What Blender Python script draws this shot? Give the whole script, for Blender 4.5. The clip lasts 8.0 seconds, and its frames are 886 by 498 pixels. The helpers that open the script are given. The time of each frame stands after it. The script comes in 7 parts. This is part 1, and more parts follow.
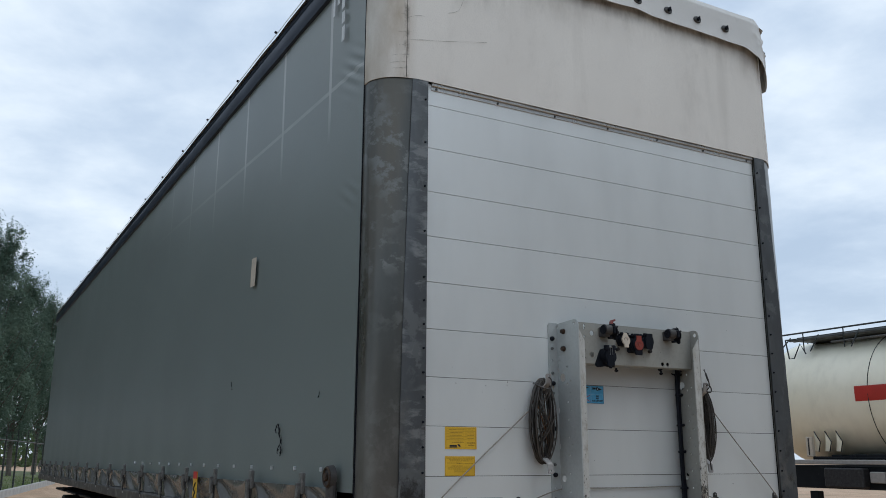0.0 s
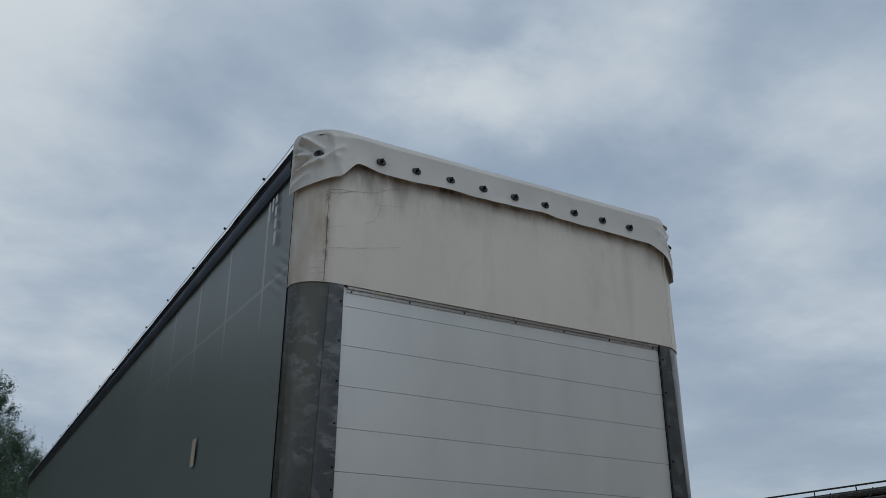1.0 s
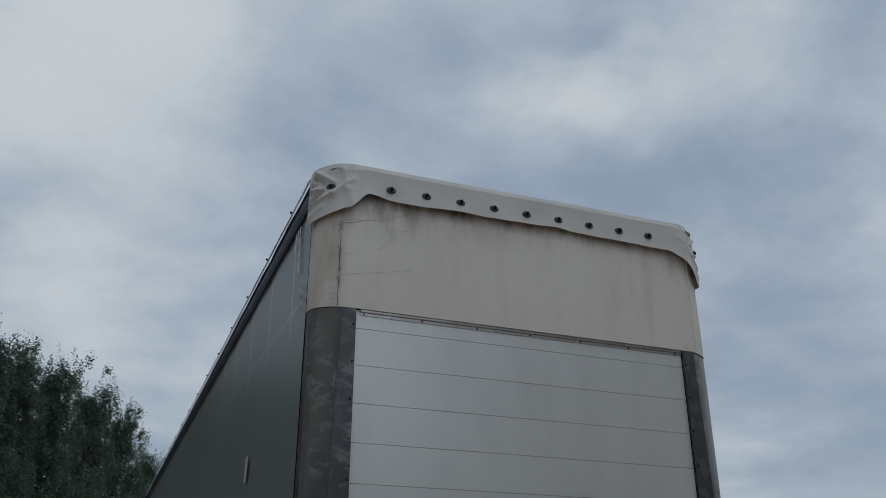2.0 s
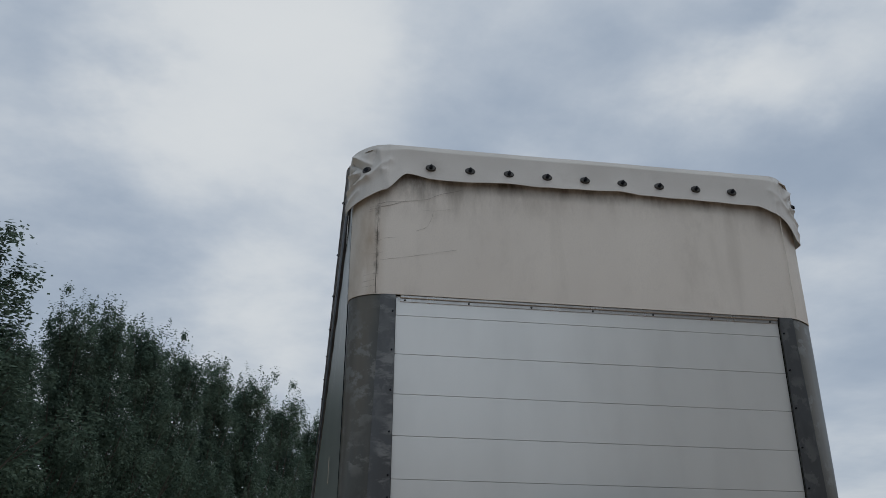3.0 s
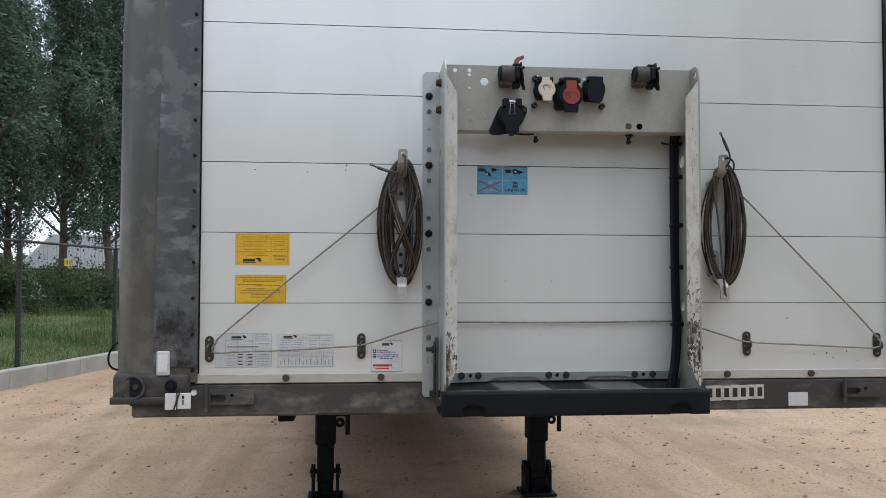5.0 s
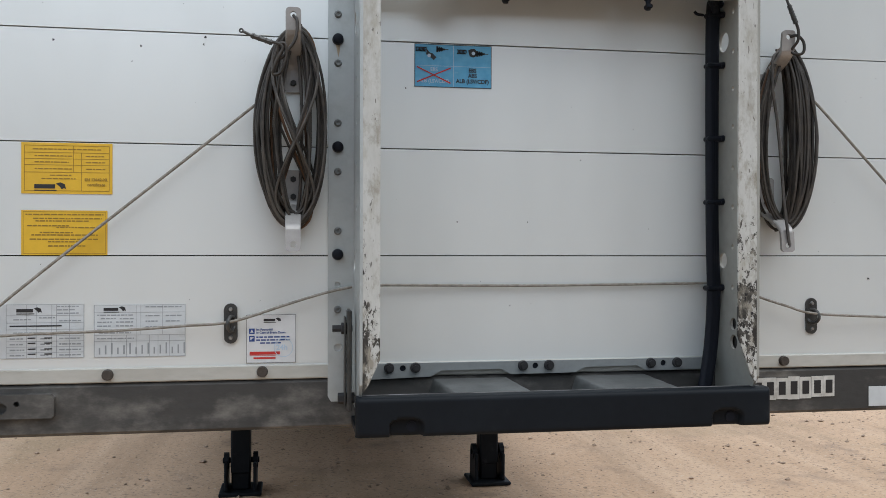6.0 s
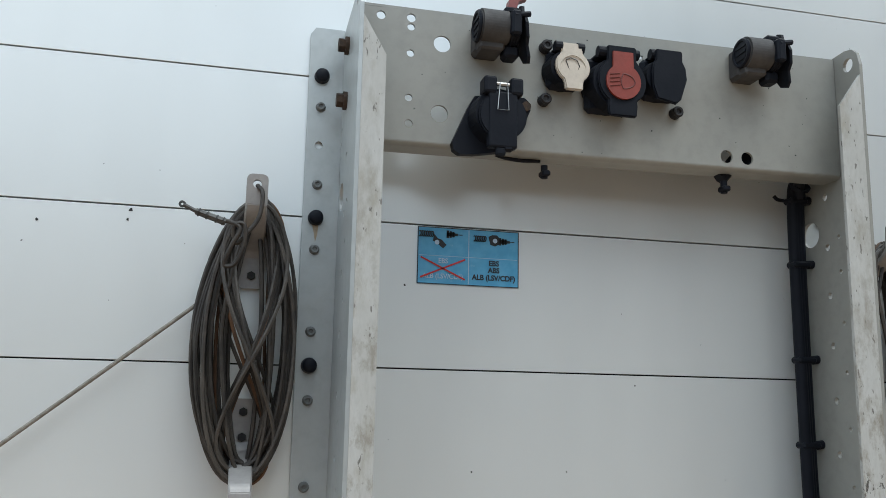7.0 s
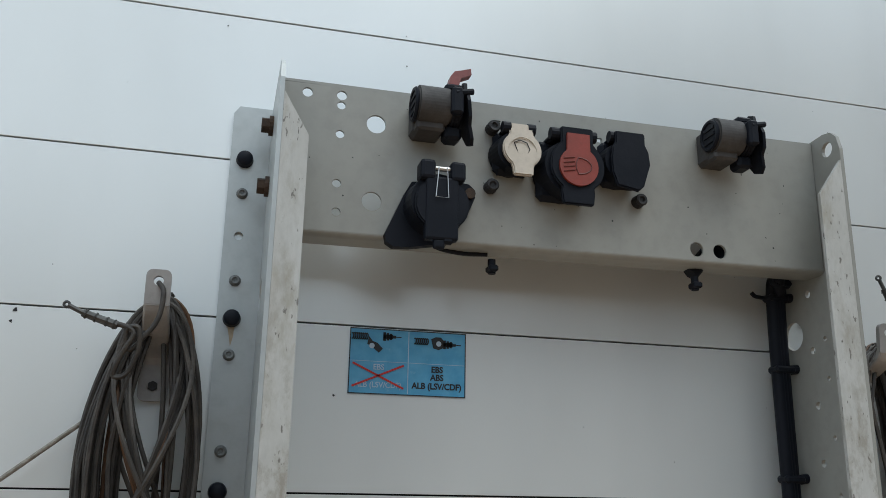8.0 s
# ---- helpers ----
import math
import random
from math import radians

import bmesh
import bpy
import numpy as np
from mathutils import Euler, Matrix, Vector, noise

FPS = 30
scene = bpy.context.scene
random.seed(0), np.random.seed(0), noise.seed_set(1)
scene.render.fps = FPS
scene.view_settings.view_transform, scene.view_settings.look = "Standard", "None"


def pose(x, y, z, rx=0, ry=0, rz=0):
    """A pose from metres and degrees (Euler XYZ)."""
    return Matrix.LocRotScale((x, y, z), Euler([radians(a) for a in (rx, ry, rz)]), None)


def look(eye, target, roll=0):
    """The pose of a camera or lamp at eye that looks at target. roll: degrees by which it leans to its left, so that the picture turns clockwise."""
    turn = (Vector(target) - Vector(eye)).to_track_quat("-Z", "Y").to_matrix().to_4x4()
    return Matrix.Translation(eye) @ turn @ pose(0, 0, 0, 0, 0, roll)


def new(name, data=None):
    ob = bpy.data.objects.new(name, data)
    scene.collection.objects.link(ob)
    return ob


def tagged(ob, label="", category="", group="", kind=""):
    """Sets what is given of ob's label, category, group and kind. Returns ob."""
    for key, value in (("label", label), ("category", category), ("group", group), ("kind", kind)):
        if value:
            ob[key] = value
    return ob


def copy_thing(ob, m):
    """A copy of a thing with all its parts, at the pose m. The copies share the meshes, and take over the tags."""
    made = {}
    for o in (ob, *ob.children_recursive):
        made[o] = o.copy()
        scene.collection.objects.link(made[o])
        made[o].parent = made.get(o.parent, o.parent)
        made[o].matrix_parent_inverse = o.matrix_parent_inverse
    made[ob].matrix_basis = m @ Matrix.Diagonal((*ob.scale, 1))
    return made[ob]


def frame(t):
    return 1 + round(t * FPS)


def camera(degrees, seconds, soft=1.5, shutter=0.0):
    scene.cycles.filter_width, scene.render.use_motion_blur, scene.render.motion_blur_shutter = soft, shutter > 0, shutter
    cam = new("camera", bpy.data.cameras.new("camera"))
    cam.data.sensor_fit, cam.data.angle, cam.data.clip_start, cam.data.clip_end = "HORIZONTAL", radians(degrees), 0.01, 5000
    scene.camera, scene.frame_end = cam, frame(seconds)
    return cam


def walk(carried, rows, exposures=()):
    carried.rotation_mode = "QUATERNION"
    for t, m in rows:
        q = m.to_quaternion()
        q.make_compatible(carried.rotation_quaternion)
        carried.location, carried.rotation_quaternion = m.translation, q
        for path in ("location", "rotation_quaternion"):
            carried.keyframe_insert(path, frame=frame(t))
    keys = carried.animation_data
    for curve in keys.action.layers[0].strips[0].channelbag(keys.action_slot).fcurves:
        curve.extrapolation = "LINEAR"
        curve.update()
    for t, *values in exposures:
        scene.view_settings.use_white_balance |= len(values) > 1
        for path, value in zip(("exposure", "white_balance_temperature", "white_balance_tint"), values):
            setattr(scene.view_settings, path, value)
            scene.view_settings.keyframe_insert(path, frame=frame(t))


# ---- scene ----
cam = camera(53.8, 8.0, soft=0.65)
PATH = [
    (0, (-2.763, -3.261, 1.545), (-1.82, -1.56, 2.009), 0.2),
    (0.5, (-2.711, -3.566, 1.577), (-1.804, -1.932, 2.29), 0.3),
    (0.7, (-2.668, -3.685, 1.606), (-1.771, -2.071, 2.374), 0.26),
    (1, (-2.61, -3.856, 1.634), (-1.716, -2.25, 2.422), 0.2),
    (1.5, (-2.536, -4.111, 1.591), (-1.665, -2.501, 2.398), -0.2),
    (1.7, (-2.433, -4.199, 1.582), (-1.599, -2.574, 2.398), -0.12),
    (2, (-2.214, -4.314, 1.58), (-1.552, -2.611, 2.393), 0.0),
    (2.2, (-2.059, -4.36, 1.611), (-1.517, -2.613, 2.419), -0.1),
    (3.3, (-1.168, -4.031, 1.588), (-0.931, -2.219, 2.402), 0.5),
    (3.5, (-0.992, -3.932, 1.647), (-0.771, -2.112, 2.446), 0.5),
    (3.7, (-0.877, -3.787, 1.639), (-0.673, -1.953, 2.41), 0.54),
    (4, (-0.788, -3.52, 1.606), (-0.598, -1.623, 2.21), 0.6),
    (4.2, (-0.742, -3.345, 1.582), (-0.548, -1.41, 2.055), 0.48),
    (4.5, (-0.678, -3.077, 1.555), (-0.473, -1.12, 1.911), 0.3),
    (4.7, (-0.642, -2.876, 1.548), (-0.435, -0.905, 1.818), 0.22),
    (5, (-0.608, -2.554, 1.527), (-0.402, -0.566, 1.605), 0.1),
    (5.2, (-0.598, -2.341, 1.502), (-0.392, -0.352, 1.518), 0.2),
    (6.3, (-0.437, -1.465, 1.486), (-0.031, 0.493, 1.481), 0.4),
    (6.5, (-0.45, -1.364, 1.513), (-0.004, 0.584, 1.599), 0.6),
    (7, (-0.49, -1.189, 1.624), (-0.029, 0.725, 1.975), 1.1),
    (7.2, (-0.481, -1.155, 1.653), (-0.028, 0.737, 2.115), 1.18),
    (7.5, (-0.449, -1.126, 1.672), (0.015, 0.75, 2.191), 1.3),
    (8, (-0.397, -1.074, 1.674), (0.079, 0.792, 2.214), 1.0),
]
EXPOSURES = [(0.0, 0.60, 6200, 8), (0.3, 0.33, 6200, 8), (0.5, 0.18, 6250, 8), (1.0, -0.12, 6250, 7), (1.5, -0.27, 6250, 7), (2.2, -0.22, 6350, 8), (3.5, 0.08, 6550, 10),
             (4.0, 0.30, 6500, 10), (4.5, 0.93, 6500, 10), (5.0, 1.21, 6550, 10), (5.3, 1.28, 6550, 10), (6.5, 1.46, 6400, 7), (7.0, 1.40, 6350, 5), (7.5, 1.15, 6400, 5), (8.0, 1.12, 6400, 5)]
walk(cam, [(t, look(eye, target, roll)) for t, eye, target, roll in PATH], EXPOSURES)

# world: overcast sky with soft broken cloud
SUN_ELEV, SUN_ROT = radians(58), radians(150)
world = bpy.data.worlds.new("overcast")
scene.world = world
world.use_nodes = True
wn, wl = world.node_tree.nodes, world.node_tree.links
wn.clear()


def wnode(kind, **kw):
    n = wn.new(kind)
    for k, v in kw.items():
        n.inputs[k].default_value = v
    return n


def wmath(op, a, b=None):
    n = wn.new("ShaderNodeMath")
    n.operation = op
    for i, v in enumerate((a, b)):
        if v is None:
            continue
        if isinstance(v, (int, float)):
            n.inputs[i].default_value = v
        else:
            wl.new(v, n.inputs[i])
    return n.outputs[0]


sky = wn.new("ShaderNodeTexSky")
sky.sky_type, sky.sun_disc = "NISHITA", False
sky.sun_elevation, sky.sun_rotation = SUN_ELEV, SUN_ROT
sky.air_density, sky.dust_density = 1.0, 2.0
tc = wn.new("ShaderNodeTexCoord")
sep = wn.new("ShaderNodeSeparateXYZ")
wl.new(tc.outputs["Generated"], sep.inputs[0])
zz = wmath("ADD", wmath("MAXIMUM", sep.outputs[2], 0.0), 0.16)
com = wn.new("ShaderNodeCombineXYZ")
wl.new(wmath("DIVIDE", sep.outputs[0], zz), com.inputs[0])
wl.new(wmath("DIVIDE", sep.outputs[1], zz), com.inputs[1])
mp = wn.new("ShaderNodeMapping")
mp.inputs["Location"].default_value = (3.1, 1.7, 0)
wl.new(com.outputs[0], mp.inputs[0])
cl1 = wnode("ShaderNodeTexNoise", Scale=1.9, Detail=7.0, Roughness=0.56, Distortion=0.1)
cl2 = wnode("ShaderNodeTexNoise", Scale=0.7, Detail=2.0, Roughness=0.5)
cl3 = wnode("ShaderNodeTexNoise", Scale=3.2, Detail=5.0, Roughness=0.6)
for k in (cl1, cl2, cl3):
    wl.new(mp.outputs[0], k.inputs["Vector"])


def wvec(op, a, b):
    n = wn.new("ShaderNodeVectorMath")
    n.operation = op
    for i, v in enumerate((a, b)):
        if isinstance(v, tuple):
            n.inputs[i].default_value = v
        else:
            wl.new(v, n.inputs[i])
    return n


# ragged cloud banks and gaps on the cloud deck: place on the deck, size, and how bright (+) or blue (-)
BANKS = [(-0.10, 1.22, 0.21, 1.25), (-0.02, 1.04, 0.13, 0.8), (-0.32, 1.45, 0.22, 0.3), (0.02, 1.72, 0.28, 0.65), (-0.6, 1.75, 0.36, -0.6), (0.18, 2.25, 0.45, 0.5),
         (-0.42, 1.12, 0.15, -0.85), (0.19, 1.10, 0.12, -0.3), (0.40, 1.03, 0.15, -0.55), (0.31, 1.19, 0.13, -0.25), (0.33, 1.33, 0.09, 0.45), (0.65, 1.03, 0.12, 1.15),
         (0.76, 0.88, 0.15, 1.1), (0.55, 0.88, 0.07, -0.6), (0.88, 1.22, 0.19, -0.75), (1.06, 1.07, 0.13, -0.5), (1.12, 0.76, 0.15, 0.6), (1.36, 1.06, 0.13, 0.45), (1.42, 1.38, 0.22, -0.55), (2.0, 1.8, 0.5, -0.9)]
warp = wvec("ADD", wvec("MULTIPLY", wvec("SUBTRACT", cl3.outputs["Color"], (0.5, 0.5, 0.5)).outputs[0], (0.30, 0.30, 0)).outputs[0], com.outputs[0]).outputs[0]
bank_sum = None
for bx, by, size, lift in BANKS:
    q = wmath("DIVIDE", wvec("DISTANCE", warp, (bx, by, 0)).outputs["Value"], size)
    q = wmath("MULTIPLY", wmath("POWER", 2.718, wmath("MULTIPLY", wmath("MULTIPLY", q, q), -1.0)), lift)
    bank_sum = q if bank_sum is None else wmath("ADD", bank_sum, q)
cover = wmath("ADD", wmath("MULTIPLY", cl1.outputs["Fac"], 0.62), wmath("MULTIPLY", cl2.outputs["Fac"], 0.38))
cover = wmath("ADD", cover, wmath("MULTIPLY", bank_sum, 0.145))
cover = wmath("ADD", cover, wmath("MULTIPLY", wmath("SUBTRACT", cl3.outputs["Fac"], 0.5), 0.13))
ramp = wn.new("ShaderNodeValToRGB")
ramp.color_ramp.interpolation = "B_SPLINE"
el = ramp.color_ramp.elements
el[0].position, el[0].color = 0.34, (0.305, 0.38, 0.49, 1)
el[1].position, el[1].color = 0.66, (0.755, 0.785, 0.805, 1)
e3 = el.new(0.50)
e3.color = (0.468, 0.538, 0.632, 1)
wl.new(cover, ramp.inputs[0])
# paler toward the horizon
hz = wn.new("ShaderNodeMixRGB")
hfac = wmath("POWER", wmath("SUBTRACT", 1.0, wmath("MINIMUM", wmath("MAXIMUM", sep.outputs[2], 0.0), 1.0)), 5.5)
wl.new(wmath("MULTIPLY", hfac, 0.75), hz.inputs[0])
wl.new(ramp.outputs[0], hz.inputs[1])
hz.inputs[2].default_value = (0.50, 0.557, 0.62, 1)
bg_sky, bg_cloud = wn.new("ShaderNodeBackground"), wn.new("ShaderNodeBackground")
wl.new(sky.outputs[0], bg_sky.inputs[0])
bg_sky.inputs[1].default_value = 0.05
wl.new(hz.outputs[0], bg_cloud.inputs[0])
bg_cloud.inputs[1].default_value = 1.0
addsh, wout = wn.new("ShaderNodeMixShader"), wn.new("ShaderNodeOutputWorld")
addsh.inputs[0].default_value = 0.9
wl.new(bg_sky.outputs[0], addsh.inputs[1])
wl.new(bg_cloud.outputs[0], addsh.inputs[2])
wl.new(addsh.outputs[0], wout.inputs[0])

# the veiled sun, behind and to the right of the walker
sun = new("sun", bpy.data.lights.new("sun", "SUN"))
sun.data.energy, sun.data.angle, sun.data.color = 0.5, radians(40), (1.0, 0.98, 0.95)
sun.matrix_world = look((3.5, -6.0, 13.0), (0, 0, 1.5))


# ---------- materials ----------
def mat(name, c1, c2=None, scale=8.0, rough=0.55, metal=0.0, fine=60.0, bump=0.15, bump_scale=None,
        dirt=None, dirt_scale=2.5, dirt_lo=0.55, dirt_hi=0.75, stretch=(1, 1, 1), rough_var=0.15, coat=0.0, per_object=0.0, spec=0.5):
    """Two scales of colour variation, an optional dirt layer, fine relief and uneven gloss."""
    m = bpy.data.materials.new(name)
    m.use_nodes = True
    n, l = m.node_tree.nodes, m.node_tree.links
    b = n["Principled BSDF"]
    c2 = c2 or tuple(v * 0.82 for v in c1)
    t = n.new("ShaderNodeTexCoord")
    mp_ = n.new("ShaderNodeMapping")
    mp_.inputs["Scale"].default_value = stretch
    l.new(t.outputs["Object"], mp_.inputs[0])

    def noise_(s, d=4.0, r=0.55):
        k = n.new("ShaderNodeTexNoise")
        k.inputs["Scale"].default_value, k.inputs["Detail"].default_value, k.inputs["Roughness"].default_value = s, d, r
        l.new(mp_.outputs[0], k.inputs["Vector"])
        return k.outputs["Fac"]

    def mix_(f, a, c):
        k = n.new("ShaderNodeMixRGB")
        for i, v in enumerate((f, a, c)):
            if isinstance(v, tuple):
                k.inputs[i].default_value = (*v, 1)
            elif isinstance(v, float):
                k.inputs[i].default_value = v
            else:
                l.new(v, k.inputs[i])
        return k.outputs[0]

    def span(f, lo, hi):
        k = n.new("ShaderNodeMapRange")
        k.interpolation_type = "SMOOTHSTEP"
        k.inputs[1].default_value, k.inputs[2].default_value = lo, hi
        l.new(f, k.inputs[0])
        return k.outputs[0]

    big, small = noise_(scale, 4.0), noise_(fine, 3.0)
    col = mix_(span(big, 0.3, 0.7), tuple(c1), tuple(c2))
    col = mix_(span(small, 0.35, 0.9), col, mix_(0.5, col, tuple(v * 0.8 for v in c2)))
    if dirt:
        d = span(noise_(dirt_scale, 6.0, 0.65), dirt_lo, dirt_hi)
        col = mix_(d, col, tuple(dirt))
    if per_object:
        oi = n.new("ShaderNodeObjectInfo")
        hs = n.new("ShaderNodeHueSaturation")
        k = n.new("ShaderNodeMapRange")
        k.inputs[3].default_value, k.inputs[4].default_value = 1 - per_object, 1 + per_object
        l.new(oi.outputs["Random"], k.inputs[0])
        l.new(k.outputs[0], hs.inputs["Value"])
        hs.inputs["Fac"].default_value = 1.0
        l.new(col, hs.inputs["Color"])
        col = hs.outputs[0]
    l.new(col, b.inputs["Base Color"])
    k = n.new("ShaderNodeMapRange")
    k.inputs[3].default_value, k.inputs[4].default_value = max(rough - rough_var, 0.02), min(rough + rough_var, 1)
    l.new(big, k.inputs[0])
    l.new(k.outputs[0], b.inputs["Roughness"])
    b.inputs["Metallic"].default_value = metal
    b.inputs["Specular IOR Level"].default_value = spec
    b.inputs["Coat Weight"].default_value = coat
    if bump:
        bp = n.new("ShaderNodeBump")
        bp.inputs["Strength"].default_value, bp.inputs["Distance"].default_value = bump, 0.004
        l.new(noise_(bump_scale, 4.0) if bump_scale else small, bp.inputs["Height"])
        l.new(bp.outputs[0], b.inputs["Normal"])
    return m


M_PANEL = mat("white_panel_lacquer", (0.775, 0.80, 0.793), (0.74, 0.766, 0.760), 1.6, 0.30, metal=0.34, fine=3.5, bump=0,
              stretch=(1, 1, 0.35), per_object=0.02, rough_var=0.03)
M_LIP = mat("grimy_white_lip", (0.47, 0.465, 0.43), (0.40, 0.39, 0.355), 7.0, 0.45, fine=60, bump=0.03,
            dirt=(0.27, 0.255, 0.22), dirt_scale=9.0, dirt_lo=0.5, dirt_hi=0.85, stretch=(0.5, 1, 1.5))
M_JOINT = mat("joint_seal", (0.012, 0.012, 0.012), rough=0.8, bump=0)
M_POST = mat("weathered_steel_post", (0.088, 0.097, 0.106), (0.072, 0.077, 0.082), 2.3, 0.36, metal=0.25, fine=16, bump=0.06,
             dirt=(0.105, 0.112, 0.116), dirt_scale=5.0, dirt_lo=0.5, dirt_hi=0.8, stretch=(1.6, 1.6, 0.5))
M_FLANK = mat("browned_post_flank", (0.074, 0.078, 0.073), (0.058, 0.062, 0.058), 2.0, 0.31, metal=0.3, fine=16, bump=0.03, spec=0.7,
              dirt=(0.092, 0.092, 0.086), dirt_scale=5.0, dirt_lo=0.5, dirt_hi=0.8, stretch=(1.6, 1.6, 0.4))
M_CAST = mat("dark_casting", (0.050, 0.049, 0.047), (0.036, 0.035, 0.034), 9.0, 0.5, fine=60, bump=0.15, spec=0.35,
             dirt=(0.105, 0.10, 0.092), dirt_scale=11.0, dirt_lo=0.5, dirt_hi=0.75)
M_BEIGE = mat("aged_beige_tarpaulin", (0.735, 0.70, 0.645), (0.69, 0.655, 0.605), 2.0, 0.6, fine=220, bump=0.05,
              dirt=(0.36, 0.335, 0.295), dirt_scale=3.2, dirt_lo=0.5, dirt_hi=1.0, stretch=(1.2, 1.2, 0.6))
M_CAP = mat("pale_roof_tarpaulin", (0.60, 0.59, 0.565), (0.55, 0.54, 0.515), 3.0, 0.5, fine=200, bump=0.05,
            dirt=(0.36, 0.34, 0.31), dirt_scale=4.0, dirt_lo=0.58, dirt_hi=0.9)
M_RAIL = mat("dark_blue_grey_rail", (0.016, 0.027, 0.052), (0.012, 0.020, 0.038), 2.0, 0.5, metal=0.1, fine=40, bump=0.03, spec=0.35)
M_SILL = mat("grimy_chassis_steel", (0.060, 0.058, 0.055), (0.042, 0.041, 0.040), 4.0, 0.6, metal=0.15, fine=50, bump=0.2,
             dirt=(0.19, 0.18, 0.165), dirt_scale=6.5, dirt_lo=0.47, dirt_hi=0.72, stretch=(0.8, 1, 1.4))
M_BEAM = mat("black_coated_steel", (0.009, 0.012, 0.016), (0.006, 0.008, 0.011), 5.0, 0.55, fine=60, bump=0.1, spec=0.15,
             dirt=(0.045, 0.047, 0.05), dirt_scale=9.0, dirt_lo=0.58, dirt_hi=0.9)
M_WORN = mat("rubbed_edge", (0.17, 0.17, 0.165), (0.07, 0.07, 0.07), 40.0, 0.5, fine=160, bump=0.1,
             dirt=(0.02, 0.02, 0.022), dirt_scale=30, dirt_lo=0.45, dirt_hi=0.6, stretch=(0.3, 1, 1))
M_STEP = mat("worn_grey_steel", (0.12, 0.125, 0.125), (0.07, 0.075, 0.075), 9.0, 0.5, metal=0.3, fine=70, bump=0.1)
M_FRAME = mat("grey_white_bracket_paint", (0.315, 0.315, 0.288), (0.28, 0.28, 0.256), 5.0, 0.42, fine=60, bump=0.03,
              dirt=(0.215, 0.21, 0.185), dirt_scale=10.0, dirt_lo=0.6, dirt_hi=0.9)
M_CHIP = mat("scratched_paint", (0.52, 0.525, 0.505), (0.46, 0.46, 0.435), 14.0, 0.45, fine=110, bump=0.08,
             dirt=(0.36, 0.345, 0.30), dirt_scale=20.0, dirt_lo=0.52, dirt_hi=0.72, stretch=(1.6, 1, 0.6))
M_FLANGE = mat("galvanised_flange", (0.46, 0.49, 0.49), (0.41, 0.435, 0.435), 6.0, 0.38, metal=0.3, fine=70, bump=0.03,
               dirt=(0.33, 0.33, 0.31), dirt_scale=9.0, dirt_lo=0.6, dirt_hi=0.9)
# darker copy of the flange metal, with the recess shade in its colour
M_STRIP = mat("shaded_galvanised_strip", (0.30, 0.32, 0.325), (0.25, 0.27, 0.275), 6.0, 0.40, metal=0.35, fine=70, bump=0.04,
              dirt=(0.19, 0.19, 0.18), dirt_scale=9.0, dirt_lo=0.55, dirt_hi=0.85)
M_RIVET = mat("grey_rivet", (0.17, 0.18, 0.175), (0.11, 0.115, 0.112), 40.0, 0.45, metal=0.3, fine=120, bump=0.05)
M_ALU = mat("cast_aluminium", (0.38, 0.365, 0.355), (0.31, 0.30, 0.29), 20.0, 0.42, metal=0.25, fine=140, bump=0.12)
M_BLACK = mat("black_plastic", (0.008, 0.010, 0.015), (0.011, 0.013, 0.019), 20.0, 0.5, fine=150, bump=0.06, spec=0.13)
M_DGREY = mat("dusty_dark_plastic", (0.032, 0.032, 0.034), (0.02, 0.02, 0.022), 25.0, 0.6, fine=150, bump=0.1, spec=0.3,
              dirt=(0.085, 0.08, 0.075), dirt_scale=18, dirt_lo=0.55, dirt_hi=0.85)
M_BARREL = mat("dusty_grey_casting", (0.075, 0.072, 0.070), (0.048, 0.046, 0.046), 25.0, 0.6, fine=150, bump=0.12, spec=0.3,
               dirt=(0.11, 0.108, 0.106), dirt_scale=22, dirt_lo=0.55, dirt_hi=0.85)
M_RED = mat("red_plastic", (0.27, 0.042, 0.028), (0.21, 0.036, 0.024), 25.0, 0.5, fine=160, bump=0.06)
M_REDLINE = mat("dark_red_moulding", (0.12, 0.022, 0.016), rough=0.5, bump=0)
M_FADED = mat("faded_red_plastic", (0.25, 0.070, 0.065), (0.18, 0.055, 0.05), 30.0, 0.5, fine=160, bump=0.08)
M_CREAM = mat("cream_plastic", (0.57, 0.50, 0.41), (0.49, 0.43, 0.355), 25.0, 0.5, fine=160, bump=0.06,
              dirt=(0.30, 0.28, 0.22), dirt_scale=40, dirt_lo=0.6, dirt_hi=0.8)
M_RUST = mat("rusty_bolt", (0.078, 0.046, 0.028), (0.034, 0.026, 0.021), 60.0, 0.75, metal=0.3, fine=200, bump=0.3)
M_RUSTRUN = mat("rust_stain", (0.40, 0.33, 0.235), (0.33, 0.255, 0.165), 90.0, 0.6, fine=200, bump=0)
M_ZINC = mat("zinc_plate", (0.085, 0.085, 0.082), (0.055, 0.055, 0.054), 30.0, 0.45, metal=0.6, fine=120, bump=0.1)
M_BUCKLE = mat("dull_buckle_steel", (0.24, 0.24, 0.235), (0.11, 0.108, 0.105), 30.0, 0.34, metal=0.3, fine=120, bump=0.1)
M_STEELB = mat("bright_steel", (0.55, 0.55, 0.54), rough=0.3, metal=0.9, bump=0)
M_ROPE = mat("sheathed_cord", (0.062, 0.054, 0.046), (0.030, 0.027, 0.025), 30.0, 0.5, fine=300, bump=0.25, per_object=0.35, spec=0.35,
             dirt=(0.085, 0.070, 0.056), dirt_scale=14, dirt_lo=0.55, dirt_hi=0.8)
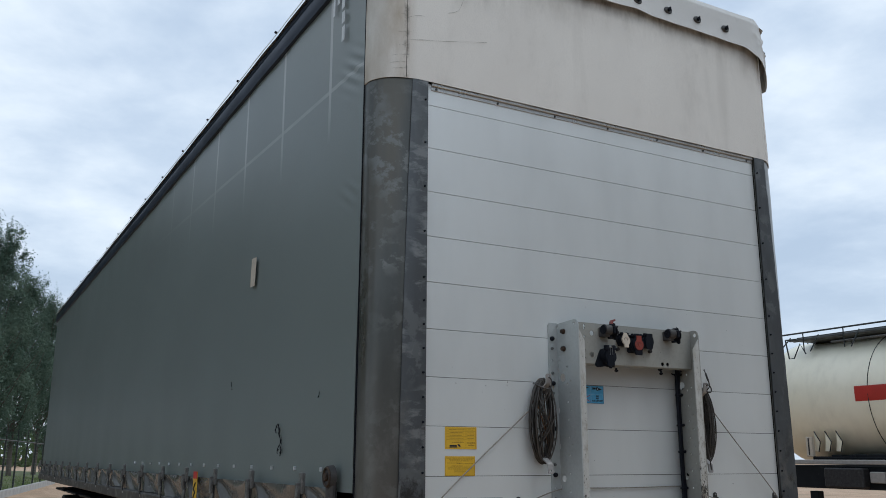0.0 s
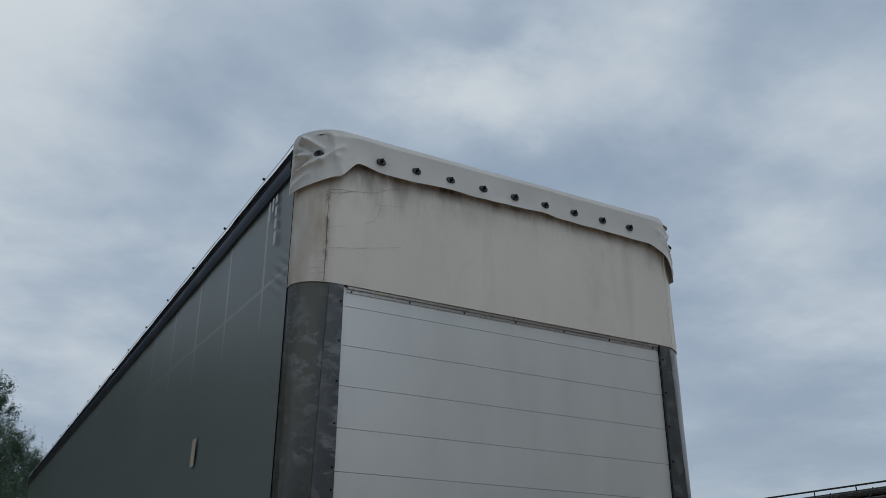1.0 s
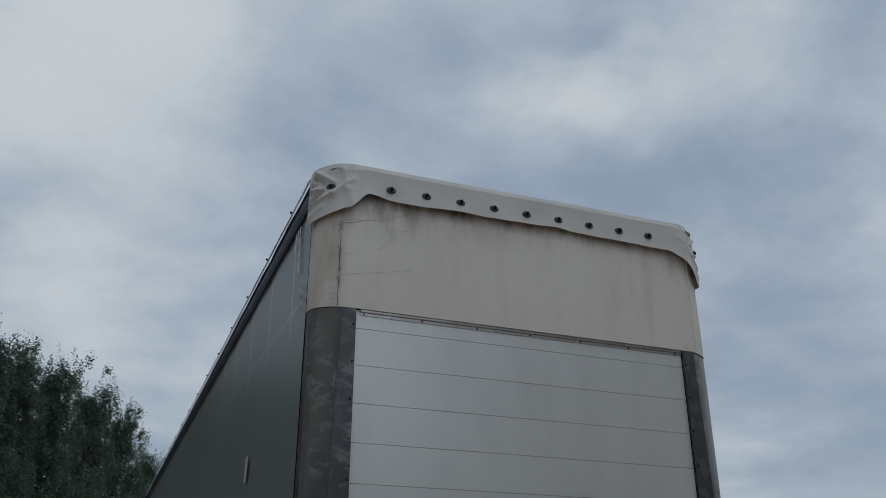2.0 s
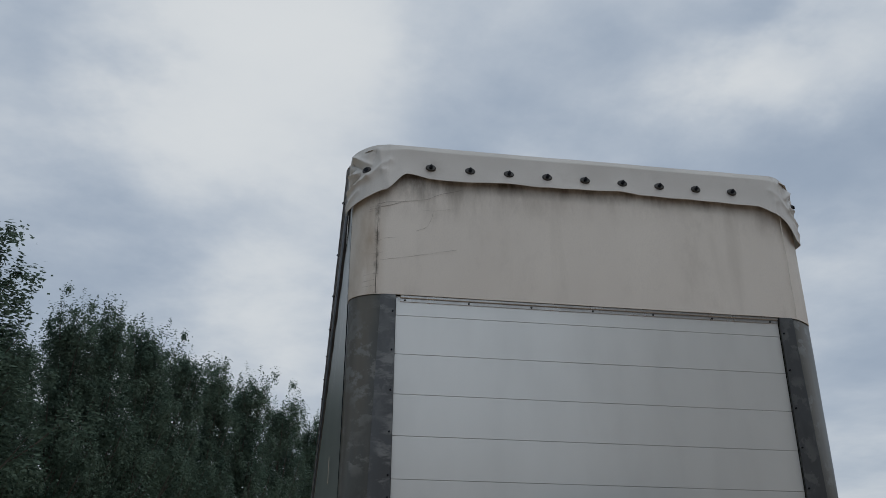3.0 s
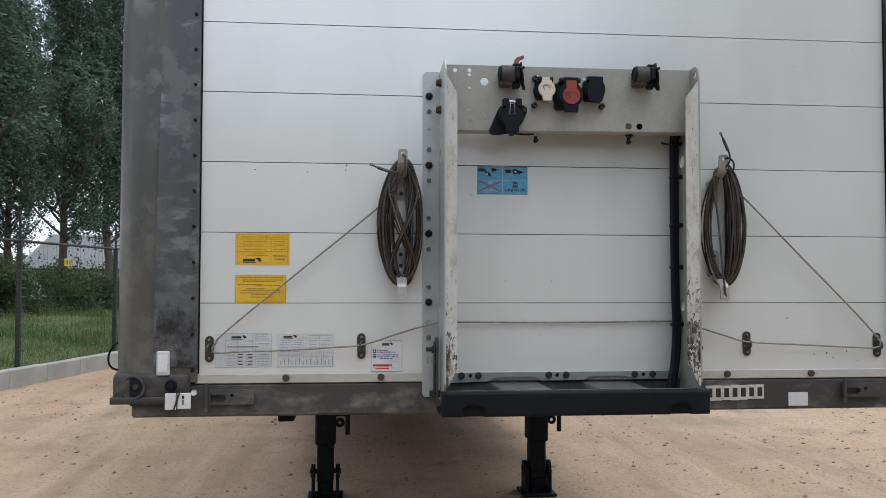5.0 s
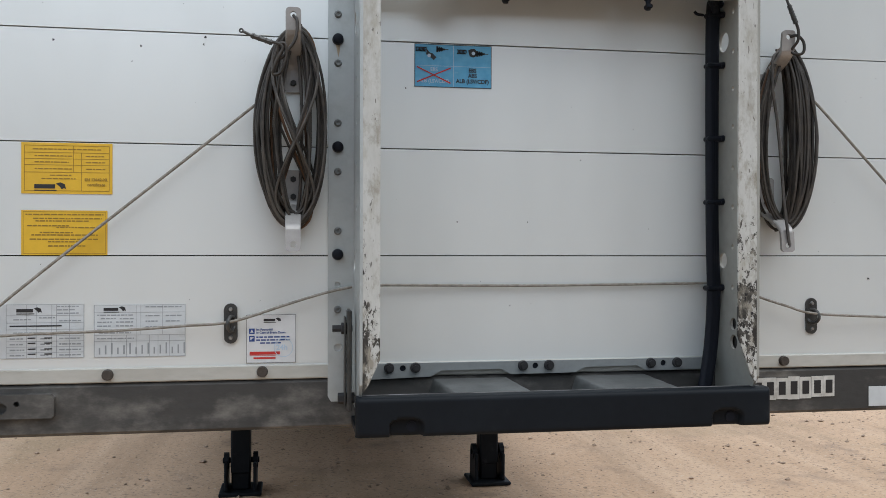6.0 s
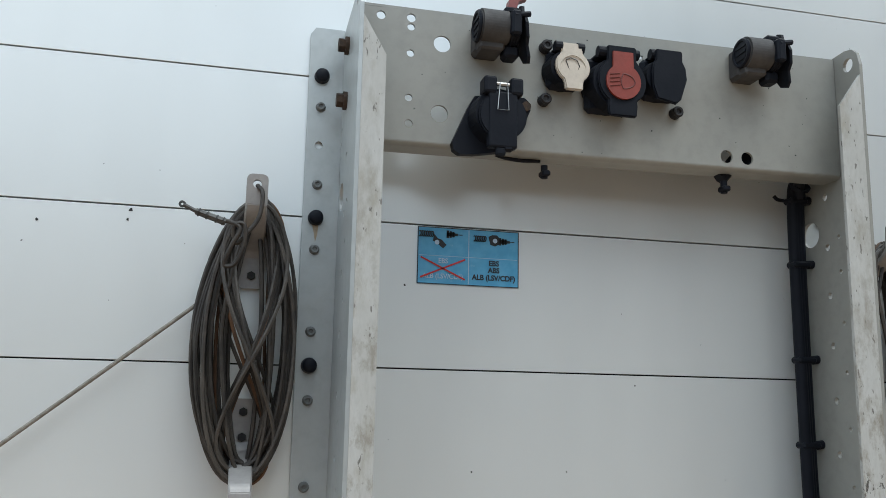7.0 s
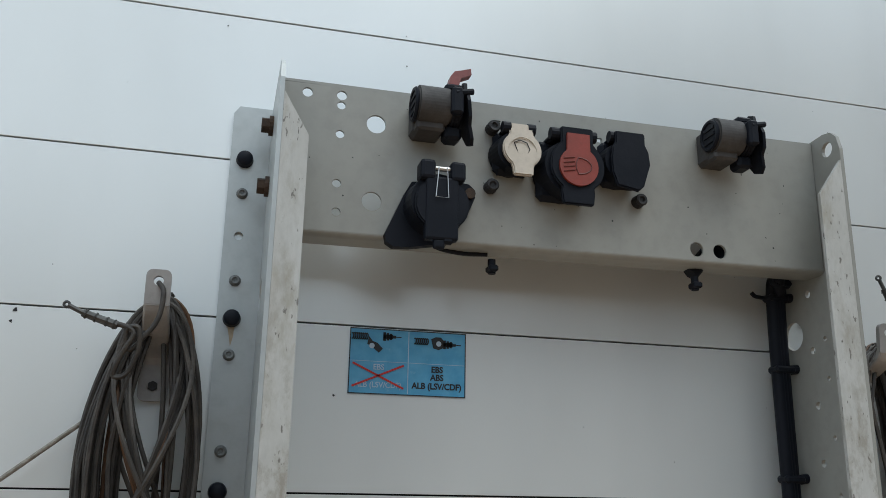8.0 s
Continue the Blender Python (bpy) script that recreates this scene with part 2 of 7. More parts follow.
M_ROPE3 = mat("rusty_brown_cord", (0.115, 0.058, 0.029), (0.062, 0.035, 0.021), 30.0, 0.5, fine=300, bump=0.25, spec=0.35, per_object=0.3)
M_ROPE2 = mat("taut_cord", (0.29, 0.27, 0.235), (0.17, 0.155, 0.13), 120.0, 0.5, fine=400, bump=0.4)
M_YELLOW = mat("yellow_label", (0.68, 0.42, 0.035), (0.64, 0.39, 0.03), 9.0, 0.4, fine=60, bump=0)
M_BLUE = mat("blue_label", (0.075, 0.33, 0.57), (0.12, 0.40, 0.63), 55.0, 0.35, fine=60, bump=0,
             dirt=(0.33, 0.56, 0.71), dirt_scale=60, dirt_lo=0.62, dirt_hi=0.78)
M_WLABEL = mat("white_label", (0.72, 0.73, 0.74), rough=0.4, bump=0)
M_GLABEL = mat("faded_grey_label", (0.56, 0.585, 0.60), (0.52, 0.545, 0.56), 12, 0.4, bump=0)
M_TAPE = mat("grubby_white_tape", (0.56, 0.55, 0.52), (0.45, 0.44, 0.41), 30.0, 0.5, fine=120, bump=0.05, per_object=0.08,
             dirt=(0.22, 0.21, 0.19), dirt_scale=40, dirt_lo=0.55, dirt_hi=0.8)
M_INK = mat("black_ink", (0.02, 0.02, 0.022), rough=0.5, bump=0)
M_INKG = mat("faded_grey_ink", (0.29, 0.31, 0.33), rough=0.5, bump=0)
M_INKY = mat("brown_ink", (0.27, 0.165, 0.022), rough=0.5, bump=0)
M_INKR = mat("red_ink", (0.55, 0.03, 0.025), rough=0.5, bump=0)
M_INKB = mat("dark_blue_ink", (0.02, 0.06, 0.25), rough=0.5, bump=0)
M_INKLB = mat("pale_blue_ink", (0.50, 0.63, 0.76), rough=0.5, bump=0)
M_GROUND = mat("sandy_yard", (0.515, 0.345, 0.222), (0.435, 0.288, 0.182), 0.55, 0.9, fine=9, bump=1.0, bump_scale=30,
               dirt=(0.285, 0.192, 0.130), dirt_scale=1.6, dirt_lo=0.54, dirt_hi=0.72)
M_STONE = mat("yard_gravel", (0.47, 0.35, 0.26), (0.26, 0.185, 0.13), 5.0, 0.85, fine=80, bump=0.3)
M_KERB = mat("concrete_kerb", (0.44, 0.43, 0.41), (0.36, 0.355, 0.34), 3.0, 0.85, fine=70, bump=0.3,
             dirt=(0.25, 0.24, 0.2), dirt_scale=4.0, dirt_lo=0.6, dirt_hi=0.85, per_object=0.05)
M_SOIL = mat("grassy_soil", (0.08, 0.115, 0.035), (0.13, 0.14, 0.052), 1.2, 0.95, fine=14, bump=0.5)
M_GRASS = mat("grass_blades", (0.072, 0.145, 0.030), (0.16, 0.185, 0.06), 0.6, 0.6, fine=5, bump=0)
M_LEAF = mat("poplar_leaves", (0.076, 0.126, 0.098), (0.147, 0.207, 0.156), 0.7, 0.75, fine=5, bump=0, spec=0.15)
M_HEDGE = mat("hedge_leaves", (0.062, 0.100, 0.046), (0.105, 0.145, 0.066), 1.1, 0.7, fine=7, bump=0, spec=0.2)
M_BARK = mat("grey_bark", (0.12, 0.105, 0.085), (0.07, 0.06, 0.05), 4.0, 0.9, fine=25, bump=0.6, stretch=(1, 1, 0.25))
M_FENCE = mat("dark_green_fence_coat", (0.018, 0.024, 0.022), rough=0.5, fine=50, bump=0.05)
M_WIRE = mat("galvanised_wire", (0.22, 0.225, 0.23), rough=0.4, metal=0.6, bump=0)
M_TANK = mat("cream_tank_paint", (0.87, 0.83, 0.68), (0.82, 0.775, 0.62), 0.9, 0.35, fine=6, bump=0.02,
             dirt=(0.34, 0.29, 0.22), dirt_scale=1.1, dirt_lo=0.56, dirt_hi=0.95, stretch=(1, 1, 0.6))
M_BAND = mat("red_band_paint", (0.46, 0.035, 0.025), (0.40, 0.03, 0.02), 3, 0.4, bump=0)
M_TIPPER = mat("white_tipper_paint", (0.66, 0.67, 0.65), (0.6, 0.61, 0.59), 0.8, 0.45, fine=6, bump=0.02)
M_TYRE = mat("tyre_rubber", (0.02, 0.02, 0.02), rough=0.85, fine=60, bump=0.2)
M_ROOF = mat("grey_roof_sheet", (0.20, 0.205, 0.21), (0.16, 0.165, 0.17), 0.3, 0.7, fine=3, bump=0.1)
M_BRICK = mat("pale_wall_cladding", (0.36, 0.34, 0.31), (0.3, 0.28, 0.25), 0.4, 0.8, fine=4, bump=0.1)
M_UNSEENWALL = mat("unseen_wall_grey", (0.13, 0.135, 0.135), (0.10, 0.105, 0.105), 0.4, 0.7, fine=5, bump=0.1)
M_BED = mat("dark_bed_underside", (0.035, 0.030, 0.026), rough=0.8)


def let_through(m, share):
    """Thin leaves: part of the light passes through and comes out on the far side."""
    n, l = m.node_tree.nodes, m.node_tree.links
    b, out = n["Principled BSDF"], n["Material Output"]
    tr, mx = n.new("ShaderNodeBsdfTranslucent"), n.new("ShaderNodeMixShader")
    l.new(b.inputs["Base Color"].links[0].from_socket, tr.inputs[0])
    mx.inputs[0].default_value = share
    l.new(b.outputs[0], mx.inputs[1])
    l.new(tr.outputs[0], mx.inputs[2])
    l.new(mx.outputs[0], out.inputs[0])


for leafy in (M_LEAF, M_HEDGE, M_GRASS):
    let_through(leafy, 0.4)


def curtain_material():
    """Dark grey side curtain: faded rub marks over the roof bows, dust low down, soft ripples."""
    m = mat("dark_grey_curtain", (0.186, 0.215, 0.211), (0.168, 0.195, 0.190), 0.8, 0.34, fine=250, bump=0,
            dirt=(0.125, 0.135, 0.128), dirt_scale=0.55, dirt_lo=0.5, dirt_hi=0.95, stretch=(1, 0.5, 1), rough_var=0.04, spec=0.34)
    n, l = m.node_tree.nodes, m.node_tree.links
    b = n["Principled BSDF"]
    base = b.inputs["Base Color"].links[0].from_socket
    t = n.new("ShaderNodeTexCoord")
    s = n.new("ShaderNodeSeparateXYZ")
    l.new(t.outputs["Object"], s.inputs[0])

    def mt(op, a, c):
        k = n.new("ShaderNodeMath")
        k.operation = op
        for i, v in enumerate((a, c)):
            if isinstance(v, (int, float)):
                k.inputs[i].default_value = v
            else:
                l.new(v, k.inputs[i])
        return k.outputs[0]
    # a worn line every 0.73 m, only high up, broken by noise
    ph = mt("ABSOLUTE", mt("SUBTRACT", mt("FRACT", mt("DIVIDE", mt("SUBTRACT", s.outputs[1], 0.235), 0.73), 0), 0.5), 0)
    line = mt("LESS_THAN", ph, 0.022)
    k = n.new("ShaderNodeMapRange")
    k.inputs[1].default_value, k.inputs[2].default_value = 3.05, 3.65
    l.new(s.outputs[2], k.inputs[0])
    nz = n.new("ShaderNodeTexNoise")
    nz.inputs["Scale"].default_value = 3.0
    l.new(t.outputs["Object"], nz.inputs["Vector"])
    near = n.new("ShaderNodeMapRange")
    near.inputs[1].default_value, near.inputs[2].default_value = 5.0, 1.2
    l.new(s.outputs[1], near.inputs[0])
    f = mt("MULTIPLY", mt("MULTIPLY", line, k.outputs[0]), mt("MULTIPLY", mt("MULTIPLY", nz.outputs["Fac"], near.outputs[0]), 3.2))
    # one level worn line along the load height
    lv = mt("LESS_THAN", mt("ABSOLUTE", mt("SUBTRACT", s.outputs[2], mt("ADD", mt("MULTIPLY", s.outputs[1], 0.025), 3.318)), 0), 0.011)
    f = mt("MAXIMUM", f, mt("MULTIPLY", mt("MULTIPLY", lv, near.outputs[0]), mt("MULTIPLY", nz.outputs["Fac"], 1.0)))
    mx = n.new("ShaderNodeMixRGB")
    l.new(f, mx.inputs[0])
    l.new(base, mx.inputs[1])
    mx.inputs[2].default_value = (0.36, 0.375, 0.375, 1)
    l.new(mx.outputs[0], b.inputs["Base Color"])
    return m


def layer(m, colour, fields, cut=0.0):
    """Lays a second colour over a material where the product of the noise and height fields is high."""
    n, l = m.node_tree.nodes, m.node_tree.links
    b = n["Principled BSDF"]
    t = n.new("ShaderNodeTexCoord")
    total = None
    for f in fields:
        if f[0] == "noise":
            q = n.new("ShaderNodeMapping")
            q.inputs["Scale"].default_value, q.inputs["Rotation"].default_value = f[1], (f[5] if len(f) > 5 else (0, 0, 0))
            l.new(t.outputs["Object"], q.inputs[0])
            k = n.new("ShaderNodeTexNoise")
            k.inputs["Scale"].default_value, k.inputs["Detail"].default_value, k.inputs["Roughness"].default_value = 1.0, 6.0, f[4]
            l.new(q.outputs[0], k.inputs["Vector"])
            src = k.outputs["Fac"]
        else:
            k = n.new("ShaderNodeSeparateXYZ")
            l.new(t.outputs["Object"], k.inputs[0])
            src = k.outputs["XYZ".index(f[0])]
        r = n.new("ShaderNodeMapRange")
        r.inputs[1].default_value, r.inputs[2].default_value = f[2], f[3]
        l.new(src, r.inputs[0])
        if total is None:
            total = r.outputs[0]
        else:
            k = n.new("ShaderNodeMath")
            k.operation = "MULTIPLY"
            l.new(total, k.inputs[0])
            l.new(r.outputs[0], k.inputs[1])
            total = k.outputs[0]
    if cut:
        r = n.new("ShaderNodeMapRange")
        r.inputs[1].default_value, r.inputs[2].default_value = cut, cut + 0.06
        l.new(total, r.inputs[0])
        total = r.outputs[0]
    mx = n.new("ShaderNodeMixRGB")
    base = b.inputs["Base Color"].links[0].from_socket
    l.new(total, mx.inputs[0])
    l.new(base, mx.inputs[1])
    mx.inputs[2].default_value = (*colour, 1)
    l.new(mx.outputs[0], b.inputs["Base Color"])


# paint flaked to dark metal where the fifth-wheel hoses rub the feet of the flanges
layer(M_CHIP, (0.020, 0.019, 0.017), [("noise", (70, 70, 46), 0.43, 0.52, 0.75), ("Z", None, 1.445, 1.375), ("Z", None, 1.26, 1.33), ("X", None, 0.0, 0.1)], 0.30)
layer(M_CHIP, (0.05, 0.047, 0.042), [("noise", (90, 90, 60), 0.52, 0.60, 0.7), ("Z", None, 1.62, 1.42), ("X", None, 0.0, 0.1)], 0.35)
layer(M_CHIP, (0.030, 0.028, 0.025), [("noise", (75, 75, 24), 0.40, 0.56, 0.75), ("Z", None, 1.60, 1.32), ("X", None, -0.331, -0.345)], 0.38)
layer(M_CHIP, (0.045, 0.042, 0.037), [("noise", (110, 110, 60), 0.50, 0.60, 0.75), ("Z", None, 1.44, 1.30), ("X", None, 0.0, -0.1)], 0.35)
layer(M_CHIP, (0.10, 0.095, 0.085), [("noise", (260, 260, 75), 0.655, 0.69, 0.5, (0, 0.35, 0)), ("noise", (9, 9, 6), 0.44, 0.54, 0.5)])
layer(M_CHIP, (0.16, 0.153, 0.138), [("noise", (160, 160, 60), 0.66, 0.70, 0.5, (0, -0.6, 0))])
layer(M_CHIP, (0.27, 0.25, 0.21), [("noise", (45, 45, 22), 0.50, 0.66, 0.7), ("Z", None, 2.1, 1.6)])
# brown film on the rounded flank, pale wiped swipes on the face, scuffed and grimy foot
layer(M_FLANK, (0.100, 0.089, 0.068), [("noise", (7, 7, 0.6), 0.46, 0.72, 0.5)])
layer(M_FLANK, (0.138, 0.142, 0.136), [("noise", (11, 11, 13), 0.50, 0.57, 0.66, (0.5, -0.7, 0)), ("noise", (3.5, 3.5, 3.0), 0.42, 0.54, 0.5)])
layer(M_FLANK, (0.128, 0.122, 0.111), [("noise", (4, 4, 1.2), 0.28, 0.62, 0.55), ("Z", None, 2.1, 1.5)])
layer(M_FLANK, (0.058, 0.056, 0.052), [("noise", (16, 16, 11), 0.54, 0.68, 0.7), ("Z", None, 1.6, 1.30)])
layer(M_FLANK, (0.16, 0.155, 0.145), [("noise", (9, 9, 6), 0.50, 0.66, 0.7), ("Z", None, 1.95, 1.45)])
layer(M_POST, (0.185, 0.194, 0.198), [("noise", (7, 7, 19), 0.49, 0.60, 0.66, (0, 0.6, 0)), ("noise", (4.5, 4.5, 4.5), 0.42, 0.52, 0.5), ("X", None, 0.6, -0.6)])
layer(M_POST, (0.122, 0.130, 0.134), [("noise", (13, 13, 11), 0.52, 0.575, 0.62, (0, -0.7, 0)), ("noise", (3.5, 3.5, 3.0), 0.44, 0.54, 0.5)])
layer(M_POST, (0.16, 0.155, 0.145), [("noise", (9, 9, 6), 0.48, 0.66, 0.7), ("Z", None, 1.95, 1.45)])
layer(M_POST, (0.022, 0.021, 0.020), [("noise", (16, 16, 11), 0.52, 0.64, 0.7), ("Z", None, 1.8, 1.35)])
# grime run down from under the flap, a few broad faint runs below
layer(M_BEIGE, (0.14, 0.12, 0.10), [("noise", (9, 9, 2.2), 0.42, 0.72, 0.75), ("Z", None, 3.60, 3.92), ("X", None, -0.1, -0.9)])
layer(M_BEIGE, (0.30, 0.262, 0.215), [("noise", (5, 5, 1.6), 0.48, 0.85, 0.7), ("Z", None, 3.66, 3.90)])
layer(M_BEIGE, (0.40, 0.335, 0.26), [("noise", (6, 6, 2.2), 0.30, 0.66, 0.6), ("X", None, -1.10, -1.19)])
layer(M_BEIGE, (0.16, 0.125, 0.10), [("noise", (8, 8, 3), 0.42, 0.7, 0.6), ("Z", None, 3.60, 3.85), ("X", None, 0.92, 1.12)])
layer(M_BEIGE, (0.46, 0.43, 0.385), [("noise", (4, 4, 0.5), 0.56, 0.90, 0.5)])
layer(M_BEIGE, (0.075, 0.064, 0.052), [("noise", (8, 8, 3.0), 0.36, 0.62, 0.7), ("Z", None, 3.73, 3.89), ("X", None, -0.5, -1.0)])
# narrow dark band below the flap edge: its shade put into the colour
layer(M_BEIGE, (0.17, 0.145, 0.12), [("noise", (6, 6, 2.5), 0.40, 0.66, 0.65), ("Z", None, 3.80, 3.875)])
layer(M_BEIGE, (0.13, 0.112, 0.09), [("noise", (22, 22, 12), 0.42, 0.64, 0.7), ("X", None, -1.134, -1.147), ("X", None, -1.168, -1.153)])
layer(M_BAND, (0.72, 0.68, 0.58), [("noise", (7, 7, 16), 0.61, 0.64, 0.65), ("noise", (1.5, 1.5, 1.5), 0.46, 0.52, 0.5)])
# wheel tracks: long pale and dark lanes over the sand
layer(M_GROUND, (0.315, 0.225, 0.135), [("noise", (0.45, 0.45, 1), 0.52, 0.66, 0.6)])
layer(M_GROUND, (0.58, 0.41, 0.28), [("noise", (1.3, 0.12, 1), 0.50, 0.72, 0.55, (0, 0, 0.5))])
layer(M_GROUND, (0.285, 0.185, 0.112), [("noise", (1.7, 0.16, 1), 0.55, 0.80, 0.6, (0, 0, -0.35))])
# grit: dark and pale crumbs
layer(M_GROUND, (0.20, 0.138, 0.095), [("noise", (38, 38, 38), 0.545, 0.66, 0.65)])
layer(M_GROUND, (0.52, 0.42, 0.33), [("noise", (47, 47, 29), 0.58, 0.69, 0.65, (0, 0, 0.4))])
M_CURTAIN = curtain_material()
M_VALANCE = mat("grey_skirt_fabric", (0.122, 0.121, 0.115), (0.078, 0.077, 0.074), 6.0, 0.24, fine=200, bump=0.02, spec=0.8,
                dirt=(0.195, 0.19, 0.178), dirt_scale=3.0, dirt_lo=0.5, dirt_hi=0.85)


# ---------- mesh helpers ----------
def finish(bm, smooth=False):
    bmesh.ops.recalc_face_normals(bm, faces=bm.faces)
    if smooth:
        for f in bm.faces:
            f.smooth = True
        for e in bm.edges:
            if e.calc_face_angle(0) > 0.9:
                e.smooth = False
    return bm


def part(name, bm, material, parent=None, label="", smooth=False, at=None):
    finish(bm, smooth)
    me = bpy.data.meshes.new(name)
    bm.to_mesh(me)
    bm.free()
    me.materials.append(material)
    ob = new(name, me)
    if at is not None:
        ob.location = at
    if parent is not None:
        ob.parent = parent
    if label:
        ob["label"] = label
    return ob


def thing(name, label, category, group="", kind="", at=(0, 0, 0)):
    ob = new(name)
    ob.location = at
    ob.empty_display_size = 0.2
    return tagged(ob, label, category, group, kind)


def box(bm, x0, x1, y0, y1, z0, z1, bevel=0.0, seg=1, turn=None):
    r = bmesh.ops.create_cube(bm, size=1.0)
    vs = r["verts"]
    m = Matrix.Translation(((x0 + x1) / 2, (y0 + y1) / 2, (z0 + z1) / 2)) @ (turn or Matrix.Identity(4)) @ Matrix.Diagonal((x1 - x0, y1 - y0, z1 - z0, 1))
    bmesh.ops.transform(bm, matrix=m, verts=vs)
    if bevel > 0:
        es = list({e for v in vs for e in v.link_edges})
        bmesh.ops.bevel(bm, geom=es, offset=bevel, segments=seg, affect="EDGES", profile=0.5)
    return bm


def rod(bm, p0, p1, r, n=12, r2=None, caps=True):
    p0, p1 = Vector(p0), Vector(p1)
    d = p1 - p0
    q = d.to_track_quat("Z", "Y").to_matrix().to_4x4()
    bmesh.ops.create_cone(bm, cap_ends=caps, segments=n, radius1=r, radius2=r if r2 is None else r2, depth=d.length,
                          matrix=Matrix.Translation((p0 + p1) / 2) @ q)
    return bm


def ring(bm, c, axis, R, r, n=20, m=8, arc=1.0, start=0.0):
    """A torus or an arc of one, round axis."""
    q = Vector(axis).to_track_quat("Z", "Y").to_matrix()
    pts = [Vector(c) + q @ Vector((R * math.cos(a), R * math.sin(a), 0)) for a in
           [start + arc * 2 * math.pi * i / n for i in range(n + (0 if arc >= 1 else 1))]]
    return tube(bm, pts, r, m, closed=arc >= 1)


def tube(bm, pts, r, n=6, closed=False):
    pts = [Vector(p) for p in pts]
    rows, up, N = [], None, len(pts)
    for i, p in enumerate(pts):
        a = pts[(i + 1) % N] if (closed or i < N - 1) else p
        b = pts[i - 1] if (closed or i > 0) else p
        d = (a - b).normalized() if (a - b).length > 1e-9 else Vector((0, 0, 1))
        if up is None:
            up = d.orthogonal().normalized()
        up = (up - d * up.dot(d))
        up = up.normalized() if up.length > 1e-6 else d.orthogonal().normalized()
        s = d.cross(up)
        rr = r[i] if isinstance(r, (list, tuple)) else r
        rows.append([bm.verts.new(p + rr * (math.cos(2 * math.pi * k / n) * up + math.sin(2 * math.pi * k / n) * s)) for k in range(n)])
    for i in range(N if closed else N - 1):
        A, B = rows[i], rows[(i + 1) % N]
        for k in range(n):
            bm.faces.new((A[k], A[(k + 1) % n], B[(k + 1) % n], B[k]))
    if not closed:
        bm.faces.new(rows[0][::-1])
        bm.faces.new(rows[-1])
    return bm


def curve_points(ctrl, per=8):
    """Catmull-Rom through the control points."""
    c = [Vector(p) for p in ctrl]
    c = [2 * c[0] - c[1]] + c + [2 * c[-1] - c[-2]]
    out = []
    for i in range(1, len(c) - 2):
        for k in range(per):
            t = k / per
            a, b, d, e = c[i - 1], c[i], c[i + 1], c[i + 2]
            out.append(0.5 * ((2 * b) + (d - a) * t + (2 * a - 5 * b + 4 * d - e) * t * t + (3 * b - a - 3 * d + e) * t ** 3))
    out.append(c[-2])
    return out


def circle2(cx, cz, r, n=14):
    return [(cx + r * math.cos(2 * math.pi * i / n), cz + r * math.sin(2 * math.pi * i / n)) for i in range(n)]


def plate(bm, outline, holes, to3d, thick):
    """A flat plate with real holes. outline and holes are loops of (u, v); to3d(u, v, d) places them at depth d."""
    loops = [outline] + list(holes)
    f = bmesh.new()
    edges = []
    for lp in loops:
        vs = [f.verts.new((u, v, 0)) for u, v in lp]
        edges += [f.edges.new((vs[i], vs[(i + 1) % len(vs)])) for i in range(len(vs))]
    bmesh.ops.triangle_fill(f, use_beauty=True, use_dissolve=False, edges=edges)
    flat = [[v.co.xy for v in fc.verts] for fc in f.faces]
    f.free()
    made = {}

    def vert(u, v, d):
        key = (round(u, 6), round(v, 6), d)
        if key not in made:
            made[key] = bm.verts.new(to3d(u, v, d))
        return made[key]
    for fc in flat:
        bm.faces.new([vert(p[0], p[1], 0.0) for p in fc])
        bm.faces.new([vert(p[0], p[1], thick) for p in reversed(fc)])
    for lp in loops:
        for i in range(len(lp)):
            a, b = lp[i], lp[(i + 1) % len(lp)]
            bm.faces.new([vert(*a, 0.0), vert(*b, 0.0), vert(*b, thick), vert(*a, thick)])
    return bm


def sheet(bm, nu, nv, fn):
    vs = [[bm.verts.new(fn(i / nu, j / nv)) for j in range(nv + 1)] for i in range(nu + 1)]
    for i in range(nu):
        for j in range(nv):
            bm.faces.new((vs[i][j], vs[i + 1][j], vs[i + 1][j + 1], vs[i][j + 1]))
    return bm


def thicken(bm, d):
    bmesh.ops.recalc_face_normals(bm, faces=bm.faces)
    bmesh.ops.solidify(bm, geom=list(bm.faces), thickness=d)
    return bm


def words(name, text, size, at, material, parent, turn=(90, 0, 0), depth=0.0003, align="CENTER", squeeze=1.0, bold=0.022):
    cu = bpy.data.curves.new(name, "FONT")
    cu.body, cu.size, cu.extrude, cu.align_x, cu.align_y = text, size, depth, align, "CENTER"
    cu.offset = size * bold
    tmp = bpy.data.objects.new("tmp", cu)
    scene.collection.objects.link(tmp)
    dg = bpy.context.evaluated_depsgraph_get()
    me = bpy.data.meshes.new_from_object(tmp.evaluated_get(dg))
    bpy.data.objects.remove(tmp)
    bpy.data.curves.remove(cu)
    me.transform(pose(*at, *turn) @ Matrix.Diagonal((squeeze, 1, 1, 1)))
    me.materials.clear()
    me.materials.append(material)
    ob = new(name, me)
    ob.parent = parent
    return ob


def bars(bm, rects, y, d=0.0006):
    """Flat printed bars on the front wall: rectangles x0, x1, z0, z1 standing d proud of y."""
    for x0, x1, z0, z1 in rects:
        box(bm, x0, x1, y - d, y, z0, z1)
    return bm


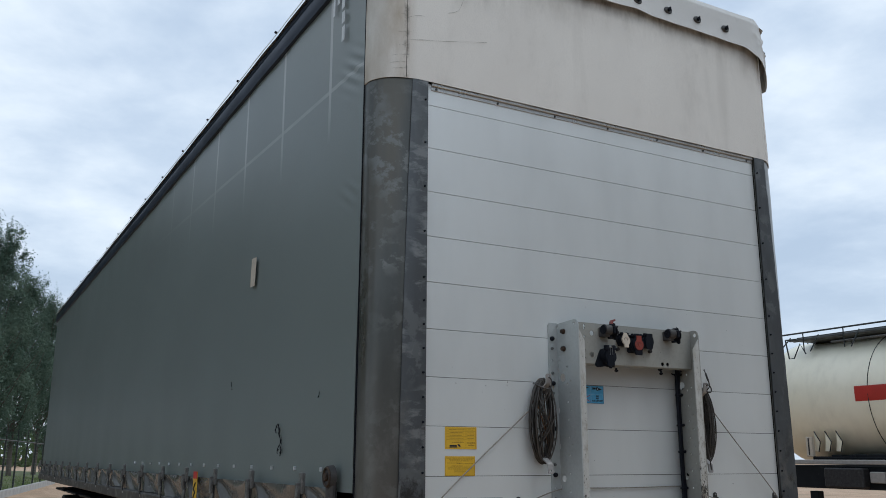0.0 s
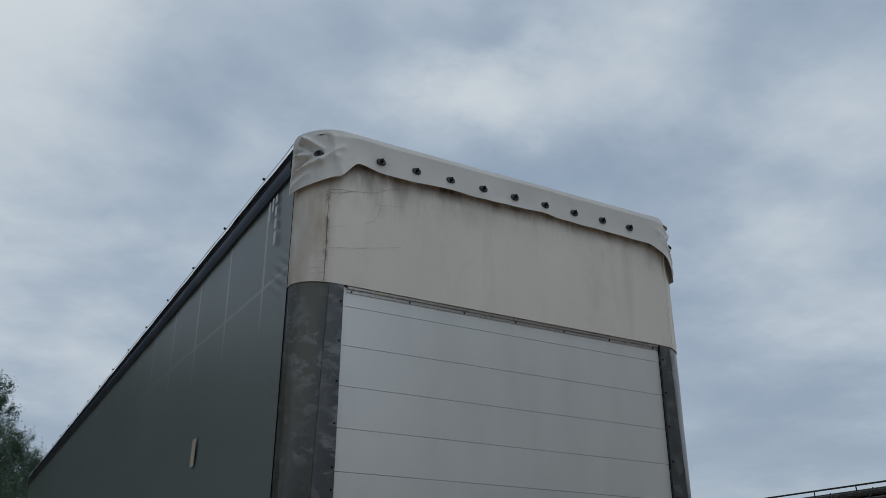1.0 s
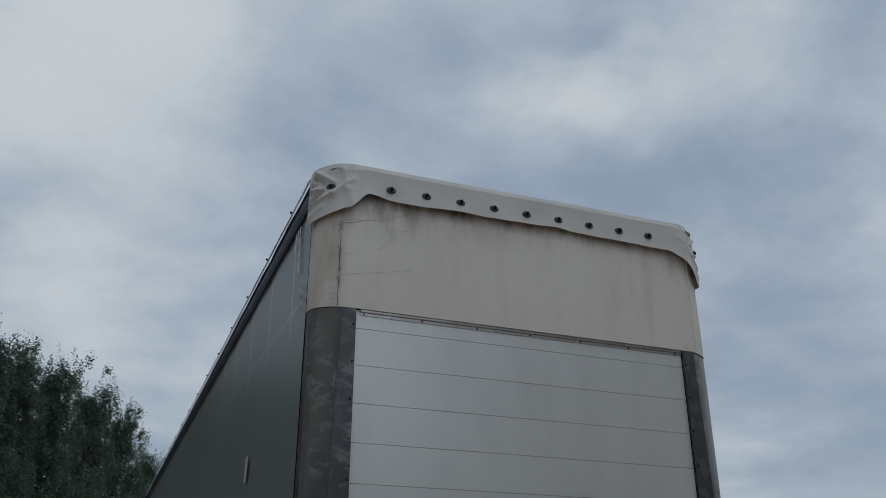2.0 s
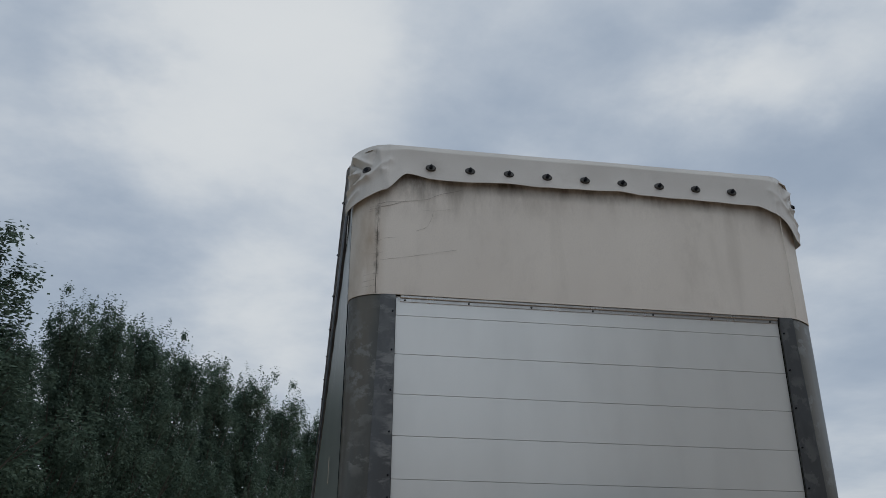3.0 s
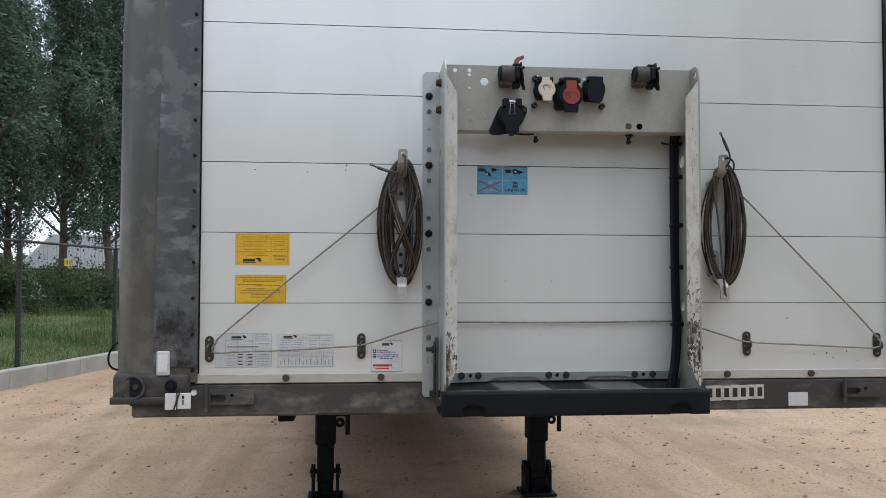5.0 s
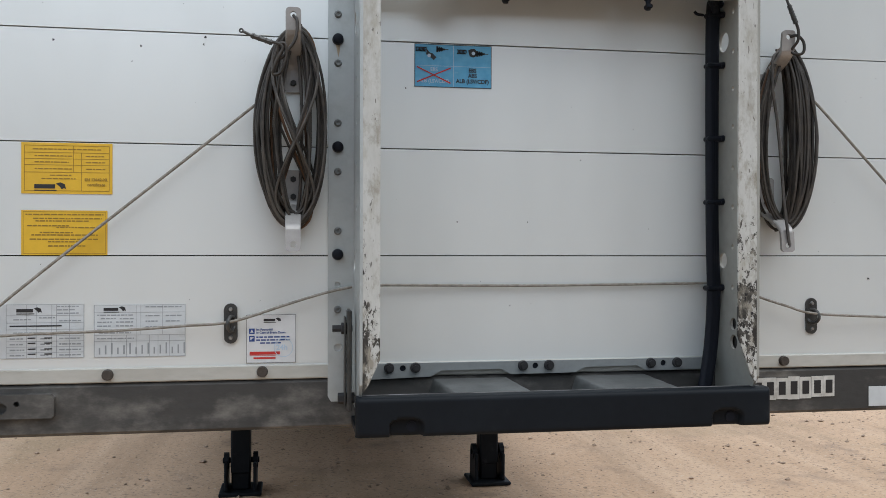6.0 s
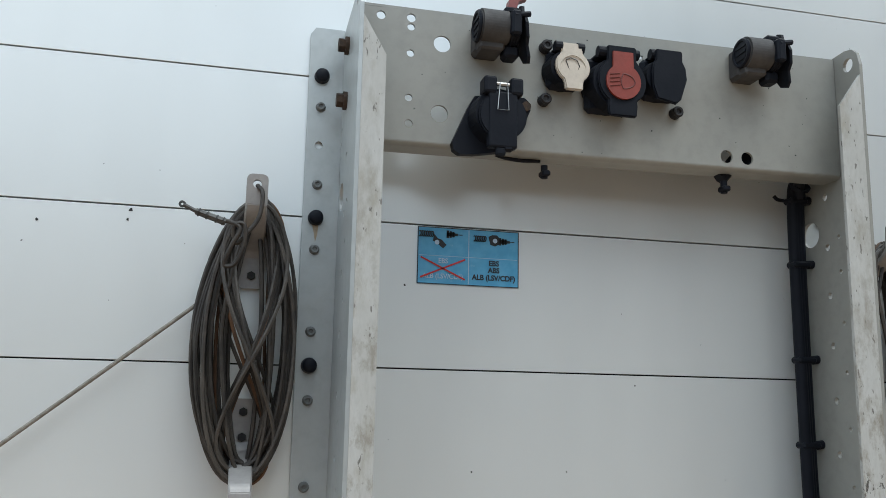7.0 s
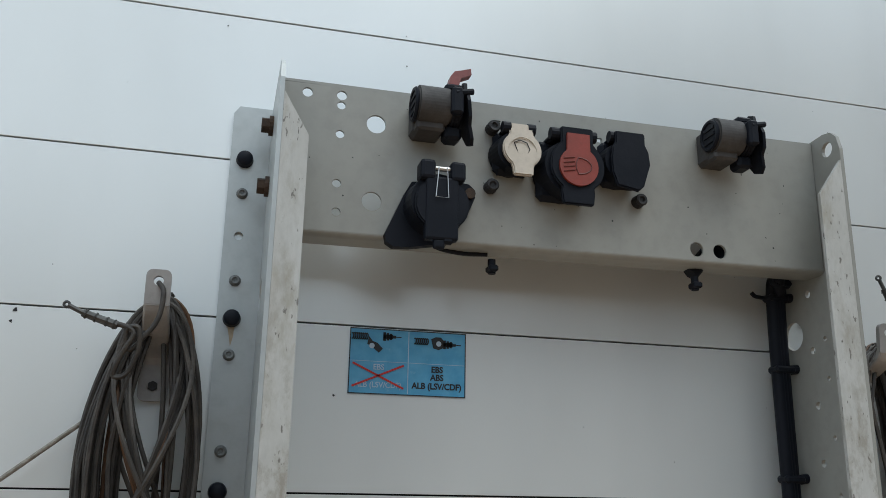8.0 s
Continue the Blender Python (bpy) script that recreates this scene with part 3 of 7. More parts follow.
# ---------- ground, kerb, bank ----------
def yard_z(x, y):
    """Uneven sand: broad swells, ruts along the lanes and scuffed clods."""
    z = 0.018 * (noise.noise((x * 0.23, y * 0.23, 0.3)) + 0.5 * noise.noise((x * 0.9, y * 0.9, 4))) - 0.008
    if -6.2 < x < 7 and 0.2 < y < 9.7:
        z += 0.010 * noise.noise((x * 2.6 + y * 0.7, y * 0.5, 3)) + 0.012 * max(0, noise.noise((x * 3.3, y * 3.3, 8)) - 0.1) + 0.005 * noise.noise((x * 7, y * 7, 2))
    return z


def ground():
    bm = bmesh.new()
    xs = sorted(set([-900, -300, -120, -60, -30] + [-20 + 1.0 * i for i in range(51)] + [-6 + 0.11 * i for i in range(116)] + [40, 70, 130, 300, 900]))
    ys = sorted(set([-900, -300, -100, -40, -20] + [-12 + 1.0 * i for i in range(53)] + [0.35 + 0.11 * i for i in range(84)] + [55, 80, 130, 300, 900]))
    vs = {(i, j): bm.verts.new((x, y, yard_z(x, y) if abs(x) < 40 and -15 < y < 45 else 0.0))
          for i, x in enumerate(xs) for j, y in enumerate(ys)}
    for i in range(len(xs) - 1):
        for j in range(len(ys) - 1):
            bm.faces.new((vs[i, j], vs[i + 1, j], vs[i + 1, j + 1], vs[i, j + 1]))
    tagged(part("ground", bm, M_GROUND, smooth=True), "sandy unpaved yard of compacted tan grit with gravel", "ground", kind="structure")
    rng = random.Random(5)
    verts, faces = [], []
    for _ in range(15000):
        x, y = rng.uniform(-9, 9), 0.4 + 14 * rng.random() ** 1.3
        if x < kerb_x(y) + 0.3 or noise.noise((x * 0.8, y * 0.8, 1)) < rng.uniform(-0.6, 0.35):
            continue
        r = rng.choice((0.0035, 0.004, 0.005, 0.006, 0.008, 0.012, 0.018)) * rng.uniform(0.7, 1.3)
        z = yard_z(x, y)
        a = rng.uniform(0, 6.28)
        i = len(verts)
        for k in range(4):
            q = r * rng.uniform(0.7, 1.3)
            verts.append((x + q * math.cos(a + k * 1.571), y + q * math.sin(a + k * 1.571), z + r * rng.uniform(0.1, 0.4)))
        verts += [(x + 0.3 * r, y, z + r * rng.uniform(0.6, 1.0)), (x, y, z - r * 0.5)]
        for k in range(4):
            faces += [(i + k, i + (k + 1) % 4, i + 4), (i + (k + 1) % 4, i + k, i + 5)]
    me = bpy.data.meshes.new("gravel")
    me.from_pydata(verts, [], faces)
    me.materials.append(M_STONE)
    tagged(new("gravel", me), "loose tan and brown gravel strewn over the yard", "gravel", kind="stuff")


def kerb_x(y):
    return -7.62 + 0.2 * y


def kerb():
    ang = math.degrees(math.atan2(-0.2, 1))
    k = tagged(new("kerb"), "pale concrete kerb stones along the grass bank", "kerb", kind="structure")
    bm = bmesh.new()
    box(bm, -0.09, 0.09, 0.004, 0.996, -0.1, 0.26, 0.018, 2)
    finish(bm)
    me = bpy.data.meshes.new("kerb_stone")
    bm.to_mesh(me)
    bm.free()
    me.materials.append(M_KERB)
    for i in range(62):
        y = -8 + i * 0.981
        o = new("kerb_stone", me)
        o.parent = k
        o.matrix_basis = pose(kerb_x(y) - 0.09, y, random.uniform(-0.006, 0.006), 0, 0, ang)


def bank_z(off):
    """Height of the grass bank at a distance behind the kerb."""
    return 0.2 + 0.42 * min(max(off / 6.0, 0), 1)


def bank():
    bm = bmesh.new()

    def fn(u, v):
        y = -14 + 84 * u
        off = 0.12 + 60 * v ** 2.2
        x = kerb_x(y) - off
        return Vector((x, y, bank_z(off) + 0.05 * noise.noise((x * 0.6, y * 0.6, 2)) + 0.1 * noise.noise((x * 0.15, y * 0.15, 2)) * min(off, 1)))
    sheet(bm, 90, 30, fn)
    tagged(part("grass_bank", bm, M_SOIL, smooth=True), "low bank of rough green grass behind the kerb", "grass", kind="structure")
    rng = random.Random(11)
    verts, faces = [], []
    for _ in range(70000):
        y = rng.uniform(6.5, 30) if rng.random() < 0.85 else rng.uniform(30, 55)
        off = 0.15 + 6.0 * rng.random() ** 1.2
        x = kerb_x(y) - off
        z = bank_z(off) - 0.02 + 0.05 * noise.noise((x * 0.6, y * 0.6, 2))
        tuft = max(0, noise.noise((x * 0.9, y * 0.9, 7)) - 0.08)
        h = rng.uniform(0.03, 0.10) * (1 + 7.0 * tuft)
        a, lean, w = rng.uniform(0, 6.28), rng.uniform(0.03, 0.12), rng.uniform(0.004, 0.010)
        ca, sa = math.cos(a), math.sin(a)
        i = len(verts)
        verts += [(x - w * sa, y + w * ca, z), (x + w * sa, y - w * ca, z), (x + lean * ca, y + lean * sa, z + h)]
        faces.append((i, i + 1, i + 2))
    me = bpy.data.meshes.new("grass")
    me.from_pydata(verts, [], faces)
    me.materials.append(M_GRASS)
    tagged(new("grass", me), "long uneven green and straw-coloured grass on the bank", "grass", kind="stuff")


def leaf_quads(points, size, rng, verts, faces, facing=None):
    """One small four-cornered leaf at each point, turned at random or about the way the clump faces."""
    for j, p in enumerate(points):
        s = size * rng.uniform(0.6, 1.25)
        a = Vector((rng.gauss(0, 1), rng.gauss(0, 1), rng.gauss(0, 1))).normalized()
        if facing:
            a = (facing[j] + 0.45 * a).normalized()
        b = a.orthogonal().normalized()
        b.rotate(Matrix.Rotation(rng.uniform(0, 6.28), 3, a))
        c = a.cross(b)
        i = len(verts)
        verts += [p - s * b, p + 0.55 * s * c, p + s * b, p - 0.55 * s * c]
        faces.append((i, i + 1, i + 2, i + 3))


def hedge():
    rng = random.Random(21)
    for seg in range(9):
        verts, faces = [], []
        y0 = 9 + seg * 4.6
        clumps = []
        for _ in range(46):
            y = y0 + rng.uniform(-0.3, 4.9)
            off = 6.2 + rng.uniform(0, 1.6)
            z = bank_z(off) + rng.uniform(0.1, 1.25) * (0.85 + 0.35 * noise.noise((y * 0.4, 0, 3)))
            clumps.append((Vector((kerb_x(y) - off, y, z)), rng.uniform(0.25, 0.5)))
        pts = []
        for c, r in clumps:
            for _ in range(210):
                v = Vector((rng.gauss(0, 1), rng.gauss(0, 1), rng.gauss(0, 1))).normalized() * r * rng.uniform(0.55, 1.05)
                pts.append(c + v)
        for _ in range(60):
            y = y0 + rng.uniform(0, 4.6)
            base = Vector((kerb_x(y) - 6.2 - rng.uniform(0, 1.4), y, bank_z(6) + 1.0))
            hh = rng.uniform(0.3, 0.75)
            pts += [base + Vector((rng.gauss(0, 0.05), rng.gauss(0, 0.05), hh * k / 7)) for k in range(8)]
        leaf_quads(pts, 0.058, rng, verts, faces)
        me = bpy.data.meshes.new("hedge")
        me.from_pydata([tuple(v) for v in verts], [], faces)
        me.materials.append(M_HEDGE)
        tagged(new("hedge", me), "dense dark green overgrown hedge behind the fence", "hedge", group="hedge along the fence", kind="stuff")


def tree_variant(seed):
    """A poplar about 13.5 m tall: tapered trunk, rising limbs, and a crown of small leaves along them."""
    rng = random.Random(seed)
    t = thing("poplar_tree", "tall poplar with dark green leafy crown and bare lower trunk", "tree", group="row of poplars")
    bm = bmesh.new()
    H = 13.4
    bend = [(0.25 * noise.noise((k * 0.4, seed, 1)), 0.25 * noise.noise((k * 0.4, seed, 9)), H * 0.93 * k / 12) for k in range(13)]
    tube(bm, bend, [0.17 * (1 - k / 12.6) + 0.012 for k in range(13)], 9)
    part("trunk", bm, M_BARK, t, smooth=True)
    bm = bmesh.new()
    pts, ways = [], []
    up = Vector((0, 0, 0.45))
    for i in range(66):
        f = (i + rng.random()) / 66
        z0 = 2.65 + f * (H * 0.92 - 2.65)
        k = z0 / (H * 0.93) * 12
        b = Vector(bend[min(int(k), 12)])
        b.z = z0
        az = i * 2.399 + rng.uniform(-0.5, 0.5)
        ln = (3.0 * (1 - f) ** 0.75 + 0.7) * (rng.uniform(0.65, 1.2) if f < 0.7 else rng.uniform(0.55, 1.7))
        if f < 0.08:
            ln *= 0.8
        rise = rng.uniform(0.5, 1.0) + f * 1.7
        d = Vector((math.cos(az), math.sin(az), rise)).normalized()
        ctrl = [b, b + d * ln * 0.4, b + d * ln * 0.75 + Vector((0, 0, 0.12 * ln)), b + d * ln + Vector((0, 0, 0.32 * ln))]
        cp = curve_points(ctrl, 4)
        r0 = 0.018 + 0.04 * (1 - f)
        tube(bm, cp, [r0 * (1 - 0.85 * q / (len(cp) - 1)) for q in range(len(cp))], 5)
        for c in range(int((6 + 6 * (1 - f)))):
            q = rng.uniform(0.25, 1.0)
            m = cp[min(int(q * (len(cp) - 1)), len(cp) - 1)]
            cr = rng.uniform(0.26, 0.62) * (1 - 0.35 * f)
            cc = m + Vector((rng.gauss(0, 0.28), rng.gauss(0, 0.28), rng.gauss(0.1, 0.3)))
            for _ in range(96):
                v = Vector((rng.gauss(0, 0.42), rng.gauss(0, 0.42), rng.gauss(0, 0.72)))
                pts.append(cc + v * cr)
                ways.append(v.normalized() + up)
        tip = cp[-1]
        for s in range(44):
            pts.append(tip + Vector((rng.gauss(0, 0.15 - 0.003 * s), rng.gauss(0, 0.15 - 0.003 * s), 0.024 * s - 0.25)))
            ways.append(d + up)
    top = Vector(bend[-1])
    for s in range(60):
        pts.append(top + Vector((rng.gauss(0, 0.14), rng.gauss(0, 0.14), rng.uniform(-0.6, 0.9))))
        ways.append(up)
    part("branchwork", bm, M_BARK, t, smooth=True)
    verts, faces = [], []
    leaf_quads(pts, 0.064, rng, verts, faces, ways)
    me = bpy.data.meshes.new("crown")
    me.from_pydata([tuple(v) for v in verts], [], faces)
    me.materials.append(M_LEAF)
    c = new("crown", me)
    c.parent = t
    return t


def trees():
    kinds = [tree_variant(s) for s in (3, 8, 14)]
    spots = [(-31, 25.5, 1.0), (-26.5, 26.5, 1.02), (-22.9, 28.5, 0.91), (-18.4, 31.5, 0.74), (-15.6, 33.5, 0.89), (-13.3, 35.0, 0.93),
             (-10.8, 37, 0.95), (-8.6, 39.5, 0.95), (-6.4, 42.5, 0.95), (-4.2, 44.5, 0.96), (-1.9, 48, 0.95), (0.1, 53, 0.94),
             (1.9, 60, 0.95), (3.4, 66, 0.94), (4.9, 74, 0.96), (6.4, 80, 0.96),
             # last three are out of view, added for side shade and curtain reflections
             (-21.9, 31.5, 0.92), (-25.3, 30.0, 1.06), (-44, 22.5, 1.0), (-60, 21, 1.0), (-78, 21.5, 0.97)]
    ex, ey = -1.4, -3.9
    for i, (az, d, s) in enumerate(spots):
        x, y = ex + d * math.sin(radians(az)), ey + d * math.cos(radians(az))
        m = pose(x, y, 0.45 if y < 38 else -0.6, 0, 0, i * 77)
        k = kinds[i % 3]
        if i < 3:
            w = (1.28, 1.28, 1.7)[i]
            k.matrix_basis = m @ Matrix.Diagonal((s * w, s * w, s, 1))
        else:
            o = copy_thing(k, m)
            k = s * (1.085 if 38 <= y < 52 else 1.0)
            o.scale = (k, k, k)


def far_woods():
    rng = random.Random(31)
    verts, faces = [], []
    pts = []
    for i in range(240):
        az = radians(-34 + 70 * i / 240)
        d = 150 + 12 * math.sin(i)
        h = 5.5 + 2.2 * noise.noise((i * 0.21, 0, 0)) + 1.2 * noise.noise((i * 0.7, 3, 0))
        for _ in range(46):
            pts.append(Vector((d * math.sin(az) + rng.gauss(0, 1.2), d * math.cos(az) + rng.gauss(0, 2), rng.uniform(0, h))))
    leaf_quads(pts, 0.75, rng, verts, faces)
    me = bpy.data.meshes.new("far_woods")
    me.from_pydata([tuple(v) for v in verts], [], faces)
    me.materials.append(M_HEDGE)
    tagged(new("far_woods", me), "distant low line of dark green woods", "woods", kind="stuff")


def farm_building():
    b = thing("barn", "low barn with a grey sheet roof beyond hedge", "building")
    e = Vector((-0.7, -3.1, 0))

    def pt(az, d, z):
        return Vector((e.x + d * math.sin(radians(az)), e.y + d * math.cos(radians(az)), z))
    A, B = pt(-19.2, 60, 0), pt(-8.0, 62, 0)
    ax = (B - A).normalized()
    bk = Vector((-ax.y, ax.x, 0))
    L = (B - A).length
    m = Matrix(((ax.x, bk.x, 0, A.x), (ax.y, bk.y, 0, A.y), (0, 0, 1, 0), (0, 0, 0, 1)))
    bm = bmesh.new()
    box(bm, 0, L, 0, 9, 0, 2.5)
    bmesh.ops.transform(bm, matrix=m, verts=bm.verts)
    part("wall", bm, M_BRICK, b)
    bm = bmesh.new()
    v = [bm.verts.new(p) for p in ((-0.4, -0.4, 2.4), (L + 0.4, -0.4, 2.4), (L + 0.4, 9.4, 2.4), (-0.4, 9.4, 2.4), (1.6, 4.5, 4.75), (L - 1.6, 4.5, 4.75))]
    for f in ((0, 1, 5, 4), (2, 3, 4, 5), (1, 2, 5), (3, 0, 4), (3, 2, 1, 0)):
        bm.faces.new([v[i] for i in f])
    bmesh.ops.transform(bm, matrix=m, verts=bm.verts)
    part("roof", bm, M_ROOF, b)


def fence():
    f = thing("wire_fence", "dark green wire fence with electric strands above it", "fence")
    ang = math.degrees(math.atan2(-0.2, 1))
    fx = lambda y: kerb_x(y) - 0.2
    ys = [11.16 + 3.03 * k for k in range(-3, 13)]
    for y in ys:
        x = fx(y)
        bm = bmesh.new()
        box(bm, -0.035, 0.035, -0.03, 0.03, 0.15, 2.17, 0.006)
        post_ = part("post", bm, M_FENCE, f)
        post_.matrix_basis = pose(x, y, 0, 0, 0, ang)
        bm = bmesh.new()
        box(bm, -0.016, 0.016, -0.012, 0.012, 2.15, 2.62, 0.003)
        for k in range(5):
            rod(bm, (0, 0, 2.2 + 0.09 * k), (0.07, 0, 2.21 + 0.09 * k), 0.008, 5)
        part("top_extension", bm, M_FENCE, post_)
        bm = bmesh.new()
        for k in range(14):
            rod(bm, (0.02, 0, 0.4 + 0.13 * k), (0.1, 0, 0.405 + 0.13 * k), 0.008, 5)
        tagged(part("insulator_row", bm, M_WIRE, post_, "row of grey wire insulators"), kind="stuff")
    y0, y1 = ys[0], ys[-1]
    bm = bmesh.new()
    rod(bm, (fx(y0), y0, 2.15), (fx(y1), y1, 2.15), 0.022, 8)
    part("top_rail", bm, M_FENCE, f)
    for nm, z0, n, dz, off, r in (("strand", 0.4, 14, 0.13, 0.1, 0.0012), ("upper_strand", 2.21, 5, 0.09, 0.07, 0.0012)):
        for k in range(n):
            bm = bmesh.new()
            rod(bm, (fx(y0) + off, y0, z0 + dz * k), (fx(y1) + off, y1, z0 + dz * k), r, 4)
            part(nm, bm, M_FENCE, f)
    # welded mesh of verticals, nearest three bays
    bm = bmesh.new()
    for j in range(3, 8):
        for k in range(1, 24):
            y = ys[j] + 3.03 * k / 24
            rod(bm, (fx(y), y, 0.25), (fx(y), y, 2.14), 0.0018, 3, caps=False)
        for k in range(9):
            rod(bm, (fx(ys[j]), ys[j], 0.3 + 0.2 * k), (fx(ys[j] + 3.03), ys[j] + 3.03, 0.3 + 0.2 * k), 0.0018, 3, caps=False)
    tagged(part("wire_mesh", bm, M_FENCE, f), kind="stuff")
    s = thing("warning_sign", "small yellow warning sign hung on the wire fence", "sign")
    y = 12.45
    bm = bmesh.new()
    box(bm, -0.004, 0.004, -0.09, 0.09, -0.06, 0.06, 0.002)
    o = part("sign_plate", bm, mat("yellow_sign", (0.75, 0.55, 0.02), rough=0.4, bump=0), s)
    o.matrix_basis = pose(fx(y) + 0.03, y, 1.86, 0, 0, ang)
    bm = bmesh.new()
    for k in (-0.05, 0.0, 0.05):
        box(bm, 0.005, 0.007, k - 0.008, k + 0.008, -0.035, 0.035, turn=None)
    part("mark", bm, M_INK, o)


def unseen_walls():
    """Plain unseen walls added behind the walker to cut low sky light and reflections."""
    bm = bmesh.new()
    box(bm, -26, 3.1, -9.3, -9.0, -0.1, 3.9)
    tagged(part("wall_south", bm, M_UNSEENWALL), "unseen plain grey wall added to block low sky light", "wall", kind="structure")
    bm = bmesh.new()
    box(bm, 3.1, 30, -9.4, -8.9, -0.1, 8.6)
    tagged(part("wall_hall", bm, M_UNSEENWALL), "unseen tall grey wall added to darken reflections in the front", "wall", kind="structure")


ground()
unseen_walls()
kerb()
bank()


# ---------- the curtain-sided trailer ----------
trailer = thing("semi_trailer", "parked curtain-sided trailer with white panelled front and dark grey curtains", "trailer")
FW = 1.04          # half width of the panelled front wall
HW = 1.275         # half width of the trailer
LEN = 13.6
TOP_P, JOINT, BOT_P = 3.2, 0.2033, 1.264


def plan_profile(s=0.0, n=6, square=0.0):
    """Plan of the front corner and face, from one side to the other, s metres proud of the posts; square 0 to 1 fills out the near corner."""
    out = [(-HW - s, 0.165), (-HW - s - 0.005 * square, 0.12)]
    for k in range(n + 1):
        u = k / n
        a, b, c = Vector((-1.272 - 0.009 * square - s, 0.105 - 0.045 * square)), Vector((-1.236 - 0.030 * square - s * 0.8, 0.022 - 0.030 * square - s)), Vector((-1.150 - 0.012 * square, 0.001 - 0.010 * square - s))
        p = (1 - u) ** 2 * a + 2 * u * (1 - u) * b + u * u * c
        out.append((p.x, p.y))
    out.append((-1.10, -0.012 - s))
    far = [(HW + 0.004 + s, 0.165), (HW + 0.004 + s, 0.10)]
    for k in range(n + 1):
        u = k / n
        a, b, c = Vector((1.274 + s, 0.085)), Vector((1.18 + s * 0.6, 0.0 - s)), Vector((1.11, -0.012 - s))
        p = (1 - u) ** 2 * a + 2 * u * (1 - u) * b + u * u * c
        far.append((p.x, p.y))
    return out + far[::-1]


def prof_at(prof, u):
    d = [0.0]
    for a, b in zip(prof, prof[1:]):
        d.append(d[-1] + math.hypot(b[0] - a[0], b[1] - a[1]))
    w = u * d[-1]
    for i in range(len(prof) - 1):
        if w <= d[i + 1] + 1e-9:
            k = (w - d[i]) / max(d[i + 1] - d[i], 1e-9)
            return prof[i][0] + k * (prof[i + 1][0] - prof[i][0]), prof[i][1] + k * (prof[i + 1][1] - prof[i][1])
    return prof[-1]


def front_wall():
    bm = bmesh.new()
    box(bm, -FW - 0.02, FW + 0.02, 0.008, 0.05, 1.2, TOP_P + 0.02)
    wall = part("front_wall", bm, M_JOINT, trailer, "white horizontal panelled front wall with thin dark joints")
    edges_z = [TOP_P] + [3.095 - JOINT * i for i in range(9)] + [BOT_P]
    for i in range(10):
        z1, z0 = edges_z[i], edges_z[i + 1]
        bm = bmesh.new()
        box(bm, -FW, FW, 0.0, 0.012, z0 + 0.0011, z1 - 0.0011, 0.0003)
        part("wall_panel", bm, M_PANEL, wall)
    # thin metal strip over the top of the panels, with screws
    bm = bmesh.new()
    box(bm, -FW + 0.02, FW - 0.0, -0.012, 0.0, TOP_P - 0.014, TOP_P + 0.006, 0.003)
    box(bm, -FW + 0.02, FW - 0.0, -0.004, 0.0, TOP_P - 0.032, TOP_P - 0.014, 0.001)
    strip = part("top_strip", bm, mat("anodised_strip", (0.60, 0.60, 0.58), (0.48, 0.48, 0.47), 8, 0.3, metal=0.75, bump=0), trailer, "slim grey metal strip along the panel top")
    for k in range(7):
        x = -FW + 0.045 + k * (2 * FW - 0.09) / 6
        bm = bmesh.new()
        rod(bm, (x, -0.004, TOP_P - 0.023), (x, -0.009, TOP_P - 0.023), 0.006, 10, 0.004)
        part("screw", bm, M_ZINC, strip)
    bm = bmesh.new()
    box(bm, -FW - 0.01, FW + 0.01, -0.0052, 0.012, 1.240, 1.2665, 0.002)
    lip = part("bottom_lip", bm, M_LIP, trailer, "white folded lip below the panels")
    m_plug = mat("browned_plug", (0.060, 0.047, 0.037), (0.038, 0.031, 0.026), 60, 0.6, fine=200, bump=0.15)
    for x in (-0.796, -0.524, 0.52, 0.786):
        bm = bmesh.new()
        rod(bm, (x, -0.005, 1.2545), (x, -0.0135, 1.2545), 0.0105, 16, 0.009)
        part("plug", bm, m_plug, lip, "dark brown round plug")
    # dark specks, chips and small impact marks in the white skin
    rng = random.Random(4)
    bm = bmesh.new()
    for x, z, r in [(-0.628, 1.868, 0.004), (-0.63, 1.855, 0.003), (-0.89, 1.853, 0.004), (-0.74, 1.848, 0.0025), (0.089, 1.656, 0.0022),
                    (-0.258, 1.787, 0.002), (0.84, 1.315, 0.005), (0.86, 1.30, 0.004), (0.80, 1.31, 0.003), (0.905, 1.32, 0.004), (0.715, 1.42, 0.004), (0.94, 1.29, 0.003)] + \
                   [(rng.uniform(-1, 1), rng.uniform(1.28, 2.3), rng.uniform(0.0007, 0.0018)) for _ in range(60)]:
        o = circle2(x, z, r * 0.62, 7)
        bm.faces.new([bm.verts.new((u + rng.uniform(-0.3, 0.3) * r, -0.0006, v + rng.uniform(-0.3, 0.6) * r)) for u, v in o])
    tagged(part("chip_mark", bm, M_DGREY, wall, "small dark chips and specks"), kind="stuff")


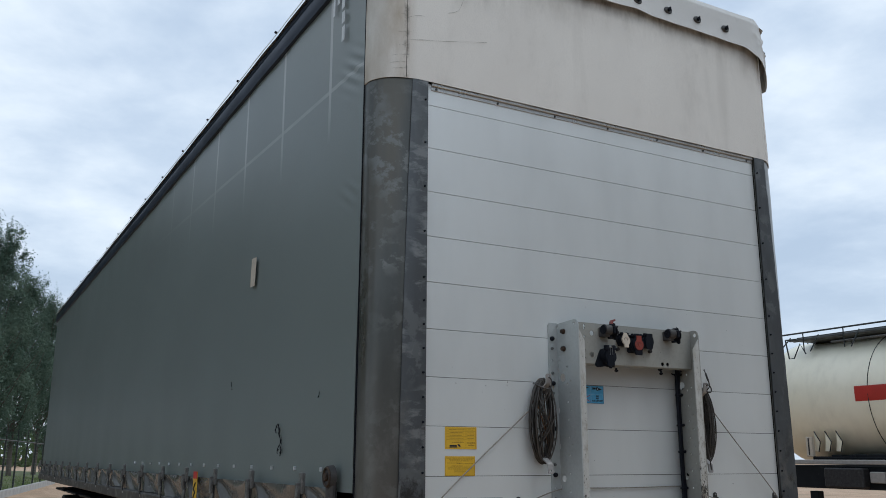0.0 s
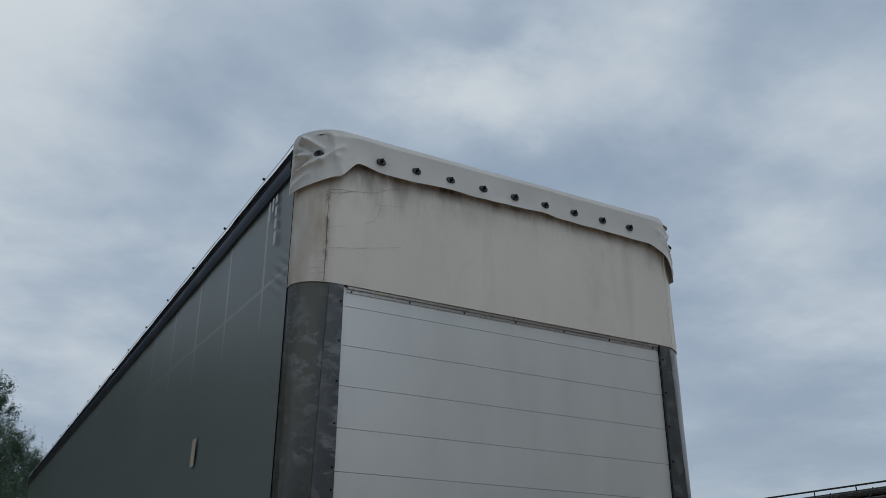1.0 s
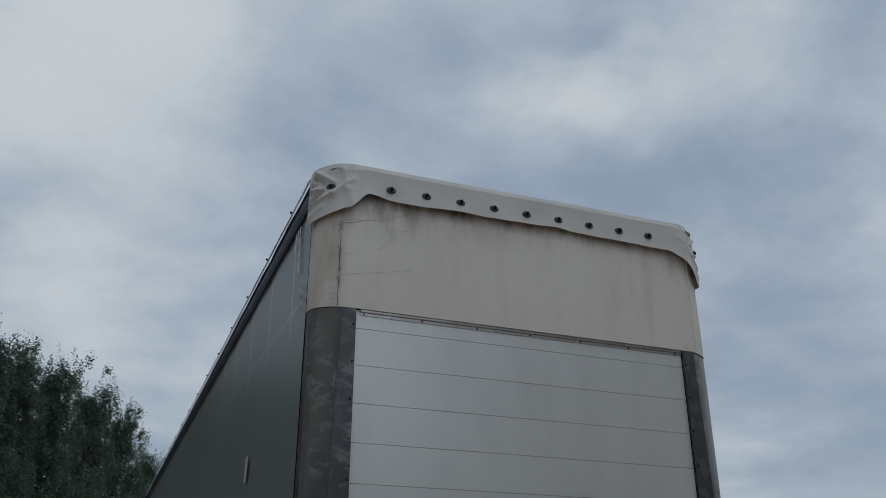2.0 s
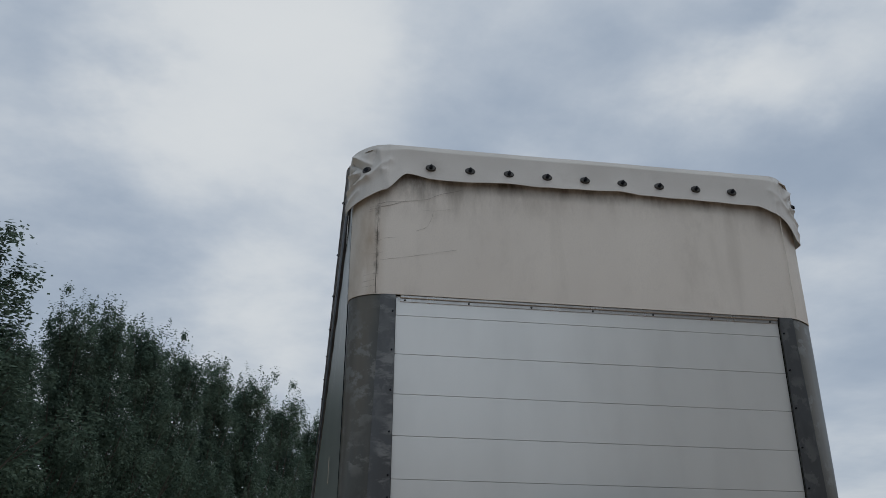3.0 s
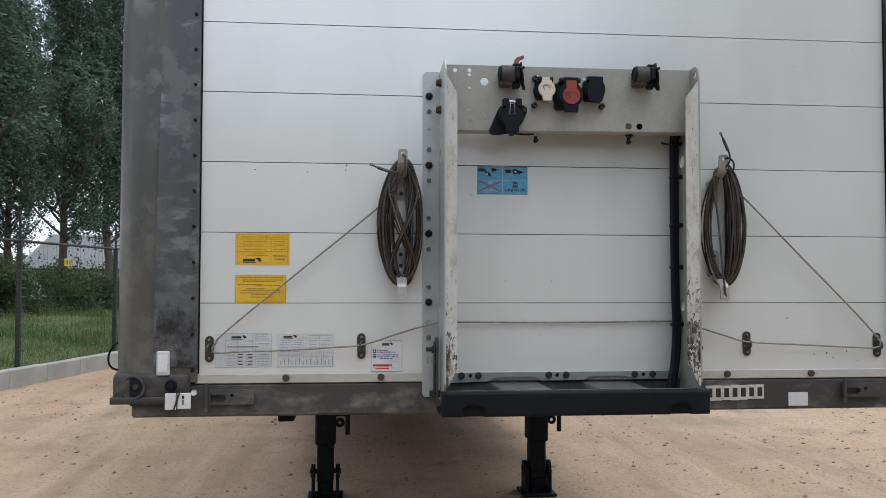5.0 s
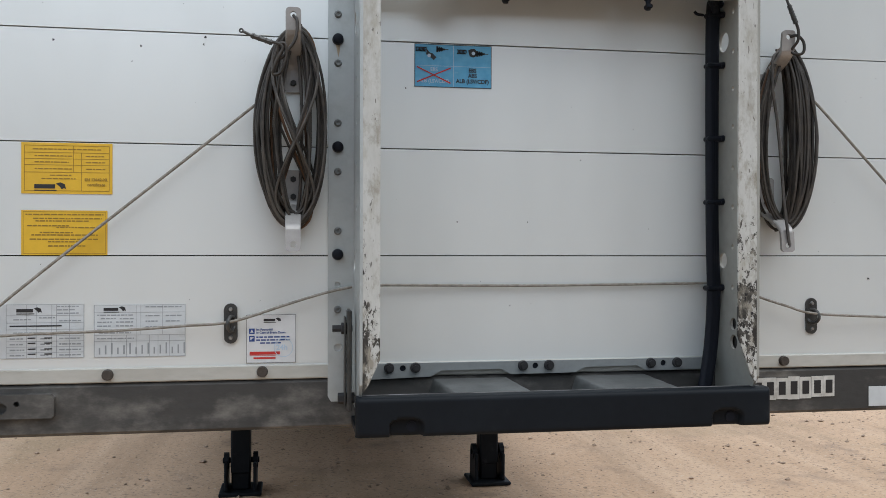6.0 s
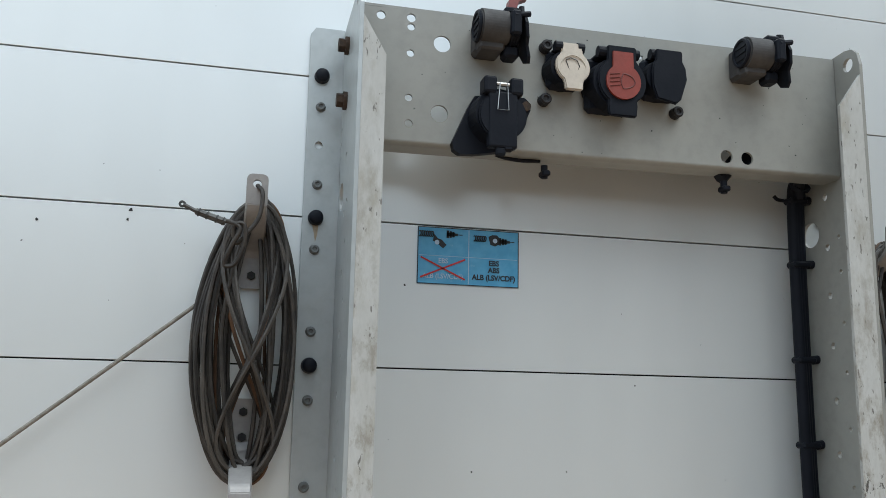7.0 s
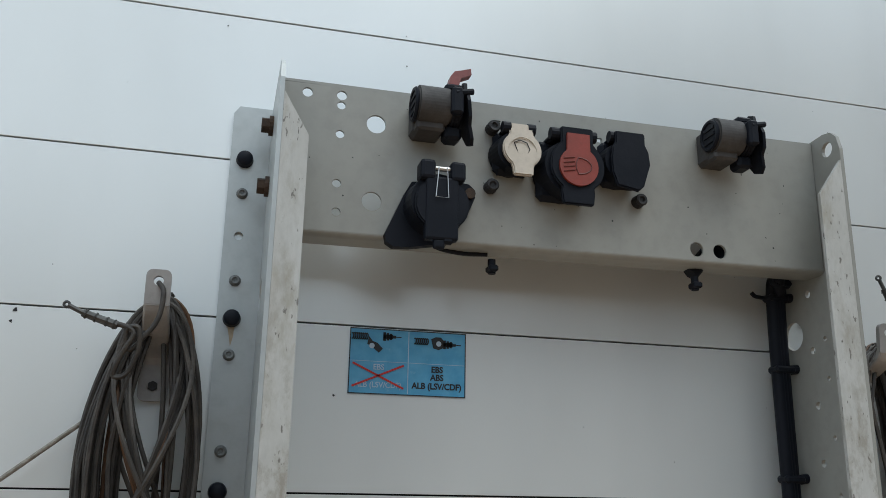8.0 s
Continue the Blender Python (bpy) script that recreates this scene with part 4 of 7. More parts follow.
def posts():
    for side in (1, -1):
        rows = []
        for k in range(41):
            whole = plan_profile(square=min(1.0, max(0.0, (3.1 - 1.245 - 1.961 * k / 40) / 0.9)))
            rows.append([(side * p[0], p[1]) for p in (whole if side > 0 else whole[::-1]) if side * p[0] < 0] + [(-FW - 0.003, -0.008)])
        bm = bmesh.new()

        def fn(u, v, side=side, rows=rows):
            x, y = prof_at(rows[round(v * 40)], u)
            z = 1.245 + (TOP_P + 0.006 - 1.245) * v
            w = 0.0025 * noise.noise((x * 5, z * 3, side)) + 0.0015 * noise.noise((x * 14, z * 9, side))
            if z < 1.5:
                w += 0.006 * noise.noise((x * 9, z * 7, side)) * (1.5 - z) / 0.25
            return Vector((side * x, y + w, z))
        sheet(bm, 26, 40, fn)
        thicken(bm, 0.004)
        p = part("corner_post", bm, M_FLANK, trailer, "weathered dark grey steel corner post with pale scuffs", smooth=True)
        # face strip lapped over the flank, its outer edge a little ragged

        def strip_at(u, v, side=side):
            z = 1.29 + (TOP_P - 1.29) * v
            seam = -1.165 + 0.045 * v ** 1.5 + 0.0015 * noise.noise((z * 14, side, 0))
            x = seam + (-FW - 0.0035 - seam) * u
            y = -0.0175 + (0.010 * v * max(0.0, (-1.10 - x) / 0.05) if side > 0 else 0.0)
            return Vector((side * x, y + 0.0015 * noise.noise((x * 14, z * 9, side)), z))
        bm = bmesh.new()
        sheet(bm, 8, 120, strip_at)
        thicken(bm, 0.003)
        part("face_strip", bm, M_POST, p, "blue-grey steel strip with pale wiped scuffs", smooth=True)
        for k in range(20):
            z = 3.095 - 0.1017 * k + 0.015
            if z < 1.27:
                break
            if k % 2 and k < 9:
                continue
            bm = bmesh.new()
            rod(bm, (side * -1.057, -0.012, z), (side * -1.057, -0.0235, z), 0.0062, 10, 0.004)
            part("rivet", bm, M_BLACK, p)


def tarps():
    prof = plan_profile(0.004)

    def fn(u, v):
        x, y = prof_at(prof, u)
        z = TOP_P + 0.0 + 0.80 * v
        w = 0.006 * math.sin(math.pi * v) * noise.noise((x * 1.6, z * 1.2, 5)) + 0.0025 * noise.noise((x * 6, z * 2.5, 1))
        if v == 0:
            z += 0.001
        return Vector((x, y - w - 0.003, z))
    bm = bmesh.new()
    sheet(bm, 120, 26, fn)
    thicken(bm, 0.003)
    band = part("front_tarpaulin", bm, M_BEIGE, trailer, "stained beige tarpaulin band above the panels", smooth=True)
    # grimy corner seams and cracks
    rng = random.Random(9)
    for side in (-1, 1):
        bm = bmesh.new()
        pts = [(side * (1.148 + 0.002 * noise.noise((z * 9, 0, 0))), (-0.0055 if side < 0 else -0.0165), z) for z in [3.205 + 0.7 * k / 24 for k in range(25)]]
        tube(bm, pts, [0.0022 + 0.0022 * (k / 24) ** 2 * rng.random() for k in range(25)], 5)
        part("corner_seam", bm, mat("grimy_seam", (0.10, 0.09, 0.075), rough=0.8, bump=0) if side < 0 else M_BEIGE, band)
    crack_mat = mat("tarp_crack", (0.23, 0.21, 0.185), rough=0.8, bump=0)
    samples = [prof_at(prof, k / 900) for k in range(300)]

    def skin(x):
        """Depth of the band's face at a width."""
        return min(samples, key=lambda p: abs(p[0] - x))[1] - 0.0055

    cracks = [(0.0011, [(-1.155, 3.717), (-1.043, 3.729), (-0.899, 3.754), (-0.82, 3.79), (-0.698, 3.826)]), (0.0013, [(-1.157, 3.703), (-1.093, 3.702), (-1.004, 3.74)]),
              (0.0008, [(-0.911, 3.687), (-0.864, 3.688), (-0.751, 3.705)]), (0.0010, [(-0.857, 3.678), (-0.867, 3.635), (-0.892, 3.589), (-0.946, 3.564)]),
              (0.0009, [(-1.145, 3.497), (-1.10, 3.512), (-1.054, 3.52)]), (0.0008, [(-1.146, 3.385), (-1.03, 3.404), (-0.877, 3.436), (-0.734, 3.468)]), (0.0012, [(-0.76, 3.461), (-0.745, 3.466), (-0.73, 3.469)])]
    for z in (3.70, 3.69, 3.678, 3.53, 3.515, 3.43, 3.36, 3.315, 3.28, 3.25):
        x1 = rng.uniform(-1.175, -1.12)
        cracks.append((rng.uniform(0.0005, 0.0009), [(x1 - rng.uniform(0.02, 0.09), z - 0.008), (x1 - 0.015, z - 0.002), (x1, z + rng.uniform(-0.004, 0.004))]))
    for thick, ctrl in cracks:
        line = curve_points([(x, z, 0) for x, z in ctrl], 5)
        n_ = len(line) - 1
        bm = bmesh.new()
        tube(bm, [Vector((p.x, skin(p.x), p.y + 0.004 * noise.noise((p.x * 30, p.y * 9, 4)))) for p in line],
             [0.72 * thick * max(0.2, 0.7 + 1.1 * noise.noise((k * 0.6, ctrl[0][1] * 50, 1))) * (0.3 if k in (0, n_) else 1) for k in range(n_ + 1)], 4)
        part("crack", bm, crack_mat, band)

    # roof sheet, with a flap hanging over the front and rounded over the sides
    def low(x):
        """Lower edge of the flap."""
        ax = abs(x)
        wob = 0.010 * noise.noise((x * 3.1, 0, 0)) + 0.006 * noise.noise((x * 8, 2, 0))
        if ax < 1.0:
            return 3.862 + wob + 0.012 * math.cos(x * 2.2) + (0.030 * math.exp(-((ax - 1.0) / 0.14) ** 2) if x < 0 else 0.0)
        if x < 0:
            k = min((ax - 1.0) / 0.13, 1)
            return 3.885 + wob - 0.112 * (k * k * (3 - 2 * k)) - 0.05 * max(0, ax - 1.13) / 0.13
        k = min((ax - 1.0) / 0.25, 1)
        return 3.855 + wob - 0.160 * k ** 1.4
    pf = plan_profile(0.03)
    # each crease: start and end (run round the corner, height), how far it stands out, how wide
    creases = [(0.335, 3.836, 0.20, 3.895, -0.019, 0.013), (0.325, 3.812, 0.125, 3.866, 0.015, 0.015), (0.125, 3.866, 0.02, 3.965, 0.009, 0.018),
               (0.285, 3.995, 0.18, 3.93, -0.017, 0.012), (0.27, 4.025, 0.12, 3.945, 0.013, 0.014), (0.075, 4.05, 0.045, 3.90, 0.008, 0.022),
               (0.045, 3.90, 0.025, 3.80, 0.006, 0.02), (0.10, 4.02, 0.118, 3.93, -0.009, 0.016), (0.31, 3.915, 0.21, 3.905, 0.015, 0.012),
               (0.335, 3.735, 0.20, 3.795, 0.010, 0.018), (0.32, 3.955, 0.25, 3.945, -0.012, 0.010)]

    def flap(u, v):
        x, y = prof_at(pf, u)
        ax = abs(x)
        top = 4.072 - 0.014 * min(1.0, max(0, (ax - 1.165) / 0.13))
        zl = low(x)
        z = zl + (top - zl) * v
        fold = 0.0
        if ax > 1.06:
            s = (ax - 1.08) + max(0, y) * 0.8
            k = 1.0 if x < 0 else 0.6
            for s0, z0, s1, z1, dep, wide in creases:
                dx, dz = s1 - s0, z1 - z0
                q = min(max(((s - s0) * dx + (z - z0) * dz) / (dx * dx + dz * dz), 0), 1)
                dd = math.hypot(s - s0 - q * dx, z - z0 - q * dz)
                fold += 1.75 * k * dep * (1 - 0.45 * q) * math.exp(-(dd / wide) ** 1.35) * min(1.0, (4.062 - z) / 0.035 if z < 4.062 else 0.0)
            fold += k * 0.005 * noise.noise((s * 7, z * 6 + 3 * s, 2.2 if x < 0 else 7.7)) * min(1, max(0, s / 0.08))
        flare = 0.012 * (1 - v) ** 2 * (1 + noise.noise((x * 5, 0, 8)))
        inn = 0.012 * max(0.0, v - 0.85) / 0.15
        d = Vector((0, -1, 0)) if ax < 1.12 else Vector((math.copysign(0.6, x), -0.8, 0))
        p = Vector((x, y, z)) + d * (fold + flare + 0.004 * noise.noise((x * 4, z * 6, 2)) - inn)
        return p
    bm = bmesh.new()
    sheet(bm, 620, 44, flap)
    thicken(bm, 0.003)
    roof_flap = part("roof_flap", bm, M_CAP, trailer, "pale tarpaulin flap with wavy lower edge and crumpled corners", smooth=True)

    def top_sheet(u, v):
        y = -0.015 + (LEN + 0.02) * v ** 1.3
        a = (u * 2 - 1)
        x = a * (HW + 0.012 + 0.006 * noise.noise((y * 3, a, 0)))
        e = max(0, (abs(a) - 0.9) / 0.1)
        z = 4.068 - 0.028 * e ** 1.6 - 0.012 * (math.sin(y * 4.3) ** 2) * (1 - a * a) - 0.012 * e * max(0.0, 1 - v * 8)
        k = max(0, 1 - y / 0.16)
        if k > 0:
            x = a * (HW + 0.012 - 0.06 * k * k)
        return Vector((x, y, z))
    bm = bmesh.new()
    sheet(bm, 40, 120, top_sheet)
    part("roof_sheet", bm, M_CAP, trailer, "pale roof tarpaulin", smooth=True)

    for side in (-1, 1):
        def hem(u, v, side=side):
            y = 0.17 + (LEN - 0.2) * v
            return Vector((side * (HW + 0.012 + 0.036 * math.sin(u * 1.5) + 0.003 * noise.noise((y * 4, u, side))), y, 4.056 - 0.066 * u - 0.005 * noise.noise((y * 2.5, 3, side)) * u))
        bm = bmesh.new()
        sheet(bm, 5, 150, hem)
        part("roof_hem", bm, M_CAP, trailer, "pale turned-down edge of the roof tarpaulin", smooth=True)
    spots = [(-0.876 + 0.2166 * i, -0.053, 3.934, (0, -1, 0)) for i in range(9)]
    near = lambda xx: min((p for p in (prof_at(pf, k / 400) for k in range(401))), key=lambda p: abs(p[0] - xx))[1]
    spots += [(-1.222, near(-1.222) - 0.010, 3.912, (-0.62, -0.78, 0)), (1.285, near(1.285) - 0.006, 3.925, (0.8, -0.6, 0))]
    for x, y, z, nrm in spots:
        q = Vector(nrm)
        p = Vector((x, y, z))
        bm = bmesh.new()
        m = Matrix.Translation(p) @ q.to_track_quat("Z", "Y").to_matrix().to_4x4()
        bmesh.ops.create_cone(bm, cap_ends=True, segments=18, radius1=0.029, radius2=0.023, depth=0.007, matrix=m @ Matrix.Diagonal((1, 0.72, 1, 1)))
        e = part("eyelet_plate", bm, M_ZINC, roof_flap, "black oval eyelet with twist fastener")
        bm = bmesh.new()
        flat_one = x < -1.1
        rod(bm, p, p + q * (0.007 if flat_one else 0.014), 0.012 if flat_one else 0.010, 12)
        if not flat_one:
            box(bm, x - 0.005, x + 0.005, y - 0.020 * abs(q.y), y - 0.008 * abs(q.y), z - 0.006, z + 0.013, 0.003)
        part("twist_fastener", bm, M_BLACK, e, smooth=False)
    for k in range(17):
        y = 0.62 + 0.8 * k
        bm = bmesh.new()
        rod(bm, (-HW - 0.036, y, 4.018), (-HW - 0.052, y, 4.022), 0.009, 10, 0.007)
        part("roof_fastener", bm, M_BLACK, roof_flap)


def sides():
    # dark guide rail along the roof edge
    for side in (-1, 1):
        bm = bmesh.new()
        x = side * HW
        prof = [(0.0, 3.855), (0.022, 3.86), (0.03, 3.90), (0.03, 3.945), (0.018, 3.955), (0.026, 3.965), (0.024, 3.995), (0.0, 4.003)]

        def fn(u, v):
            q = u * (len(prof) - 1)
            i = min(int(q), len(prof) - 2)
            k = q - i
            a, b = prof[i], prof[i + 1]
            return Vector((x + side * (a[0] + k * (b[0] - a[0])), 0.19 + (LEN - 0.19) * v, a[1] + k * (b[1] - a[1])))
        sheet(bm, 14, 8, fn)
        part("roof_rail", bm, M_RAIL, trailer, "dark blue-grey curtain rail under the roof edge", smooth=True)

        def cur(u, v):
            y = 0.171 + (LEN - 0.241) * v ** 1.7
            z = 1.40 + 2.47 * u
            edge = math.sin(math.pi * u)
            w = 0.007 * edge * math.sin(y * 0.83 + 1.1) * math.sin(z * 1.3 + 0.4 * y) + 0.0012 * edge * math.sin(y * 2.9 + 0.8 * z) * math.sin(1.7 * z - 0.3 * y)
            w += 0.003 * (1 - u) ** 6 * math.sin(y * 8.3)
            w += 0.0018 * max(0, u - 0.78) / 0.22 * math.sin(y * 8.6 + 1.2 * z)
            w += 0.007 * math.exp(-((y - 0.3) / 0.13) ** 2) * (math.exp(-((z - 3.33) / 0.09) ** 2) + 0.5 * math.exp(-((z - 2.72) / 0.05) ** 2)) * math.sin((z - 0.55 * y) * 95)
            return Vector((side * (HW + 0.004 + w), y, z))
        bm = bmesh.new()
        sheet(bm, 110, 240, cur)
        c = part("side_curtain", bm, M_CURTAIN, trailer, "dark grey side curtain with worn pale lines near the top", smooth=True)

        def skirt(u, v):
            y = 0.3 + (LEN - 0.45) * v
            z = 1.255 + 0.16 * u
            ph = (y - 0.65) / 0.76
            dy = (ph - round(ph)) * 0.76
            fan = math.atan2(1.45 - z, abs(dy) + 0.03)
            w = 0.026 + 0.016 * math.cos(2 * math.pi * ph) + 0.014 * math.sin(9 * fan + 3 * noise.noise((round(ph), side, 2))) * min(1, abs(dy) / 0.08)
            w += 0.014 * noise.noise((y * 5, z * 7, side)) - 0.012 * (1 - u)
            return Vector((side * (HW + w), y, z + (0.012 * math.sin(y * 4.7) if u < 0.01 else 0)))
        bm = bmesh.new()
        sheet(bm, 14, 640, skirt)
        part("curtain_skirt", bm, M_VALANCE, trailer, "creased grey skirt below the curtain", smooth=True)
        bm = bmesh.new()
        box(bm, x - 0.05, x + 0.05, 0.2, LEN - 0.05, 1.17, 1.26, 0.01)
        part("side_rave", bm, M_SILL, trailer, "dark steel side rail of the load bed")
        if side > 0:
            continue
        # black line where curtain meets the post
        bm = bmesh.new()
        rod(bm, (x - 0.002, 0.168, 1.3), (x - 0.002, 0.168, 3.85), 0.0032, 8)
        part("tension_tube", bm, M_BLACK, trailer, "dark curtain tensioning tube")
        buckles()
        bm = bmesh.new()
        rod(bm, (x - 0.03, 0.335, 1.462), (x - 0.055, 0.335, 1.462), 0.050, 28, 0.046)
        box(bm, x - 0.05, x - 0.02, 0.3, 0.37, 1.27, 1.45, 0.01)
        r = part("curtain_ratchet", bm, M_BARREL, trailer, "round grey ratchet tensioner on the curtain foot")
        bm = bmesh.new()
        ring(bm, (x - 0.056, 0.335, 1.462), (1, 0, 0), 0.038, 0.006, 24, 6)
        rod(bm, (x - 0.055, 0.335, 1.462), (x - 0.068, 0.335, 1.462), 0.018, 6)
        part("ratchet_hub", bm, M_RUST, r)
        bm = bmesh.new()
        tube(bm, curve_points([(x - 0.03, 0.30, 1.36), (x - 0.07, 0.26, 1.33), (x - 0.085, 0.26, 1.29), (x - 0.07, 0.26, 1.26), (x - 0.03, 0.29, 1.25)], 6), 0.0035, 6)
        part("loose_strap", bm, M_BLACK, r)
        # tape, print, tear
        bm = bmesh.new()
        box(bm, x - 0.0185, x - 0.0165, 1.66, 1.745, 2.52, 2.69, turn=pose(0, 0, 0, 3, 0, 0))
        part("tape_patch", bm, M_CREAM, c, "strip of pale tape stuck on the curtain")
        for y0, z0, z1, w in [(0.395, 3.53, 3.61, 0.035), (0.40, 3.63, 3.69, 0.035), (0.405, 3.71, 3.77, 0.035), (0.41, 3.79, 3.84, 0.035),
                              (0.47, 3.76, 3.84, 0.03), (0.53, 3.72, 3.84, 0.025)]:
            bm = bmesh.new()
            box(bm, x - 0.0165, x - 0.0155, y0, y0 + w, z0, z1)
            part("print_block", bm, M_GLABEL, c, "worn white printed block")
        sr = random.Random(5)
        strokes = []
        for k in range(5):
            a0 = sr.uniform(1.2, 4.2)
            strokes.append((0.0015, [(1.135 + 0.07 * math.cos(a0 + 0.25 * q) + 0.03 * math.sin(a0 + 0.25 * q), 1.637 + sr.uniform(0.92, 1.0) * 0.062 * math.sin(a0 + 0.25 * q)) for q in range(sr.randint(4, 7))]))
        strokes += [(0.0046, [(1.13, 1.705), (1.10, 1.68), (1.105, 1.655), (1.075, 1.63), (1.085, 1.60), (1.065, 1.58), (1.075, 1.55)]), (0.003, [(1.145, 1.70), (1.16, 1.68), (1.15, 1.66)]), (0.003, [(1.10, 1.60), (1.12, 1.58), (1.115, 1.56)]),
                    (0.0028, [(2.04, 1.985), (2.03, 1.965), (2.02, 1.94)]), (0.0028, [(0.56, 1.835), (0.568, 1.822), (0.574, 1.81)])]
        for thick, ctrl in strokes:
            bm = bmesh.new()
            pts = [(x - 0.0165, p.x + 0.008 * noise.noise((p.x * 70, p.y * 70, 1)), p.y + 0.006 * noise.noise((p.x * 70, p.y * 70, 7))) for p in curve_points([(a, b, 0) for a, b in ctrl], 6)]
            tube(bm, pts, [thick * max(0.25, 0.7 + 0.9 * noise.noise((k * 0.5, ctrl[0][0] * 9, 3))) for k in range(len(pts))], 5)
            part("scuff_mark", bm, M_BLACK, c, "black scuff on the curtain")
        for k in range(14):
            y = 0.52 + 0.345 * k
            bm = bmesh.new()
            box(bm, x - 0.018, x - 0.006, y - 0.004, y + 0.004, 1.481, 1.500, 0.0015)
            part("eyelet", bm, M_GLABEL, c)
        bm = bmesh.new()
        box(bm, x - 0.047, x - 0.043, 2.60, 2.70, 1.27, 1.45, 0.001)
        s = part("warning_label", bm, M_YELLOW, trailer, "red and yellow warning label on the curtain foot")
        bm = bmesh.new()
        box(bm, x - 0.0482, x - 0.047, 2.60, 2.70, 1.405, 1.45)
        part("label_head", bm, M_INKR, s)
        bm = bmesh.new()
        tube(bm, [(x - 0.048, 2.63, 1.38), (x - 0.048, 2.67, 1.34), (x - 0.048, 2.63, 1.32), (x - 0.048, 2.67, 1.285)], 0.006, 5)
        part("label_symbol", bm, M_INK, s)


def buckles():
    x = -HW
    ys = [0.65, 1.42, 2.155, 2.886, 3.637] + [3.637 + 0.815 * k for k in range(1, 13)]

    def meshes():
        bm = bmesh.new()
        box(bm, -0.062, -0.040, -0.021, 0.021, -0.035, 0.060, 0.006, 2)
        box(bm, -0.080, -0.060, -0.014, 0.014, -0.085, 0.015, 0.005, 2)
        rod(bm, (-0.05, -0.026, 0.02), (-0.05, 0.026, 0.02), 0.006, 8)
        yield "buckle", bm, M_BUCKLE
        bm = bmesh.new()
        box(bm, -0.056, -0.050, -0.016, 0.016, -0.17, -0.03, 0.002)
        yield "strap", bm, M_DGREY
        bm = bmesh.new()
        tube(bm, [(-0.045, 0, -0.16), (-0.05, 0, -0.185), (-0.03, 0, -0.2)], 0.007, 6)
        yield "hook", bm, M_STEELB
        bm = bmesh.new()
        box(bm, -0.068, -0.054, -0.019, 0.015, -0.145, -0.085, 0.004)
        yield "slide", bm, M_BUCKLE
    made = []
    for nm, bm, m in meshes():
        finish(bm)
        me = bpy.data.meshes.new(nm)
        bm.to_mesh(me)
        bm.free()
        me.materials.append(m)
        made.append((nm, me))
    for y in ys:
        par = None
        for nm, me in made:
            o = new(nm, me)
            if par is None:
                o.parent, par = trailer, o
                o.location = (x, y, 1.415)
                o["label"] = "metal curtain buckle with black strap"
            else:
                o.parent = par


